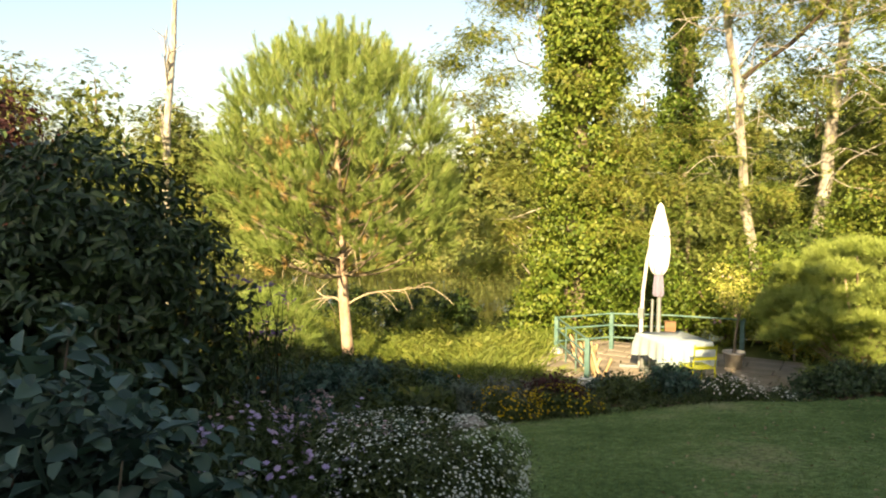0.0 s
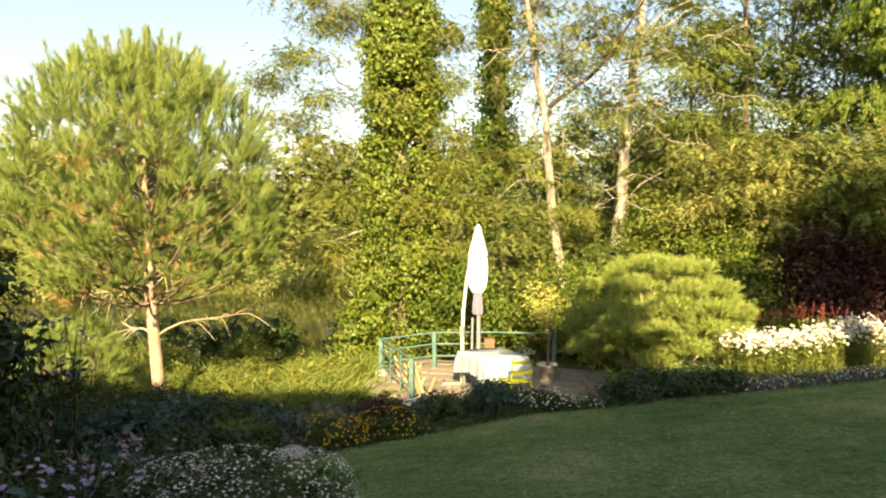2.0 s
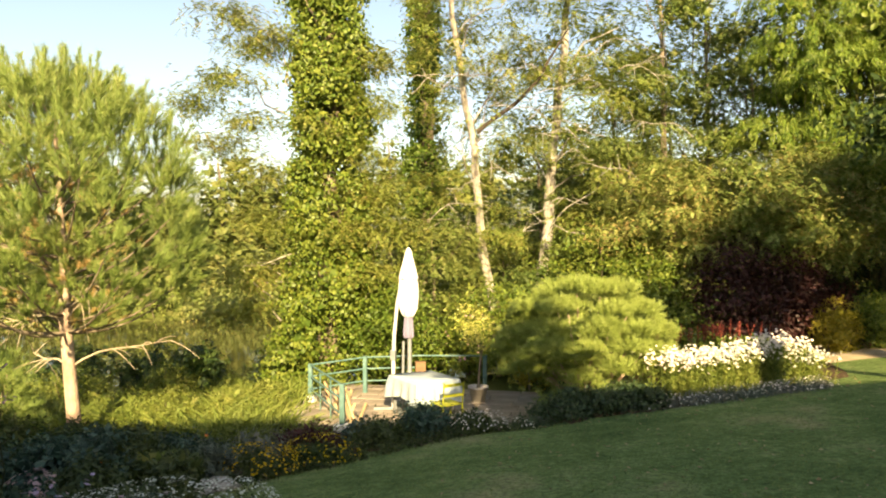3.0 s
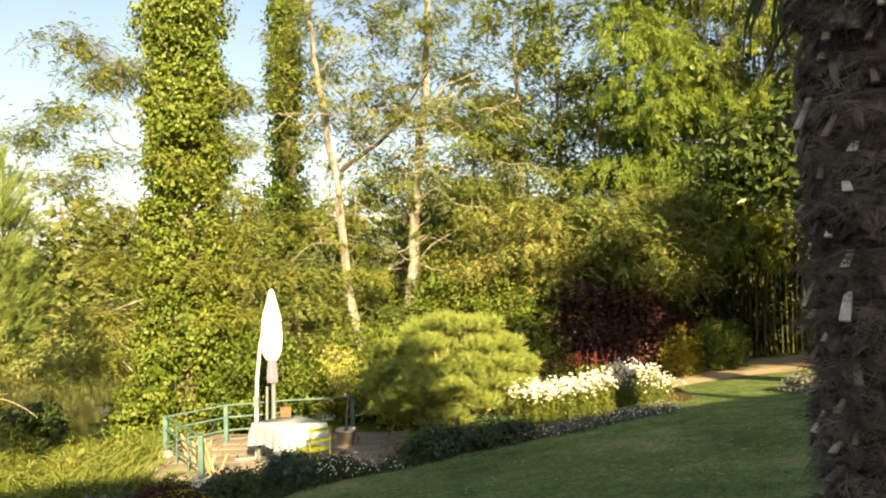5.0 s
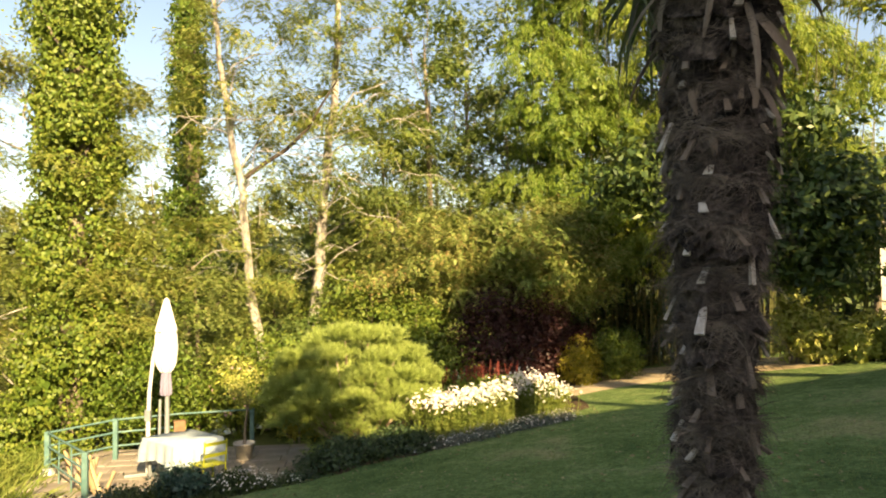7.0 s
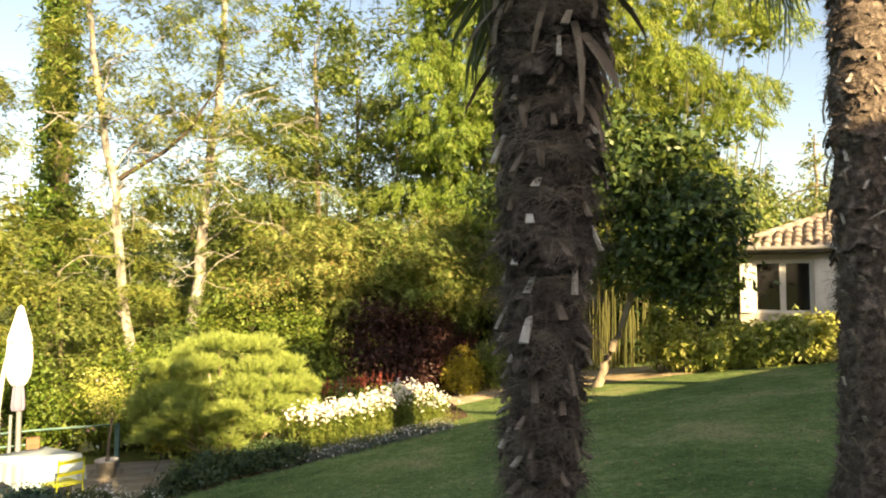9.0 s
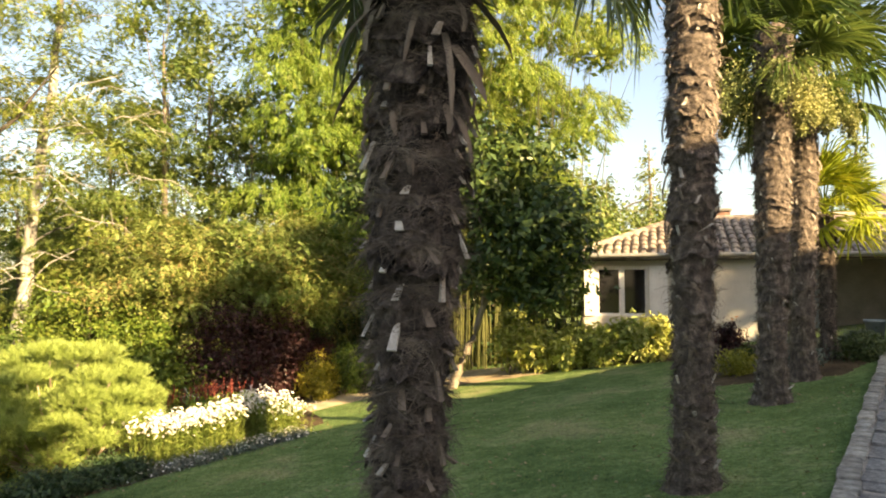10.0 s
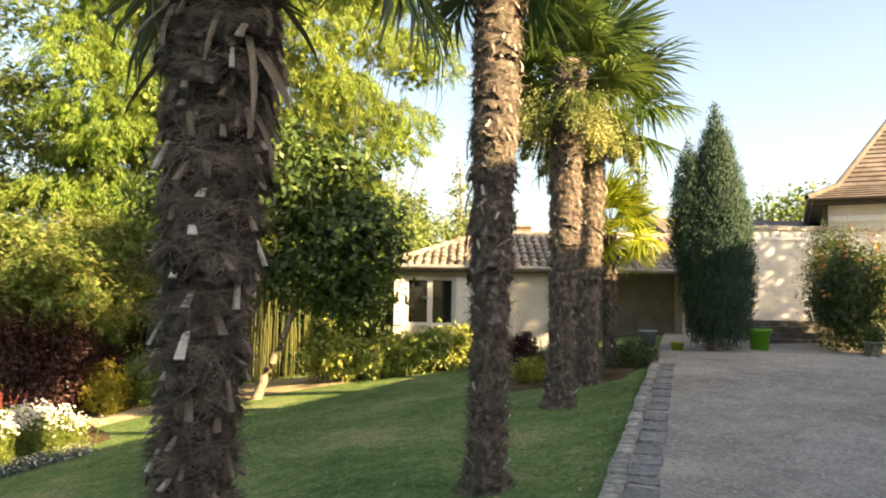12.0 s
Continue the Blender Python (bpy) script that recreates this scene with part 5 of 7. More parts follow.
def build_cabin():
    x0, y0 = 12.05, 16.0
    d = Vector((0.74, -0.672, 0)).normalized()          # along the front
    turn = math.degrees(math.atan2(d.y, d.x))
    z0 = -0.35
    W, DP, E, R = 8.6, 6.6, 2.55, 3.75                   # length, depth, eave and ridge above world zero
    th = thing("cabin", (x0, y0, 0), "low cream rendered cabin with a clay canal-tiled roof", "cabin", kind="structure")
    th.rotation_euler.z = radians(turn)
    # front wall round the window opening, x along the front, y to the back
    wx0, wx1, wz0, wz1 = 0.3, 1.7, 0.9, 2.25
    for nm, (a, b, z1, z2) in {"left": (0, wx0, z0, E), "right": (wx1, 4.7, z0, E), "below": (wx0, wx1, z0, wz0), "above": (wx0, wx1, wz1, E)}.items():
        part("wall", raw("wall", *prism([(a, 0), (b, 0), (b, 0.25), (a, 0.25)], z1, z2), M_render), th)
    part("porch_wall", raw("porch_wall", *prism([(4.95, 2.0), (W - 0.25, 2.0), (W - 0.25, 2.2), (4.95, 2.2)], z0, E), M_stone), th)
    part("porch_wall", raw("porch_wall", *prism([(4.7, 0.25), (4.95, 0.25), (4.95, 2.2), (4.7, 2.2)], z0, E), M_render), th)
    part("post", raw("post", *prism([(W - 0.2, 0.0), (W, 0.0), (W, 0.2), (W - 0.2, 0.2)], z0, E - 0.1), M_wood_dark), th)
    for poly in ([(0, 0.25), (0.25, 0.25), (0.25, DP), (0, DP)], [(W - 0.25, 1.2), (W, 1.2), (W, DP), (W - 0.25, DP)], [(0.25, DP - 0.25), (W - 0.25, DP - 0.25), (W - 0.25, DP), (0.25, DP)]):
        part("wall", raw("wall", *prism(poly, z0, E), M_render), th)
    for x in (W - 0.25,):
        g = [(x, 0, E), (x, DP, E), (x, DP / 2, R - 0.12), (x + 0.25, 0, E), (x + 0.25, DP, E), (x + 0.25, DP / 2, R - 0.12)]
        part("gable_wall", raw("gable_wall", g, [(0, 1, 2), (5, 4, 3), (0, 3, 4, 1), (1, 4, 5, 2), (2, 5, 3, 0)], M_render), th)
    # window
    win = part("window", raw("window", *prism([(wx0, 0.06), (wx1, 0.06), (wx1, 0.2), (wx0, 0.2)], wz0, wz0 + 0.07), M_white), th)
    part("frame", raw("frame", *prism([(wx0, 0.06), (wx1, 0.06), (wx1, 0.2), (wx0, 0.2)], wz1 - 0.09, wz1), M_white), win)
    for a, w in ((wx0, 0.09), (wx1 - 0.09, 0.09), ((wx0 + wx1) / 2 - 0.07, 0.14)):
        part("frame", raw("frame", *prism([(a, 0.05), (a + w, 0.05), (a + w, 0.19), (a, 0.19)], wz0 + 0.07, wz1 - 0.09), M_white), win)
    for a, b in ((wx0 + 0.09, (wx0 + wx1) / 2 - 0.07), ((wx0 + wx1) / 2 + 0.07, wx1 - 0.09)):
        part("pane", raw("pane", *prism([(a, 0.13), (b, 0.13), (b, 0.145), (a, 0.145)], wz0 + 0.07, wz1 - 0.09), M_glass), win)
    part("shutter", raw("shutter", *prism([(wx1 + 0.02, -0.05), (wx1 + 0.5, -0.05), (wx1 + 0.5, -0.005), (wx1 + 0.02, -0.005)], wz0, wz1), M_white), th, "white painted shutter folded back")
    part("shutter", raw("shutter", *prism([(wx0 - 0.29, -0.05), (wx0 - 0.02, -0.05), (wx0 - 0.02, -0.005), (wx0 - 0.29, -0.005)], wz0, wz1), M_white), th, "white painted shutter folded back")
    part("downpipe", raw("downpipe", *tube([(wx1 + 0.72, -0.08, z0), (wx1 + 0.72, -0.08, E - 0.15)], [0.05, 0.05], 8), M_wood_dark, True), th)
    door = part("door", raw("door", *prism([(5.6, 1.95), (6.5, 1.95), (6.5, 1.996), (5.6, 1.996)], z0 + 0.5, 2.2), M_door), th, "blue-grey painted plank door")
    part("handle", raw("handle", *tube([(6.38, 1.92, 1.2), (6.38, 1.92, 1.35)], [0.012, 0.012], 6), M_gutter, True), door)
    # beam, coloured dark to give the shadow under the gutter; gutter
    part("eave_beam", raw("eave_beam", *prism([(-0.35, -0.26), (W + 0.3, -0.26), (W + 0.3, -0.08), (-0.35, -0.08)], E - 0.16, E + 0.04), M_wood_dark), th)
    part("gutter", raw("gutter", *tube([(-0.4, -0.34, E - 0.02), (W + 0.35, -0.34, E - 0.05)], [0.06, 0.06], 8), M_gutter, True), th)
    # roof boards and canal tiles
    rise = R - E
    hip = 2.6                                            # where the ridge begins behind the hipped end
    zf = E + 0.03 - rise * 0.3 / (DP / 2)
    zb = E + 0.03 - rise * 0.45 / (DP / 2)
    top0, top1 = (hip, DP / 2, R), (W + 0.35, DP / 2, R)
    for q in ([(-0.4, -0.3, zf), (W + 0.35, -0.3, zf), top1, top0], [(W + 0.35, DP + 0.45, zb), (-0.4, DP + 0.45, zb), top0, top1], [(-0.4, DP + 0.45, zb), (-0.4, -0.3, zf), top0]):
        n = len(q)
        v = q + [(a, b, c - 0.06) for a, b, c in q]
        part("roof", raw("roof", v, [tuple(range(n)), tuple(range(2 * n - 1, n - 1, -1))] + [(k, n + k, n + (k + 1) % n, (k + 1) % n) for k in range(n)], M_tile), th)
    a = np.linspace(0, math.pi, 6)

    def tile_mesh(L):
        v, f = [], []
        for t, r in ((0, 0.115), (L, 0.095)):
            for q in a:
                v.append((math.cos(q) * r, t, math.sin(q) * r * 0.8))
            for q in a[::-1]:
                v.append((math.cos(q) * (r - 0.016), t, math.sin(q) * (r - 0.016) * 0.8))
        n = 12
        for i in range(n):
            f.append((i, (i + 1) % n, n + (i + 1) % n, n + i))
        f += [(i, n - 1 - i, n - 2 - i, i + 1) for i in range(5)]
        return raw("roof_tile", v, f, M_tile, False)
    tm = tile_mesh(0.5)
    slope = math.atan2(rise, DP / 2)
    rows, cols = 8, int((W + 0.6) / 0.235)
    rng = np.random.default_rng(15)
    for c in range(cols):
        for r in range(rows):
            yy = -0.33 + r * 0.44 * math.cos(slope)
            zz = E + 0.05 + (yy + 0.0) * math.tan(slope) + 0.015
            if -0.3 + c * 0.235 < -0.4 + (yy + 0.5) / (DP / 2 + 0.3) * (hip + 0.4):
                continue
            ob = part("roof_tile", tm, th)
            ob.matrix_local = Matrix.Translation((-0.3 + c * 0.235 + rng.normal() * 0.01, yy, zz + rng.normal() * 0.006)) @ Matrix.Rotation(slope - 0.03, 4, "X") @ Matrix.Rotation(rng.normal() * 0.02, 4, "Z")
    part("ridge", raw("ridge", *tube([(hip, DP / 2, R + 0.02), (W + 0.4, DP / 2, R + 0.02)], [0.13, 0.13], 10), M_tile, True), th)
    part("hip_ridge", raw("hip_ridge", *tube([(-0.42, -0.32, zf + 0.06), (hip, DP / 2, R + 0.05)], [0.12, 0.12], 10), M_tile, True), th)
    ch = part("chimney", done(box(0.5, 0.4, 0.9, (3.9, DP / 2 + 0.9, R - 0.55), 0.01), "chimney", M_brick), th, "red brick chimney")
    part("cap", done(box(0.6, 0.5, 0.08, (3.9, DP / 2 + 0.9, R + 0.35), 0.01), "cap", M_kerb), ch)


build_cabin()


# ---- the walled court and the house beyond the drive ----
def build_court():
    d = Vector((0.8, -0.6, 0))
    th = thing("garden_wall", (18.3, 10.0, 0.6), "high whitewashed garden wall with a pale stone coping", "wall", kind="structure")
    th.rotation_euler.z = math.atan2(d.y, d.x)
    part("wall", raw("wall", *prism([(0.9, 0), (6.5, 0), (6.5, 0.3), (0.9, 0.3)], -0.6, 3.1), M_limewash), th)
    part("coping", raw("coping", *prism([(0.85, -0.06), (6.55, -0.06), (6.55, 0.36), (0.85, 0.36)], 3.1, 3.22), M_kerb), th)
    part("ledge", raw("ledge", *prism([(0.9, -0.03), (6.5, -0.03), (6.5, -0.001), (0.9, -0.001)], 2.82, 2.9), M_white), th)
    st = thing("garden_steps", (18.2, 8.1, 0.62), "low worn dark stone steps at the foot of the wall", "steps", kind="structure")
    st.rotation_euler.z = math.atan2(d.y, d.x)
    for i in range(4):
        part("step", done(box(3.2, 1.3 - i * 0.3, 0.15, (1.2, 0.6 + i * 0.15, i * 0.15), 0.02), "step", M_darkstone), st)
    # the hipped house
    h = thing("tall_house", (25.2, 10.0, 0.5), "house with a steep brown tiled hipped roof and cream walls", "house", kind="structure")
    h.rotation_euler.z = math.radians(-66)
    part("wall", raw("wall", *prism([(0.35, 0.35), (9, 0.35), (9, 8), (0.35, 8)], -0.6, 4.7), M_render), h)
    part("band", raw("band", *prism([(0.3, 0.3), (9.05, 0.3), (9.05, 8.05), (0.3, 8.05)], 4.0, 4.18), M_white), h)
    part("eave", raw("eave", *prism([(-0.1, -0.1), (9.4, -0.1), (9.4, 8.4), (-0.1, 8.4)], 4.55, 4.68), M_wood_dark), h)
    q = [(-0.25, -0.25, 4.69), (9.6, -0.25, 4.69), (9.6, 8.6, 4.69), (-0.25, 8.6, 4.69), (0.7, 0.7, 5.2), (8.7, 0.7, 5.2), (8.7, 7.6, 5.2), (0.7, 7.6, 5.2), (3.6, 4.15, 9.4), (5.8, 4.15, 9.4)]
    part("roof", raw("roof", q, [(0, 1, 5, 4), (1, 2, 6, 5), (2, 3, 7, 6), (3, 0, 4, 7), (4, 5, 9, 8), (5, 6, 9), (6, 7, 8, 9), (7, 4, 8), (3, 2, 1, 0)], M_brown_tile), h)
    # courses of flat tiles on the two slopes that face the garden
    q = np.array(q)
    for (a, b, c, e) in ((4, 5, 9, 8), (0, 1, 5, 4), (7, 4, 8, 8), (3, 0, 4, 7)):
        low0, low1, up1, up0 = q[a], q[b], q[c], q[e]
        n = max(2, int(np.linalg.norm(up0 - low0) / 0.26))
        nr = unit(np.cross(low1 - low0, up0 - low0))
        nr = nr if nr[2] > 0 else -nr
        for i in range(n):
            t0, t1 = i / n, (i + 1) / n
            A, B, C, D = low0 + (up0 - low0) * t0, low1 + (up1 - low1) * t0, low1 + (up1 - low1) * t1, low0 + (up0 - low0) * t1
            v = [A + nr * 0.06, B + nr * 0.06, C + nr * 0.02, D + nr * 0.02, A + nr * 0.004, B + nr * 0.004]
            part("tile_course", raw("tile_course", v, [(0, 1, 2, 3), (0, 4, 5, 1)], M_brown_tile), h)
    part("ridge", raw("ridge", *join(tube([q[0] + (0, 0, 0.08), q[4] + (0, 0, 0.08), q[8] + (0, 0, 0.08)], [0.1] * 3, 8), tube([q[8] + (0, 0, 0.06), q[9] + (0, 0, 0.06)], [0.1] * 2, 8)), M_brown_tile, True), h)
    part("post", done(box(0.16, 0.16, 0.9, (0.3, 0.3, 3.8), 0.01), "post", M_wood_dark), h)
    # a further roof behind the wall
    b = thing("barn", (24.0, 15.5, 0.5), "low barn roof of brown tiles beyond the wall", "barn", kind="structure")
    b.rotation_euler.z = math.radians(-38)
    part("wall", raw("wall", *prism([(1, 0), (8, 0), (8, 5), (1, 5)], -0.6, 3.7), M_render), b)
    v = [(0.6, -0.4, 3.6), (8.4, -0.4, 3.6), (8.4, 2.5, 4.75), (0.6, 2.5, 4.75), (8.4, 5.4, 3.6), (0.6, 5.4, 3.6)]
    part("roof", raw("roof", v, [(0, 1, 2, 3), (3, 2, 4, 5), (0, 3, 5), (1, 4, 2), (0, 5, 4, 1)], M_brown_tile), b)


M_darkstone = surface("dark_stone", [(0.05, 0.045, 0.04), (0.12, 0.11, 0.10), (0.2, 0.19, 0.17)], 3, 0.85, 0.6, 0.02, 15)
build_court()


# ---- the terrace ----
M_rail = surface("green_rail_paint", [(0.06, 0.14, 0.135), (0.10, 0.20, 0.19), (0.16, 0.27, 0.25)], 4, 0.5, 0.15, 0.003)
M_cloth = surface("pale_tablecloth", [(0.34, 0.43, 0.48), (0.46, 0.55, 0.60)], 5, 0.85, 0.1, 0.003)
M_canvas = surface("white_canvas", [(0.74, 0.74, 0.73), (0.83, 0.83, 0.82)], 2, 0.85, 0.15, 0.01, 8, (1, 1, 0.15))
M_violet = surface("lilac_canvas", [(0.17, 0.165, 0.25), (0.25, 0.24, 0.34)], 3, 0.85, 0.15, 0.01)
M_alu = surface("white_metal", [(0.62, 0.62, 0.62), (0.75, 0.75, 0.74)], 3, 0.45, 0.05, 0.002, metal=0.2)
M_greypole = surface("grey_metal", [(0.22, 0.25, 0.27), (0.33, 0.36, 0.38)], 3, 0.45, 0.05, 0.002, metal=0.4)
M_lime = surface("lime_paint", [(0.27, 0.31, 0.02), (0.38, 0.41, 0.04)], 3, 0.45, 0.05, 0.002)
M_terra = surface("planter_clay", [(0.46, 0.44, 0.41), (0.60, 0.58, 0.54)], 3, 0.85, 0.3, 0.006)


def build_terrace():
    th = thing("terrace", (-3.4, 13.2, TERRACE), "small stone-paved terrace above the river", "terrace", kind="structure")
    part("bedding", raw("bedding", *prism([(-2.9, -1.2), (2.2, -0.95), (2.4, 1.9), (-2.9, 1.9)], -0.4, -0.035), M_kerb), th)
    rng = np.random.default_rng(3)
    y = -1.05
    while y < 1.8:
        w = rng.uniform(0.4, 0.55)
        x = -2.85 + rng.uniform(-0.1, 0.1)
        while x < 2.2:
            L = rng.uniform(0.45, 0.85)
            ob = part("slab", done(box(L - 0.02, w - 0.02, 0.06, (0, 0, 0), 0.008), "slab", M_stone), th)
            ob.location = (x + L / 2, y + w / 2, -0.055 + rng.normal() * 0.003)
            x += L
        y += w


build_terrace()


def railing():
    """Teal-painted rail round the terrace: posts, level rails and an open side."""
    th = thing("terrace_railing", (-4.75, 11.7, TERRACE), "teal painted metal railing round the terrace", "railing")
    o = Vector(th.location)
    A, B, C, D, E = (-4.72, 11.68), (-6.1, 13.6), (-5.25, 14.6), (-4.1, 14.95), (-2.7, 15.1)
    tops = {A: 0.82, B: 0.78, C: 0.8, D: 0.82, E: 0.84}
    for p in (A, B, C, E):
        part("post", done(box(0.085, 0.085, tops[p], (p[0] - o.x, p[1] - o.y, 0.0), 0.01), "post", M_rail), th)
    part("footing", done(box(0.26, 0.26, 0.14, (A[0] - o.x, A[1] - o.y, -0.03), 0.03), "footing", M_white), th, "white concrete footing")
    part("footing", done(box(0.22, 0.22, 0.16, (B[0] - o.x, B[1] - o.y, -0.03), 0.03), "footing", M_white), th, "white concrete footing")
    for p, q in ((A, B), (B, C), (C, D), (D, E)):
        for f in (0.97, 0.66, 0.33):
            if (p, q) == (D, E) and f < 0.9:
                continue
            v, fc = tube([(p[0] - o.x, p[1] - o.y, tops[p] * f), (q[0] - o.x, q[1] - o.y, tops[q] * f)], [0.02, 0.02], 6)
            part("rail", raw("rail", v, fc, M_rail, True), th)
    for t in (0.33, 0.66):
        p = (A[0] + (B[0] - A[0]) * t, A[1] + (B[1] - A[1]) * t)
        part("baluster", raw("baluster", *tube([(p[0] - o.x, p[1] - o.y, 0), (p[0] - o.x, p[1] - o.y, 0.78)], [0.014, 0.014], 6), M_rail, True), th)


railing()


def umbrella():
    x, y = -3.95, 13.35
    th = thing("cantilever_umbrella", (x, y, TERRACE), "closed white cantilever garden umbrella on a curved mast", "umbrella")
    rt = np.array([0.96, 0.28, 0])
    mast = [rt * a + np.array([0, 0, z]) for a, z in ((-0.30, 0.05), (-0.30, 0.9), (-0.28, 1.5), (-0.22, 2.1), (-0.12, 2.65), (0.0, 3.08))]
    part("mast", raw("mast", *tube(mast, [0.04, 0.04, 0.036, 0.034, 0.03, 0.026], 10), M_alu, True), th)
    part("pole", raw("pole", *tube([(0.02, 0, 0.05), (0.02, 0, 1.5)], [0.05, 0.042], 10), M_greypole, True), th)
    part("pole", raw("pole", *tube([tuple(rt * -0.12 + np.array([0, 0, 0.05])), tuple(rt * -0.1 + np.array([0, 0, 1.35]))], [0.03, 0.026], 10), M_greypole, True), th)

    def skirt(zs, rs, folds, amp, ph):
        v, f, n = [], [], 48
        for z, r in zip(zs, rs):
            for i in range(n):
                a = 2 * math.pi * i / n
                q = r * (1 + amp * math.cos(folds * a + ph + z * 0.6))
                v.append((math.cos(a) * q, math.sin(a) * q, z))
        m = len(zs)
        for j in range(m - 1):
            for i in range(n):
                f.append((j * n + i, j * n + (i + 1) % n, (j + 1) * n + (i + 1) % n, (j + 1) * n + i))
        return raw("canopy", np.array(v), np.array(f), M_canvas, True)
    cano = part("canopy", skirt([1.84, 1.9, 2.0, 2.25, 2.5, 2.62, 2.64, 2.85, 3.12, 3.17], [0.09, 0.13, 0.17, 0.19, 0.175, 0.15, 0.15, 0.1, 0.045, 0.01], 8, 0.14, 0.4), th)
    part("cap", skirt([2.58, 2.66, 2.9, 3.14, 3.19], [0.19, 0.175, 0.11, 0.05, 0.01], 8, 0.06, 0.2), cano)
    ob = part("valance", skirt([1.42, 1.48, 1.65, 1.82, 1.88], [0.085, 0.1, 0.09, 0.075, 0.07], 8, 0.16, 0.4), th, "lilac-grey valance hanging below the canopy")
    ob.data.materials[0] = M_violet
    block("crank_box", th, M_greypole, (0.1, 0.1, 0.2), tuple(rt * -0.3 + np.array([0, 0, 0.98])))
    for a in (20, 110):
        block("base_bar", th, M_greypole, (1.0, 0.08, 0.05), (-0.2, 0, 0.0), a)


umbrella()


def table():
    cx, cy = -3.55, 12.95
    th = thing("garden_table", (cx, cy, TERRACE), "garden table standing on the terrace", "table")
    turn = 45
    for i, (a, b) in enumerate(((-0.38, -0.44), (0.38, -0.44), (0.38, 0.44), (-0.38, 0.44))):
        v = Matrix.Rotation(radians(turn), 3, "Z") @ Vector((a, b, 0))
        block("leg", th, M_greypole, (0.05, 0.05, 0.7), v, turn)
    block("tabletop", th, M_greypole, (0.9, 1.04, 0.035), (0, 0, 0.7), turn)
    # the cloth, falling in folds
    n = 96
    hx, hy = 0.47, 0.54
    per = []
    for i in range(n):
        t = i / n * 4
        k, u = int(t), t - int(t)
        c = [(-hx, -hy), (hx, -hy), (hx, hy), (-hx, hy)]
        a, b = c[k], c[(k + 1) % 4]
        per.append((a[0] + (b[0] - a[0]) * u, a[1] + (b[1] - a[1]) * u))
    v, f = [(0, 0, 0.742)], []
    for j, (drop, flare) in enumerate(((0, 0.99), (0.03, 1.01), (0.16, 1.03), (0.32, 1.06))):
        for i, (px, py) in enumerate(per):
            corner = 1 - min(1, min(abs(abs(px) - hx), 1) * 2 + min(abs(abs(py) - hy), 1) * 2)
            w = 1 + 0.035 * math.sin(i * 1.05) * (j > 1) + 0.05 * corner * (j > 1)
            v.append((px * flare * w, py * flare * w, 0.742 - drop * (1 + 0.35 * corner)))
    for i in range(n):
        f.append((0, 1 + i, 1 + (i + 1) % n))
    for j in range(3):
        for i in range(n):
            f.append((1 + j * n + i, 1 + (j + 1) * n + i, 1 + (j + 1) * n + (i + 1) % n, 1 + j * n + (i + 1) % n))
    cl = solo("tablecloth", raw("tablecloth", v, f, M_cloth, True), (cx, cy, TERRACE), "pale blue-grey tablecloth hanging over the garden table", "tablecloth")
    cl.rotation_euler.z = radians(turn)
    bx = thing("wooden_box", (cx - 0.2, cy + 0.55, TERRACE + 0.745), "small brown wooden box on the table", "box")
    block("body", bx, M_woodbox, (0.2, 0.14, 0.17), (0, 0, 0), 20)
    block("lid", bx, M_woodbox, (0.21, 0.15, 0.015), (0, 0, 0.17), 20)


M_woodbox = surface("brown_wood", [(0.16, 0.09, 0.05), (0.26, 0.16, 0.09)], 5, 0.7, 0.3, 0.004, stretch=(1, 1, 4))
table()


def chair(x, y, turn):
    th = thing("garden_chair", (x, y, TERRACE), "lime green painted metal garden chair at the table", "chair", "chairs at the table")
    th.rotation_euler.z = radians(turn)
    for a, b, h in ((-0.2, -0.2, 0.44), (0.2, -0.2, 0.44), (-0.2, 0.2, 0.86), (0.2, 0.2, 0.86)):
        part("leg", raw("leg", *tube([(a * 1.1, b * 1.15, 0), (a, b, 0.44), (a, b * (1.0 if h < 0.5 else 1.25), h)] if h > 0.5 else [(a * 1.1, b * 1.15, 0), (a, b, h)], [0.013] * (3 if h > 0.5 else 2), 6), M_lime, True), th)
    for i in range(5):
        block("seat_slat", th, M_lime, (0.42, 0.07, 0.015), (0, -0.18 + i * 0.09, 0.44))
    for z in (0.60, 0.78):
        block("back_slat", th, M_lime, (0.42, 0.016, 0.055), (0, 0.235, z))
    return th


chair(-2.95, 12.2, 222)


# ---- beds ----
M_litter = surface("dry_leaf_litter", [(0.26, 0.20, 0.12), (0.42, 0.34, 0.22), (0.56, 0.47, 0.32)], 1.2, 0.95, 0.7, 0.03, 22)


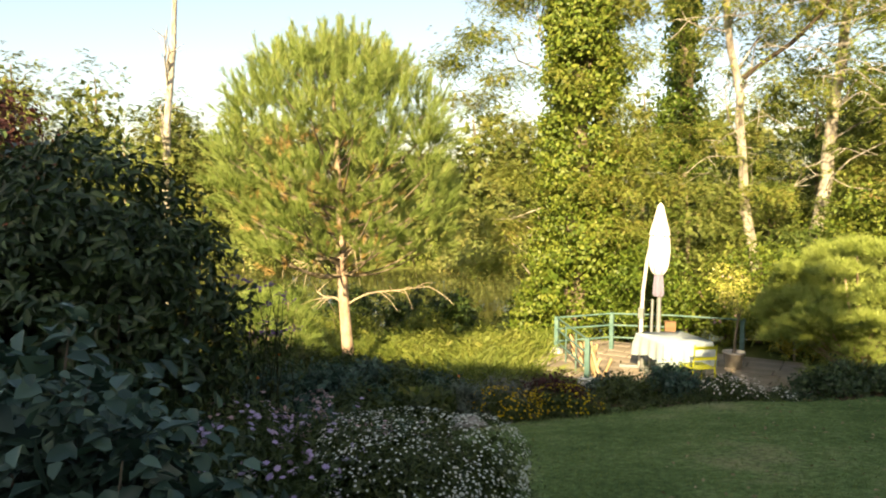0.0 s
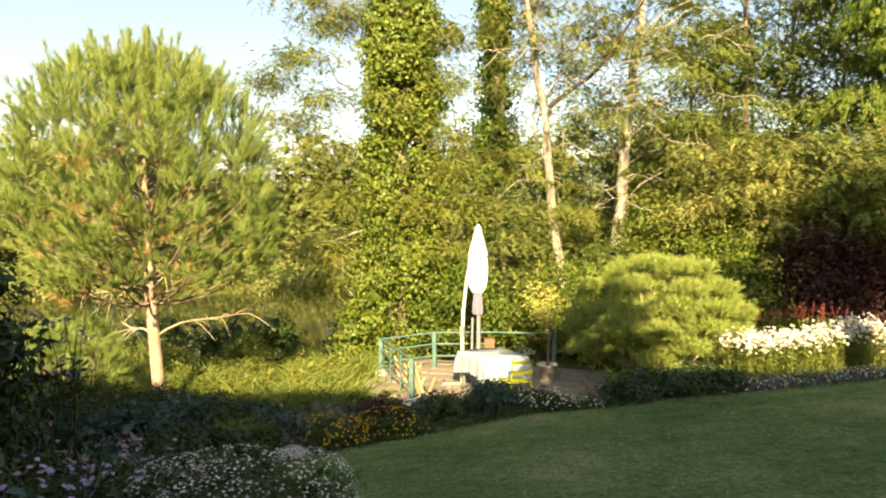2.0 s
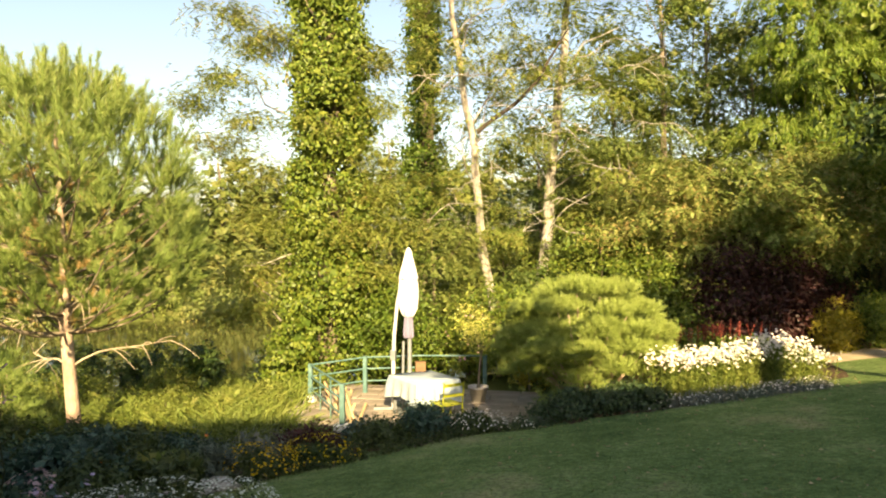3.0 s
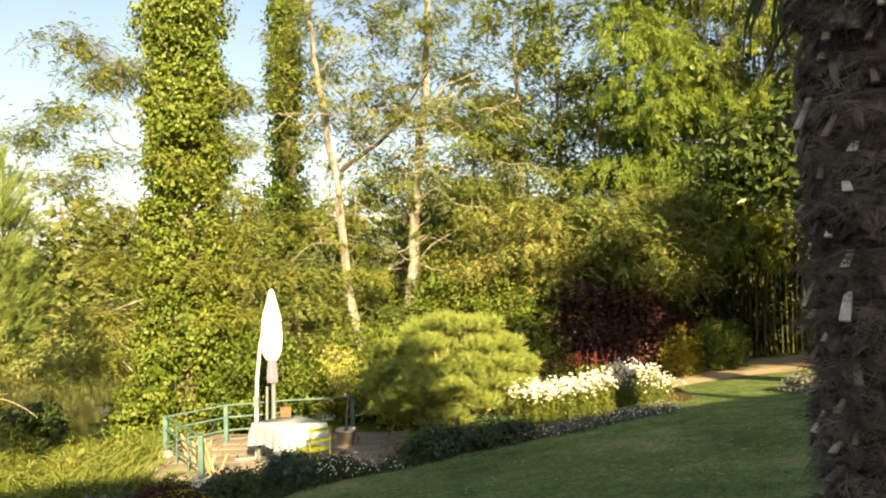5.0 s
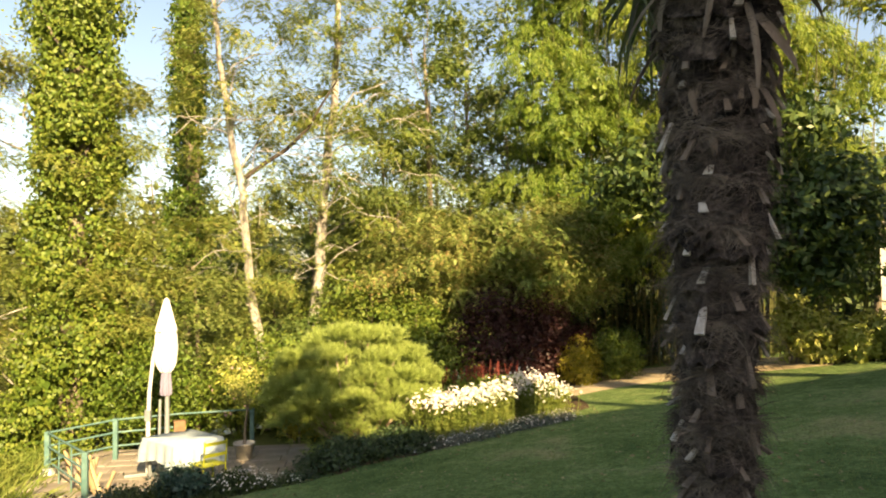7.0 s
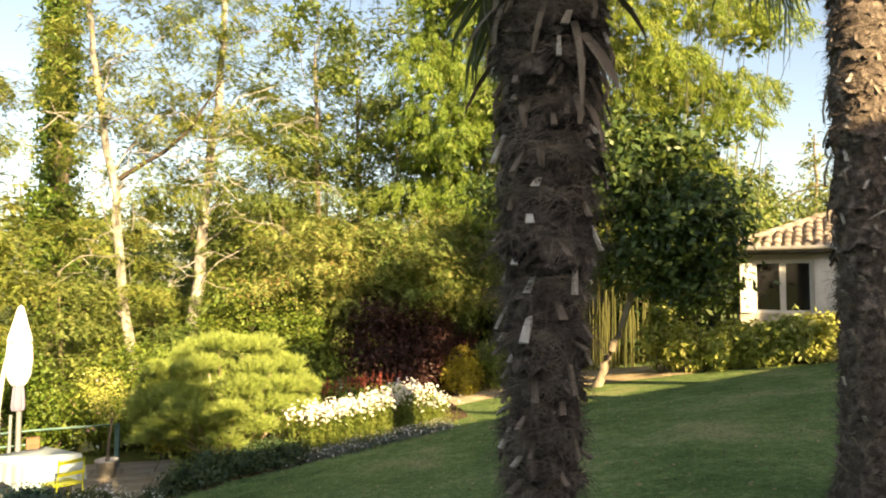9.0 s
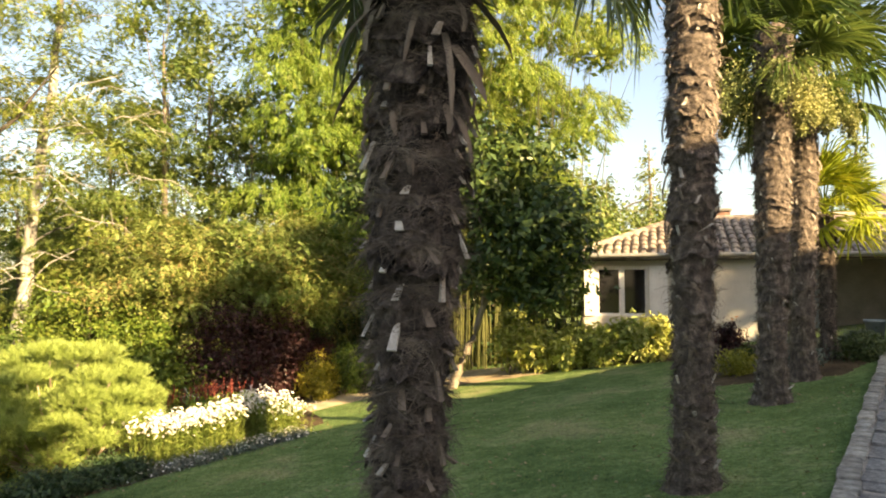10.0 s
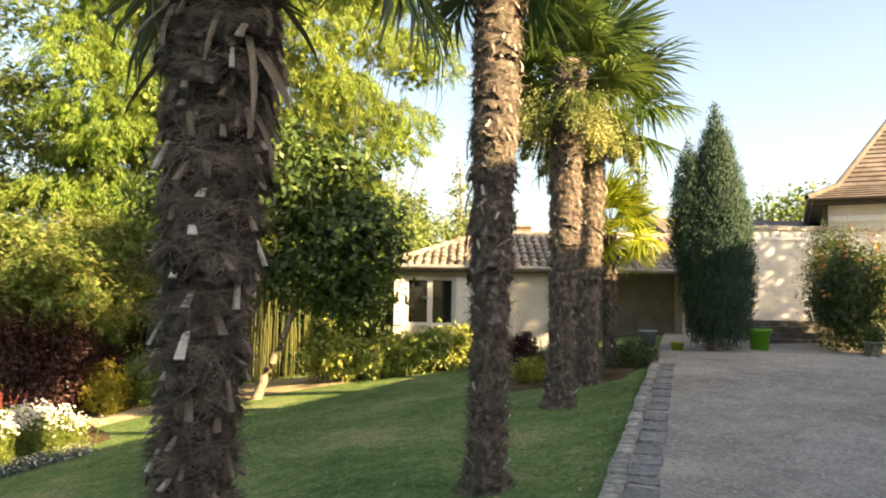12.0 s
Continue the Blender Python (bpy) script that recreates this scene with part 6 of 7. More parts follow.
def strip(name, front, back, mat, label, lift=0.035, nu=40, nv=8):
    """A sheet of soil between two edges, lying on the ground."""
    f, b = np.asarray(front, float), np.asarray(back, float)
    t = np.linspace(0, 1, nu)
    tf, tb = np.linspace(0, 1, len(f)), np.linspace(0, 1, len(b))
    F = np.stack([np.interp(t, tf, f[:, k]) for k in range(2)], 1)
    B = np.stack([np.interp(t, tb, b[:, k]) for k in range(2)], 1)
    w = np.linspace(0, 1, nv)[None, :, None]
    P = F[:, None] * (1 - w) + B[:, None] * w
    wig = np.random.default_rng(4).normal(size=(nu, 2)) * 0.05
    P[:, 0] += wig
    z = ground_z(P[..., 0], P[..., 1]) + lift * np.minimum(1, 4 * np.minimum(w[..., 0], 1.2 - w[..., 0])) + 0.008
    z[:, 0] -= 0.03
    z[:, -1] -= 0.03
    v = np.concatenate([P, z[..., None]], -1).reshape(-1, 3)
    i, j = np.meshgrid(np.arange(nu - 1), np.arange(nv - 1), indexing="ij")
    q = np.stack([i * nv + j, (i + 1) * nv + j, (i + 1) * nv + j + 1, i * nv + j + 1], -1).reshape(-1, 4)
    solo(name, raw(name, v, q, mat, True), (0, 0, 0), label, "flower bed", kind="structure")


strip("flower_bed", [(-2.1, 1.6), (-2.3, 3.6), (-3.3, 5.6), (-4.7, 7.3), (-6.0, 8.6)], [(-7, -0.5), (-8, 3), (-8.5, 6), (-9, 8.5), (-9.6, 11)], M_soil, "dark soil of the deep flower border")
strip("flower_bed", [(-5.3, 8.0), (-3.6, 9.4), (-1.8, 10.3), (0.3, 10.55), (1.2, 10.9), (2.3, 11.6), (3.2, 12.1), (3.9, 12.9)], [(-6.6, 10.5), (-4.9, 11.6), (-1.8, 11.5), (-0.9, 14.2), (0.9, 17.5), (4.4, 17.6)], M_soil, "dark soil of the border before the terrace")
strip("leaf_litter", [(4.0, 15.0), (5.6, 15.6), (7.8, 15.0), (9.6, 14.3)], [(4.4, 18.6), (7, 19.4), (9.6, 18.4), (11.2, 16.6)], M_litter, "dry fallen leaves under the bamboo")
strip("leaf_litter", [(-1.7, 11.75), (-0.5, 11.6), (0.7, 12.0)], [(-1.8, 13.2), (-0.5, 13.4), (0.9, 13.2)], M_litter, "dry needles under the mounded pine", lift=0.06)
strip("flower_bed", [(9.6, 14.6), (11.4, 13.0), (12.4, 11.2), (12.0, 8.6)], [(11.6, 16.2), (12.9, 14.8), (14.6, 13.0), (15.0, 10.2)], M_soil, "narrow bed along the cabin's front")
strip("flower_bed", [(9.2, 8.6), (10.6, 7.2), (11.9, 7.8)], [(10.2, 10.8), (12.5, 10.5), (14.4, 9.6)], M_soil, "bare soil round the palms by the drive")


# ---- border plants ----
def petal_mat(name, c, c2):
    return leaf_mat(name, [c, c2], 0.6, 0.25, 0.2, 3)


F_white = petal_mat("white_petals", (0.66, 0.66, 0.62), (0.82, 0.82, 0.80))
F_yellow = petal_mat("yellow_petals", (0.50, 0.36, 0.012), (0.66, 0.50, 0.02))
F_lilac = petal_mat("lilac_petals", (0.36, 0.29, 0.50), (0.52, 0.45, 0.66))
F_pink = petal_mat("pink_petals", (0.45, 0.28, 0.34), (0.62, 0.46, 0.50))
F_purple = petal_mat("purple_petals", (0.17, 0.09, 0.32), (0.30, 0.18, 0.46))
F_red = petal_mat("red_spikes", (0.15, 0.035, 0.03), (0.26, 0.07, 0.055))
F_orange = petal_mat("orange_petals", (0.62, 0.16, 0.03), (0.75, 0.28, 0.08))
F_seed = petal_mat("seed_clusters", (0.24, 0.28, 0.09), (0.42, 0.43, 0.20))


def heads(rng, pos, normal, size, petals=6):
    """Small round flowers: petals round a centre."""
    n = len(pos)
    nr = unit(normal)
    u = unit(np.cross(nr, rng.normal(size=(n, 3))))
    w = np.cross(nr, u)
    P, A, N = [], [], []
    for k in range(petals):
        a = 2 * math.pi * k / petals
        d = u * math.cos(a) + w * math.sin(a)
        P.append(pos)
        A.append(d + nr * 0.15)
        N.append(nr)
    L = np.tile(np.broadcast_to(size, (n,)) * rng.uniform(0.75, 1.2, n), petals)
    return leaves(np.concatenate(P), np.concatenate(A), np.concatenate(N), L, L * 0.75, 0.05)


def plant(name, x, y, rx, ry, h, leaf, mat, label, seed, n=90, per=22, ratio=0.4, flowers=0, fmat=None, fsize=0.02, petals=6, up=0.5, droop=0.0, group="border plants", category="plant", lobes=4, fup=0.5, spread=0.07, cluster=1, shape=None):
    rng = np.random.default_rng(seed)
    bl = [(0, 0, h * 0.42, rx * 0.85, ry * 0.85, h * 0.5)] + [(rng.uniform(-0.5, 0.5) * rx, rng.uniform(-0.5, 0.5) * ry, h * rng.uniform(0.35, 0.62), rx * rng.uniform(0.35, 0.55), ry * rng.uniform(0.35, 0.55), h * rng.uniform(0.28, 0.38)) for k in range(lobes)]
    th = shrub(name, (x, y), bl, n, per, spread, leaf, mat, label, seed, ratio, 0.55, up, droop, category, group, 0.8, 4, core=n * 2, core_size=min(0.3, leaf * 2.2), shape=shape)
    if flowers:
        c, o = in_blobs(rng, bl, flowers * 3, 0.97)
        keep = (o[:, 2] > -0.1) & (c[:, 2] > h * 0.25)
        c, o = c[keep][:flowers], o[keep][:flowers]
        # only those on the outside of all lobes
        out = np.ones(len(c), bool)
        for b in bl:
            out &= (((c - np.array(b[:3])) / np.array(b[3:])) ** 2).sum(1) > 0.82
        c, o = c[out], o[out]
        pos = c + o * 0.05 + np.array([0, 0, 0.03])
        if cluster > 1:
            pos = np.repeat(pos, cluster, 0) + rng.normal(size=(len(pos) * cluster, 3)) * fsize * 1.3
            o = np.repeat(o, cluster, 0)
        part("bloom", raw("bloom", *heads(rng, pos, o * 0.6 + np.array([0, 0, fup]) + rng.normal(size=pos.shape) * 0.3, fsize, petals), fmat), th, kind="stuff")
    return th


plant("white_aster", -3.08, 3.72, 0.92, 0.85, 0.92, 0.05, L_herb, "round mound of tiny white asters in shade", 401, 420, 36, 0.22, 6000, F_white, 0.0115, 5, up=0.3, spread=0.08, lobes=10)
plant("lavender", -5.3, 8.35, 0.42, 0.4, 0.6, 0.08, L_grey, "soft grey-green lavender cushion beside the lawn", 402, 120, 26, 0.15, up=0.9)
plant("yellow_coreopsis", -4.75, 8.55, 0.6, 0.4, 0.45, 0.05, L_herb, "low mound of yellow coreopsis flowers", 403, 120, 24, 0.2, 420, F_yellow, 0.02)
plant("yellow_coreopsis", -4.05, 9.0, 0.6, 0.4, 0.42, 0.05, L_herb, "low mound of yellow coreopsis flowers", 404, 120, 24, 0.2, 380, F_yellow, 0.02)
plant("dark_shrub", -4.5, 9.7, 0.6, 0.45, 0.62, 0.06, L_maple, "low dark bronze-leaved shrub", 405, 110, 22, 0.4)
plant("grey_santolina", -5.1, 9.5, 0.5, 0.45, 0.6, 0.05, L_grey, "grey santolina cushion beside the terrace", 406, 110, 24, 0.2)
plant("creeping_juniper", -6.3, 9.2, 0.95, 0.7, 0.55, 0.07, L_laurel, "dark spreading evergreen cushion", 407, 220, 26, 0.3)
plant("brown_sedge", -5.7, 7.6, 0.45, 0.4, 0.5, 0.14, L_autumn, "low brownish sedge tuft", 408, 90, 24, 0.08, up=0.2)
for k, (x, y, rx, h) in enumerate(((-3.5, 9.95, 0.5, 0.42), (-2.85, 10.2, 0.55, 0.45), (-2.3, 10.75, 0.5, 0.5), (-3.9, 10.6, 0.45, 0.42), (-2.9, 11.0, 0.5, 0.55), (-3.3, 11.4, 0.5, 0.6))):
    plant("blue_green_catmint", x, y, rx, rx * 0.8, h * 1.15, 0.06, L_hydra if k % 2 else L_herb, "low blue-green leafy edging plant", 410 + k, 90, 22, 0.5)
plant("white_alyssum", -2.05, 10.2, 0.45, 0.32, 0.28, 0.04, L_herb, "cushion of tiny white flowers at the lawn's edge", 420, 80, 22, 0.3, 300, F_white, 0.017)
plant("white_alyssum", -1.6, 10.5, 0.35, 0.3, 0.24, 0.04, L_herb, "cushion of tiny white flowers at the lawn's edge", 421, 70, 22, 0.3, 200, F_white, 0.017)
plant("box_ball", -1.35, 11.15, 0.32, 0.3, 0.45, 0.04, L_laurel, "small dark clipped evergreen ball", 422, 110, 24, 0.5)
for k, (x, y) in enumerate(((-0.9, 11.2), (-0.35, 11.15), (0.15, 11.3), (0.4, 11.8), (-0.6, 11.7), (0.1, 12.0), (-1.1, 11.7), (-0.7, 10.75), (-0.1, 10.85), (0.35, 11.0), (-1.2, 10.8))):
    plant("low_ivy", x, y, 0.42, 0.35, 0.34, 0.06, L_laurel, "low dark ground cover under the pine", 430 + k, 80, 20, 0.5)
# the low edge of green along the lawn
for k in range(13):
    t = k / 12
    x, y = np.interp(t, [0, 0.4, 0.75, 1], [-5.0, -3.3, -1.9, -0.9]), np.interp(t, [0, 0.4, 0.75, 1], [8.1, 9.4, 10.3, 10.95])
    plant("low_thyme", float(x), float(y), 0.3, 0.22, 0.16, 0.035, L_herb, "thyme edging along the lawn", 440 + k, 40, 18, 0.4, lobes=2)


def daisies(x, y, seed, h=0.85):
    """Tall upright stems with white flower heads on top."""
    rng = np.random.default_rng(seed)
    th = thing("white_daisy_clump", (x, y, gz(x, y) - 0.03), "tall clump of white daisies in full sun", "plant", "white daisies")
    n = 120
    p = np.stack([rng.normal(size=n) * 0.17, rng.normal(size=n) * 0.15, 0 * np.zeros(n)], 1)
    H = h * rng.uniform(0.8, 1.04, n)
    d = np.stack([p[:, 0] * 0.3, p[:, 1] * 0.3, np.ones(n)], 1)
    tip = p + unit(d) * H[:, None]
    st = blades(p, d, H, 0.012, rng.normal(size=(n, 3)))
    part("stem_tuft", raw("stem_tuft", *st, L_bankgrass), th, kind="stuff")
    m = n * 9
    q = rng.integers(0, n, m)
    t = rng.uniform(0.1, 0.92, m)[:, None]
    lp = p[q] * (1 - t) + tip[q] * t
    part("foliage", raw("foliage", *leaves(lp, rng.normal(size=(m, 3)) + np.array([0, 0, 0.8]), rng.normal(size=(m, 3)), 0.1, 0.018), L_bankgrass), th, kind="stuff")
    hp = np.repeat(tip, 2, 0) + rng.normal(size=(n * 2, 3)) * np.array([0.03, 0.03, 0.05])
    part("bloom", raw("bloom", *heads(rng, hp, np.array([0, -0.4, 0.7]) + rng.normal(size=hp.shape) * 0.45, 0.027, 7), F_white), th, kind="stuff")


for k in range(9):
    x = 0.85 + 0.27 * k
    daisies(x, 11.76 + 0.34 * (x - 0.7) + 0.12 * (k % 2), 460 + k, (0.74, 0.7, 0.74, 0.7, 0.76, 0.74, 0.86, 0.78, 0.55)[k])
for k in range(10):
    x = 0.45 + k * 0.3
    plant("white_edging", x, 10.95 + 0.42 * (x - 0.45), 0.26, 0.3, 0.15, 0.035, L_grey, "low grey-green edging dotted with white flowers", 480 + k, 60, 18, 0.3, 110, F_white, 0.015)



def spikes(x, y, seed):
    rng = np.random.default_rng(seed)
    th = plant("red_persicaria", x, y, 0.5, 0.45, 0.62, 0.13, L_ivy, "bistort clump with thin red flower spikes", seed, 90, 20, 0.5)
    n = 11
    p = np.stack([rng.uniform(-0.45, 0.45, n), rng.uniform(-0.4, 0.4, n), np.full(n, 0.5)], 1)
    ax = np.array([0, 0, 1.0]) + rng.normal(size=(n, 3)) * 0.18
    part("flower_spike", raw("flower_spike", *needle_tufts(rng, p + unit(ax) * 0.12, ax, 50, 0.32, 0.03, 0.02), F_red), th, kind="stuff")


for k, (x, y) in enumerate(((1.0, 15.5), (1.6, 15.6), (2.2, 15.7), (2.75, 15.9), (1.9, 16.2), (1.2, 16.1))):
    spikes(x, y, 500 + k)
plant("golden_shrub", 4.85, 17.0, 0.6, 0.55, 1.35, 0.07, L_yellow, "golden-leaved shrub in evening sun", 510, 200, 26, 0.5, category="shrub")
plant("green_hedge", 5.85, 17.2, 0.75, 0.5, 1.5, 0.06, L_ivy, "clipped green hedge block before the bamboo", 511, 320, 26, 0.5, category="hedge", lobes=7)
plant("grey_cushion", 5.6, 12.5, 0.35, 0.3, 0.26, 0.08, L_grey, "small grey-leaved cushion in the lawn", 512, 60, 20, 0.4)
for k, (x, y, h) in enumerate(((9.75, 14.9, 1.35), (10.35, 14.4, 1.1), (10.9, 13.95, 1.15), (11.4, 13.5, 1.2), (11.85, 13.05, 1.2), (9.5, 15.6, 1.8))):
    plant("spotted_laurel", x, y, 0.55, 0.5, h, 0.14, L_spot, "sunlit spotted laurel hedge below the cabin window", 520 + k, 100, 16, 0.42, category="hedge", group="cabin hedge", up=0.2, droop=0.5, spread=0.1, shape=round_leaves)
plant("red_barberry", 11.75, 10.8, 0.55, 0.5, 0.95, 0.06, L_maple, "dark red-leaved shrub by the cabin", 530, 130, 22, 0.5, 12, F_orange, 0.05, 6, category="shrub")
plant("golden_euonymus", 10.2, 9.0, 0.4, 0.36, 0.5, 0.05, L_yellow, "small round yellow-green shrub under the palms", 531, 110, 22, 0.5, category="shrub")
for k, (x, y, r, h, m) in enumerate(((11.3, 8.6, 0.5, 0.55, L_grey), (12.1, 8.1, 0.55, 0.55, L_herb), (12.9, 8.6, 0.45, 0.5, L_herb), (10.9, 9.4, 0.45, 0.55, L_herb), (13.6, 9.2, 0.4, 0.45, L_grey), (11.6, 9.3, 0.5, 0.7, L_grey))):
    plant("low_shrub", x, y, r, r * 0.85, h, 0.06, m, "low green shrub in the bed beside the drive", 540 + k, 100, 22, 0.4, category="shrub")

# hydrangea, asters, sedums of the near border
for k, (x, y, r, h) in enumerate(((-3.5, 1.4, 0.42, 1.95), (-3.22, 1.5, 0.36, 1.7), (-2.95, 1.68, 0.32, 1.25), (-3.1, 2.0, 0.36, 1.0), (-3.6, 1.9, 0.42, 1.7), (-4.15, 1.5, 0.45, 1.9), (-2.75, 2.0, 0.26, 0.75))):
    plant("hydrangea", x, y, r, r, h, 0.095, L_hydra, "broad-leaved hydrangea in deep shade", 560 + k, 74, 8, 0.72, 3 if k in (0, 3, 5) else 0, F_white, 0.02, 5, up=1.0, category="shrub", group="hydrangeas", spread=0.1, cluster=5, shape=round_leaves)
for k, (x, y, h, fm) in enumerate(((-3.9, 2.9, 0.95, F_lilac), (-4.3, 3.3, 0.95, F_lilac), (-3.75, 3.45, 0.8, F_lilac), (-4.45, 2.7, 1.0, F_pink), (-3.45, 2.9, 0.75, F_lilac), (-4.7, 3.7, 0.9, F_pink), (-4.1, 4.0, 0.75, F_lilac), (-3.7, 4.4, 0.55, F_pink))):
    plant("lilac_aster", x, y, 0.42, 0.4, h * 1.12, 0.08, L_herb, "leggy aster clump with pale lilac flowers", 570 + k, 110, 20, 0.2, 42, fm, 0.026, 7, up=0.3, spread=0.1, cluster=3)
for k, (x, y, h) in enumerate(((-5.15, 4.75, 0.85), (-4.25, 4.45, 0.62), (-4.0, 4.85, 0.55), (-5.4, 5.3, 0.7))):
    plant("pink_sedum", x, y, 0.32, 0.3, h, 0.08, L_hydra, "sedum with flat dusty pink flower heads", 580 + k, 60, 18, 0.5, 30, F_pink, 0.022, 6, cluster=9)


def grassy(name, x, y, r, h, n, mat, label, seed, w=0.014, group="grass tufts", bend=0.4):
    rng = np.random.default_rng(seed)
    th = thing(name, (x, y, gz(x, y) - 0.02), label, "grass", group)
    p = rng.normal(size=(n, 3)) * np.array([r * 0.45, r * 0.45, 0])
    d = np.array([0, 0, 1.0]) + rng.normal(size=(n, 3)) * np.array([bend, bend, 0]) + p * 0.8
    L = h * rng.uniform(0.5, 1.1, n)
    d = unit(d)
    mid = p + d * L[:, None] * 0.6
    s = unit(np.cross(d, rng.normal(size=(n, 3)))) * w / 2
    end = mid + unit(d + unit(d * np.array([1, 1, 0])) * 0.9 - np.array([0, 0, 0.35])) * L[:, None] * 0.45
    v = np.stack([p - s, p + s, mid + s, mid - s, end + s * 0.1, end - s * 0.1], 1).reshape(-1, 3)
    b = np.arange(n)[:, None] * 6
    part("leaf_tuft", raw("leaf_tuft", v, np.concatenate([b + np.array([[0, 1, 2, 3]]), b + np.array([[3, 2, 4, 5]])]), mat), th, kind="stuff")
    return th


grassy("iris_clump", -4.85, 5.2, 0.55, 0.6, 160, L_herb, "fan of green sword-shaped iris leaves", 590, 0.028)
grassy("iris_clump", -4.5, 5.8, 0.45, 0.5, 120, L_herb, "fan of green sword-shaped iris leaves", 591, 0.026)
for k, (x, y, r, h) in enumerate(((-6.1, 6.8, 0.6, 1.0), (-6.9, 7.6, 0.6, 1.05), (-5.6, 6.3, 0.5, 0.7), (-7.4, 8.6, 0.7, 0.9), (-6.5, 8.3, 0.55, 0.7), (-7.9, 7.2, 0.7, 1.2), (-6.9, 6.2, 0.6, 1.1), (-8.0, 9.3, 0.6, 0.85), (-5.6, 7.0, 0.4, 0.5), (-6.2, 8.9, 0.6, 0.7), (-7.3, 9.6, 0.6, 0.75), (-5.7, 8.0, 0.5, 0.6), (-6.6, 7.2, 0.6, 1.0), (-5.3, 7.2, 0.45, 0.55), (-8.6, 8.6, 0.6, 1.0))):
    plant("border_perennial", x, y, r, r * 0.85, h, 0.1, L_herb if k % 3 else L_hydra, "leafy green border perennial past flowering", 600 + k, 130, 20, 0.3, 5 if k % 3 == 0 else 0, F_orange, 0.03)


def verbena(x, y, seed):
    rng = np.random.default_rng(seed)
    th = thing("tall_verbena", (x, y, gz(x, y) - 0.02), "tall thin verbena stems with small purple heads", "plant", "border plants")
    tips = []
    for k in range(5):
        e = np.array([rng.normal() * 0.2, rng.normal() * 0.2, rng.uniform(1.35, 2.0)])
        t = np.linspace(0, 1, 6)[:, None]
        line = e * t + rng.normal(size=(6, 3)) * 0.02
        part("stem", raw("stem", *tube(line, np.linspace(0.009, 0.004, 6), 5), M_stem, True), th)
        tips.append(e)
        c = line[2:5] + 0
        m = 16
        q = rng.integers(0, 3, m)
        part("foliage", raw("foliage", *leaves(c[q] + rng.normal(size=(m, 3)) * 0.04, rng.normal(size=(m, 3)), rng.normal(size=(m, 3)) + np.array([0, 0, 1]), 0.09, 0.035), L_herb), th, kind="stuff")
    tips = np.array(tips)
    hp = np.repeat(tips, 14, 0) + rng.normal(size=(len(tips) * 14, 3)) * np.array([0.035, 0.035, 0.015])
    part("bloom", raw("bloom", *heads(rng, hp, np.array([0, 0, 1.0]) + rng.normal(size=hp.shape) * 0.4, 0.02, 5), F_purple), th, kind="stuff")


M_stem = surface("dark_stems", [(0.03, 0.04, 0.02), (0.06, 0.07, 0.03)], 5, 0.8, 0, 0)
for k, (x, y) in enumerate(((-5.35, 4.35), (-5.6, 4.75), (-5.2, 4.6), (-5.75, 4.45))):
    verbena(x, y, 620 + k)

# long grass on the bank
rb = np.random.default_rng(640)
for k in range(70):
    x, y = rb.uniform(-11.5, -5.6), rb.uniform(10.2, 15.0)
    u = x * RIVER.x + y * RIVER.y
    if u < 12.2 or u > 18 or (x > -6.6 and y > 11.2):
        continue
    grassy("bank_grass", x, y, 0.9, rb.uniform(0.5, 1.0) * (1.0 if u < 15 else 0.55), 260, L_bankgrass, "long sunlit grass tuft on the river bank", 650 + k, 0.02, "bank grass")
for k in range(10):
    x, y = -5.9 + rb.uniform(-0.8, 0.6), 11.0 + rb.uniform(-0.9, 0.6)
    grassy("bank_grass", x, y, 0.5, 0.4, 180, L_bankgrass, "long sunlit grass tuft on the river bank", 700 + k, 0.016, "bank grass")
for k, (x, y, r, h) in enumerate(((-9.4, 13.6, 0.8, 1.3), (-8.4, 14.6, 0.7, 0.7), (-10.6, 12.4, 0.9, 1.6), (-7.2, 12.4, 0.55, 0.75), (-8.1, 11.7, 0.6, 0.8), (-6.9, 13.3, 0.5, 0.6), (-9.2, 11.9, 0.7, 1.0), (-6.6, 11.9, 0.45, 0.5))):
    plant("bank_shrub", x, y, r, r, h, 0.065, L_bankgrass, "sunlit shrub on the river bank", 720 + k, 150, 26, 0.35, category="shrub", group="bank shrubs")

for k, (x, y, r, h) in enumerate(((-9.4, 14.6, 1.0, 1.7), (-10.4, 14.6, 1.0, 2.0), (-11.8, 13.6, 1.1, 2.0), (-12.8, 12.2, 1.2, 2.2), (-10.9, 10.4, 0.7, 1.3))):
    plant("dark_bank_shrub", x, y, r, r, h, 0.12, L_magnolia, "dark leafy shrub at the water's edge", 850 + k, 130, 20, 0.35, category="shrub", group="bank shrubs", droop=0.4)

# ---- pots and small things ----
def pot(name, x, y, z, r, h, mat, label, rim=0.02):
    prof = [(0.0, 0.0), (r * 0.72, 0.0), (r * 0.95, h * 0.88), (r * 1.06, h * 0.88), (r * 1.08, h), (r * 0.93, h), (r * 0.88, h * 0.82), (0.0, h * 0.82)]
    n = 24
    v = [(math.cos(2 * math.pi * i / n) * a, math.sin(2 * math.pi * i / n) * a, b) for a, b in prof for i in range(n)]
    f = [(j * n + i, j * n + (i + 1) % n, (j + 1) * n + (i + 1) % n, (j + 1) * n + i) for j in range(len(prof) - 1) for i in range(n)]
    return solo(name, raw(name, np.array(v), np.array(f), mat, True), (x, y, z), label, "plant pot")


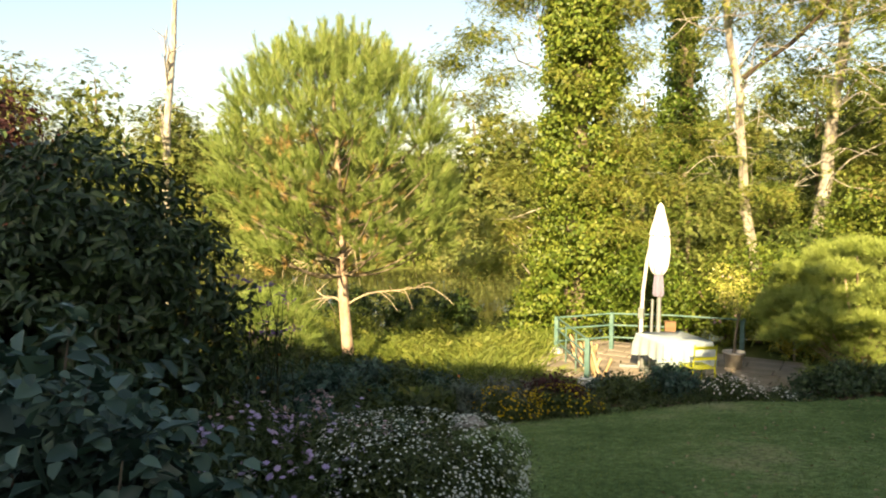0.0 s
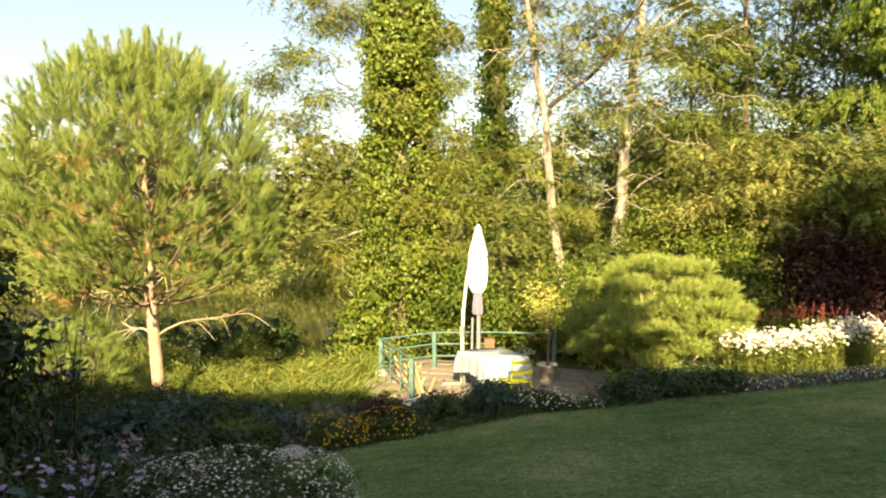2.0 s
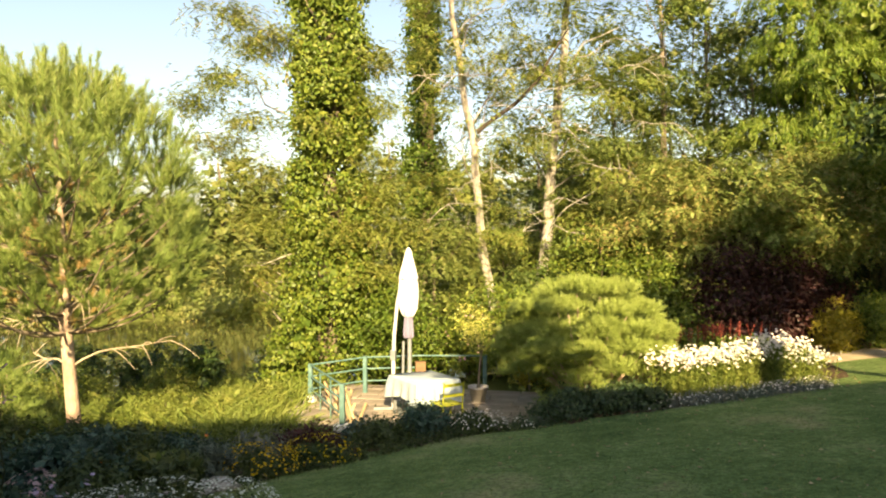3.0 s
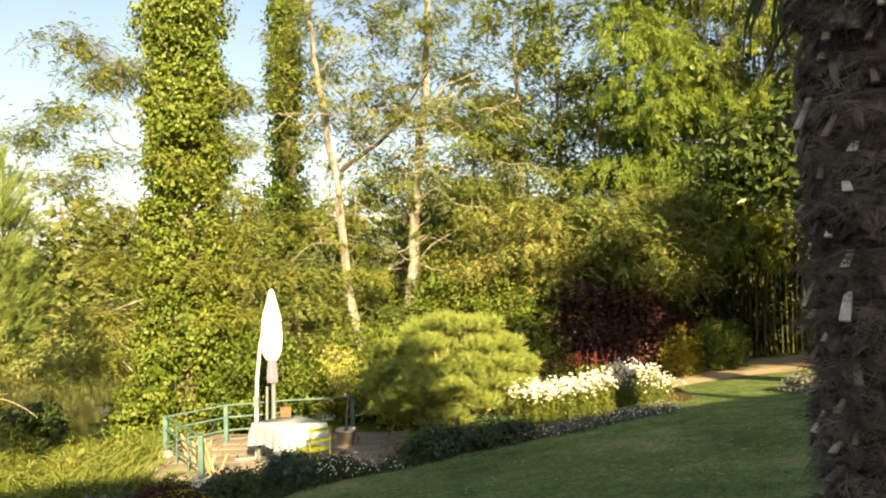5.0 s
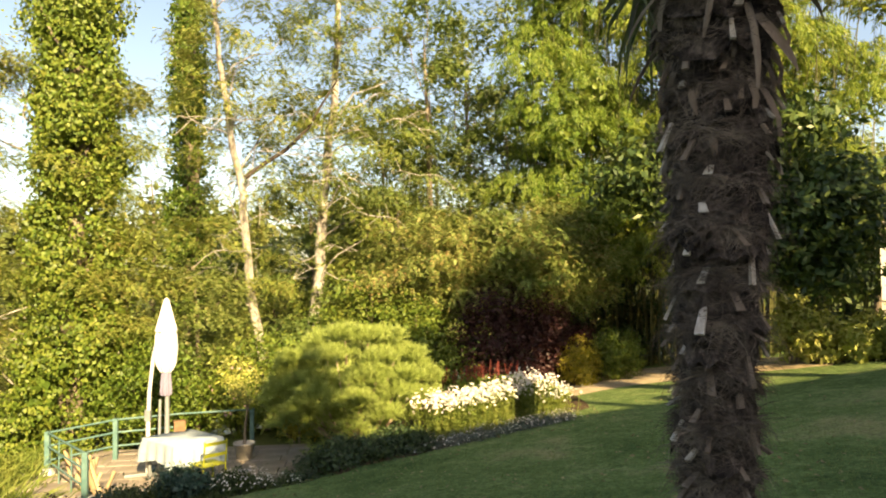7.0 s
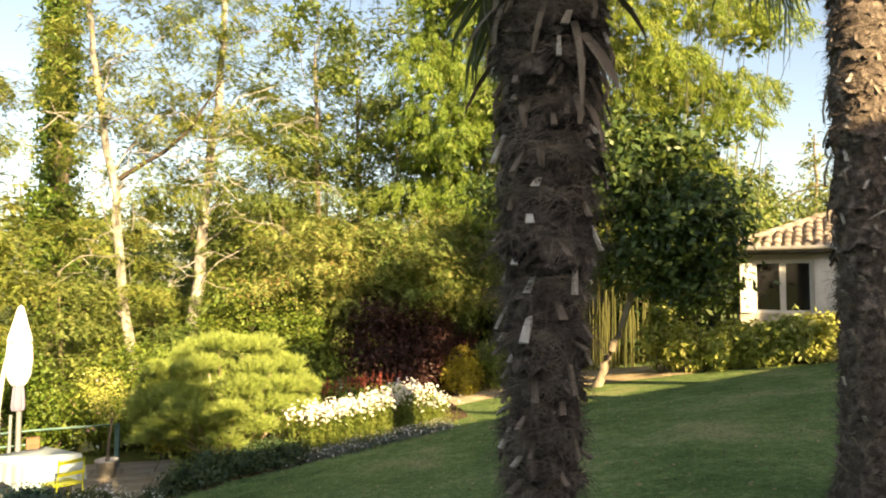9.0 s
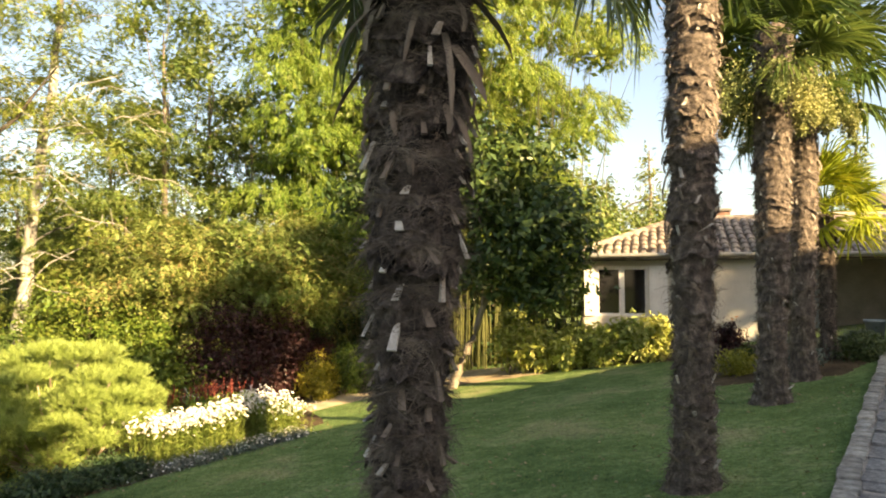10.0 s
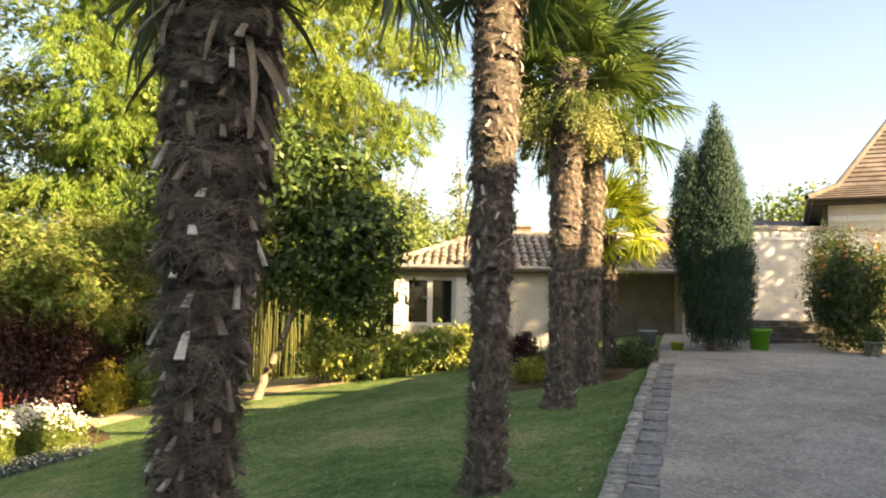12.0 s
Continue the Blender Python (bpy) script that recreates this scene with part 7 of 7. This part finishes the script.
M_greenpot = surface("bright_green_plastic", [(0.10, 0.36, 0.02), (0.14, 0.44, 0.03)], 3, 0.4, 0.05, 0.002)
pot("planter", -2.72, 14.3, TERRACE, 0.2, 0.32, M_terra, "pale clay planter standing on the terrace")
tree("standard_shrub", (-2.72, 14.3, TERRACE + 0.29), [(0, 0, 0), (0.03, 0, 0.5), (0.1, 0, 0.9)], 0.03, 0.015, [(0.05, 0, 1.15, 0.38, 0.38, 0.38), (-0.15, 0, 1.45, 0.28, 0.28, 0.28)], 60, 18, 0.09, 0.08, L_spot, M_bark, "small standard shrub with yellow-green leaves in a planter", 730, 0.35, 6)
plant("oleander", -3.2, 16.3, 0.7, 0.6, 1.75, 0.11, L_ivy, "sunlit oleander with pink flowers behind the terrace", 731, 160, 20, 0.25, 14, F_pink, 0.035, 5, category="shrub", cluster=5)
plant("oleander", -1.8, 15.6, 0.7, 0.6, 1.5, 0.11, L_yellow, "sunlit oleander with pale leaves behind the terrace", 732, 160, 20, 0.25, 8, F_pink, 0.035, 5, category="shrub", cluster=5)
gp = float(drive_z(16.2, 7.75))
pot("green_pot", 16.3, 7.65, gp - 0.01, 0.26, 0.48, M_greenpot, "bright green plastic pot at the drive's end")
plant("potted_plant", 16.75, 8.5, 0.5, 0.45, 1.6, 0.07, L_grey, "thin grey-leaved shrub beside the green pot", 733, 60, 14, 0.35, category="shrub")
plant("trumpet_vine", 18.0, 6.2, 1.35, 1.1, 2.7, 0.11, L_herb, "large trumpet vine with orange-red flowers on the court wall", 734, 420, 24, 0.35, 60, F_orange, 0.045, 5, category="shrub", cluster=3, lobes=8, spread=0.13)
plant("trumpet_vine", 19.0, 6.7, 1.2, 1.1, 3.3, 0.11, L_autumn, "trumpet vine top with orange-red flowers", 735, 300, 24, 0.35, 60, F_orange, 0.045, 5, category="shrub", cluster=3, lobes=8, spread=0.13)
pot("clay_pot", 17.1, 5.55, float(drive_z(17.1, 5.55)) - 0.01, 0.2, 0.3, M_terra, "clay pot with a round shrub beside the drive")
plant("potted_box", 17.1, 5.55, 0.32, 0.3, 0.85, 0.05, L_herb, "round green shrub in a clay pot", 736, 90, 22, 0.45, category="shrub")
pot("grey_urn", 14.5, 9.4, gz(14.5, 9.4), 0.2, 0.5, M_door, "grey-blue urn by the cabin wall")
pot("yellow_pot", 14.75, 8.8, gz(14.75, 8.8), 0.15, 0.25, M_lime, "small yellow pot near the cypress")
lg = thing("fallen_log", (-1.35, 11.6, gz(-1.35, 11.6)), "dark split log lying at the bed's edge", "log")
part("body", raw("body", *tube([(-0.35, -0.1, 0.08), (0, 0, 0.09), (0.4, 0.12, 0.08)], [0.09, 0.1, 0.085], 10), M_wood_dark, True), lg)
M_log = surface("split_log", [(0.30, 0.20, 0.11), (0.48, 0.36, 0.22), (0.62, 0.50, 0.34)], 6, 0.85, 0.4, 0.006, 30, (1, 1, 0.2), per_object=0.3)
rl = np.random.default_rng(738)
for k in range(14):
    t = 0.1 + 0.62 * (k % 7) / 6
    x, y = -4.72 - 1.38 * t + 0.2 + 0.12 * (k // 7), 11.68 + 1.92 * t + 0.1
    a = rl.uniform(0, 6.3)
    lo, hi = Vector((x, y, TERRACE + 0.04)), Vector((x + math.cos(a) * 0.16, y + math.sin(a) * 0.16, TERRACE + rl.uniform(0.35, 0.6)))
    log = thing("firewood_log", lo, "pale split log leaning at the terrace rail", "log", "firewood logs")
    part("body", raw("body", *tube([(0, 0, 0), (hi - lo) * 0.5, hi - lo], [rl.uniform(0.03, 0.05)] * 3, 5), M_log), log)
rs = np.random.default_rng(740)
for k, (x, y) in enumerate(((-1.75, 11.35), (-1.05, 11.45), (-1.6, 11.75), (-5.15, 7.6), (-4.95, 7.85), (-7.1, 13.4), (-6.7, 13.7), (-6.9, 13.1))):
    bm = bmesh.new()
    bmesh.ops.create_icosphere(bm, subdivisions=2, radius=1.0)
    s = rs.uniform(0.1, 0.22)
    for v in bm.verts:
        v.co = Vector((v.co.x * s * 1.3, v.co.y * s, v.co.z * s * 0.5)) * (1 + 0.25 * noise.noise(v.co * 1.7 + Vector((k, 0, 0))))
    solo("garden_stone", done(bm, "garden_stone", M_kerb, True), (x, y, gz(x, y) + 0.05), "rough pale stone at the bed's edge", "stone", "garden stones")

# purple-leaved tree at the garden's side
tree("purple_plum", (-14.6, 6.4), [(0, 0, 0), (0.1, 0, 2), (0, 0, 4.5)], 0.14, 0.04, [(0, 0, 4.2, 1.6, 1.5, 1.8), (0.8, 0, 3.4, 1.0, 1.0, 1.0)], 260, 24, 0.2, 0.14, L_maple, M_bark, "dark purple-leaved plum tree", 750, 0.5, 12)
# conifers and trees beyond the cabin
for k, (x, y, h, w) in enumerate(((29.9, 33.4, 10.0, 2.2), (27.5, 34.5, 8.5, 2.0), (33.0, 22.4, 9.0, 2.0), (21.5, 28, 7.2, 2.0))):
    bl = [(0, 0, h * t, w * (1.05 - t) * 1.0 + 0.15, w * (1.05 - t) + 0.15, h * 0.06) for t in np.linspace(0.15, 0.98, 12)]
    tree("conifer", (x, y), [(0, 0, 0), (0, 0, h * 0.5), (0, 0, h)], 0.2, 0.03, bl, 200, 12, 0.22, 0.36, L_far, M_bark, "distant conifer beyond the cabin", 760 + k, 0.3, 12, 0.5, 0.3, 0.4, "distant conifers")
for k, (x, y, h, w) in enumerate(((16.5, 23.5, 8.0, 2.4), (19.5, 26, 6.5, 2.2), (35, 14, 6.5, 3), (24, 30, 6.5, 3))):
    bl = [(0, 0, h * 0.55, w * 0.8, w * 0.8, h * 0.42)] + [(rf.uniform(-0.8, 0.8) * w, rf.uniform(-0.8, 0.8) * w, h * rf.uniform(0.3, 0.85), w * 0.5, w * 0.5, h * 0.16) for q in range(5)]
    tree("woodland_tree", (x, y), [(0, 0, 0), (0.2, 0, h * 0.5), (0, 0, h * 0.85)], 0.2, 0.04, bl, 240, 22, 0.4, 0.26, L_wild, M_bark, "leafy tree beyond the cabin", 770 + k, 0.5, 8, 0.5, 0.5, 0.2, "trees beyond the garden")


# seed clusters on the two palms
def seeds(p, n, height, seed):
    rng = np.random.default_rng(seed)
    for k in range(n):
        a = 2 * math.pi * (k + rng.random() * 0.5) / n
        c = np.array([math.cos(a) * 0.6, math.sin(a) * 0.6, height - rng.uniform(0.3, 0.8)])
        m = 1100
        t = rng.random(m)[:, None]
        pos = c + np.array([math.cos(a) * 0.25, math.sin(a) * 0.25, -0.55]) * t + rng.normal(size=(m, 3)) * np.array([0.16, 0.16, 0.14]) * (1.15 - t)
        part("seed_head", raw("seed_head", *leaves(pos, rng.normal(size=(m, 3)) + np.array([0, 0, -1]), rng.normal(size=(m, 3)), 0.042, 0.03), F_seed), p, "hanging pale yellow seed cluster", kind="stuff")


seeds(p3, 10, 5.1, 780)
seeds(p4, 10, 5.1, 781)


# ---- grass blades of the lawn ----
def build_blades():
    rng = np.random.default_rng(790)
    n = 90000
    r = 3.2 + 9 * rng.random(n) ** 1.2
    a = np.radians(rng.uniform(-68, 62, n))
    x, y = np.sin(a) * r, np.cos(a) * r - 0.3
    ok = (kerb_off(x, y) > 0.12) & (y < 17.5) & (x > -5.2) & (x * RIVER.x + y * RIVER.y < 15)
    edge = np.interp(x, [-6, -5.3, -3.6, -1.8, 0.3, 1.2, 2.3, 3.2, 3.9, 5.6, 7.8, 9.6, 13], [8, 8.0, 9.4, 10.3, 10.55, 10.9, 11.6, 12.1, 12.9, 15.6, 15.0, 14.3, 11])
    near = np.interp(y, [1.6, 3.6, 5.6, 7.3, 8.6], [-2.1, -2.3, -3.3, -4.7, -6])
    ok &= (y < edge) & (x > near)
    x, y = x[ok], y[ok]
    p = np.stack([x, y, ground_z(x, y) - 0.005], 1)
    d = np.array([0, 0, 1.0]) + rng.normal(size=p.shape) * np.array([0.7, 0.7, 0.1])
    v, f = blades(p, d, rng.uniform(0.02, 0.045, len(p)), rng.uniform(0.006, 0.011, len(p)), rng.normal(size=p.shape))
    solo("lawn_grass", raw("lawn_grass", v, f, L_blade), (0, 0, 0), "short mown grass blades of the lawn", "grass", kind="stuff")


build_blades()
# an unseen tree, added so that its shade falls on the court wall
tree("shade_tree", (23.8, 0.1), [(0, 0, 0), (0.1, 0, 3), (0, 0.2, 7)], 0.2, 0.05, [(0, 0, 6.4, 2.4, 2.4, 1.8), (-1.2, 0.6, 5.2, 1.4, 1.4, 1.0), (1.0, -0.6, 7.6, 1.5, 1.5, 1.2), (-1.5, 0.2, 7.2, 1.4, 1.4, 1.2)], 260, 22, 0.3, 0.24, L_wild, M_bark, "unseen leafy tree added to dapple the court wall with shade", 795, 0.5, 12)
# an unseen tall tree beyond the house, added so its top shades the purple maples
tree("shade_tree", (12.2, -11.9), [(0, 0, 0), (0.1, 0, 5), (0, 0.1, 10), (0.1, 0, 15)], 0.3, 0.06, [(-0.3, 0, 15.3, 0.85, 1.1, 0.95), (-0.2, 0.2, 14.8, 0.7, 0.9, 0.6)], 200, 22, 0.28, 0.3, L_wild, M_bark, "tall slim unseen tree added to shade the purple maples", 796, 0.5, 10, core=900, core_size=0.5)

# an unseen tall tree, added to shade the right of the cabin's wall
tree("shade_tree", (22.9, -7.0), [(0, 0, 0), (0.1, 0, 4), (0, 0.1, 9), (0.1, 0, 13)], 0.3, 0.06, [(-0.2, 0, 12.2, 1.6, 1.6, 1.6), (0.4, 0.4, 13.6, 1.2, 1.2, 0.9), (-0.8, 0.2, 11.3, 1.0, 1.0, 0.8)], 220, 22, 0.35, 0.3, L_wild, M_bark, "tall unseen tree added to shade the cabin's right side", 797, 0.5, 10, core=1200, core_size=0.5)


# ---- loose pebbles on the drive and fallen leaves on the lawn ----
def scatter():
    rng = np.random.default_rng(801)
    n = 16000
    r, a = 2.0 + 17 * rng.random(n) ** 1.3, np.radians(rng.uniform(20, 100, n))
    x, y = np.sin(a) * r, np.cos(a) * r
    ok = (kerb_off(x, y) < -0.5) & (x < 18)
    x, y = x[ok], y[ok]
    m = len(x)
    sz = rng.uniform(0.006, 0.017, m)[:, None] * (1 + 0.06 * np.hypot(x, y)[:, None])
    c = np.stack([x, y, drive_z(x, y) + 0.004], 1)
    t = rng.uniform(0, 2 * np.pi, m)
    ring = [np.stack([np.cos(t + q), np.sin(t + q), 0 * t], 1) * sz * rng.uniform(0.7, 1.2, (m, 1)) for q in (0, 2.1, 4.2)]
    v = np.stack([c + ring[0], c + ring[1], c + ring[2], c + np.array([0, 0, 1.0]) * sz * 0.8], 1).reshape(-1, 3)
    b = np.arange(m)[:, None] * 4
    f = np.concatenate([b + np.array([[0, 1, 3]]), b + np.array([[1, 2, 3]]), b + np.array([[2, 0, 3]])])
    solo("loose_gravel", raw("loose_gravel", v, f, M_pebble), (0, 0, 0), "loose pale pebbles lying on the drive", "gravel", kind="stuff")
    n = 1100
    r, a = 3.5 + 11 * rng.random(n), np.radians(rng.uniform(-30, 60, n))
    x, y = np.sin(a) * r, np.cos(a) * r
    ok = (kerb_off(x, y) > 0.15) & (y < 13.5) & (x > -2)
    p = np.stack([x[ok], y[ok], ground_z(x[ok], y[ok]) + 0.022], 1)
    v, f = leaves(p, rng.normal(size=p.shape) * np.array([1, 1, 0.2]), np.array([0, 0, 1.0]) + rng.normal(size=p.shape) * 0.4, rng.uniform(0.035, 0.075, len(p)), 0.03)
    solo("fallen_leaves", raw("fallen_leaves", v, f, L_dry), (0, 0, 0), "dry brown leaves scattered on the lawn", "leaves", kind="stuff")


M_pebble = surface("pebbles", [(0.22, 0.20, 0.18), (0.42, 0.39, 0.35), (0.62, 0.59, 0.54)], 9, 0.9, 0.2, 0.002, 40)
L_dry = leaf_mat("dry_leaves", [(0.20, 0.14, 0.08), (0.32, 0.24, 0.13), (0.45, 0.36, 0.22)], 0.7, 0.1, 0.5, 3)
scatter()
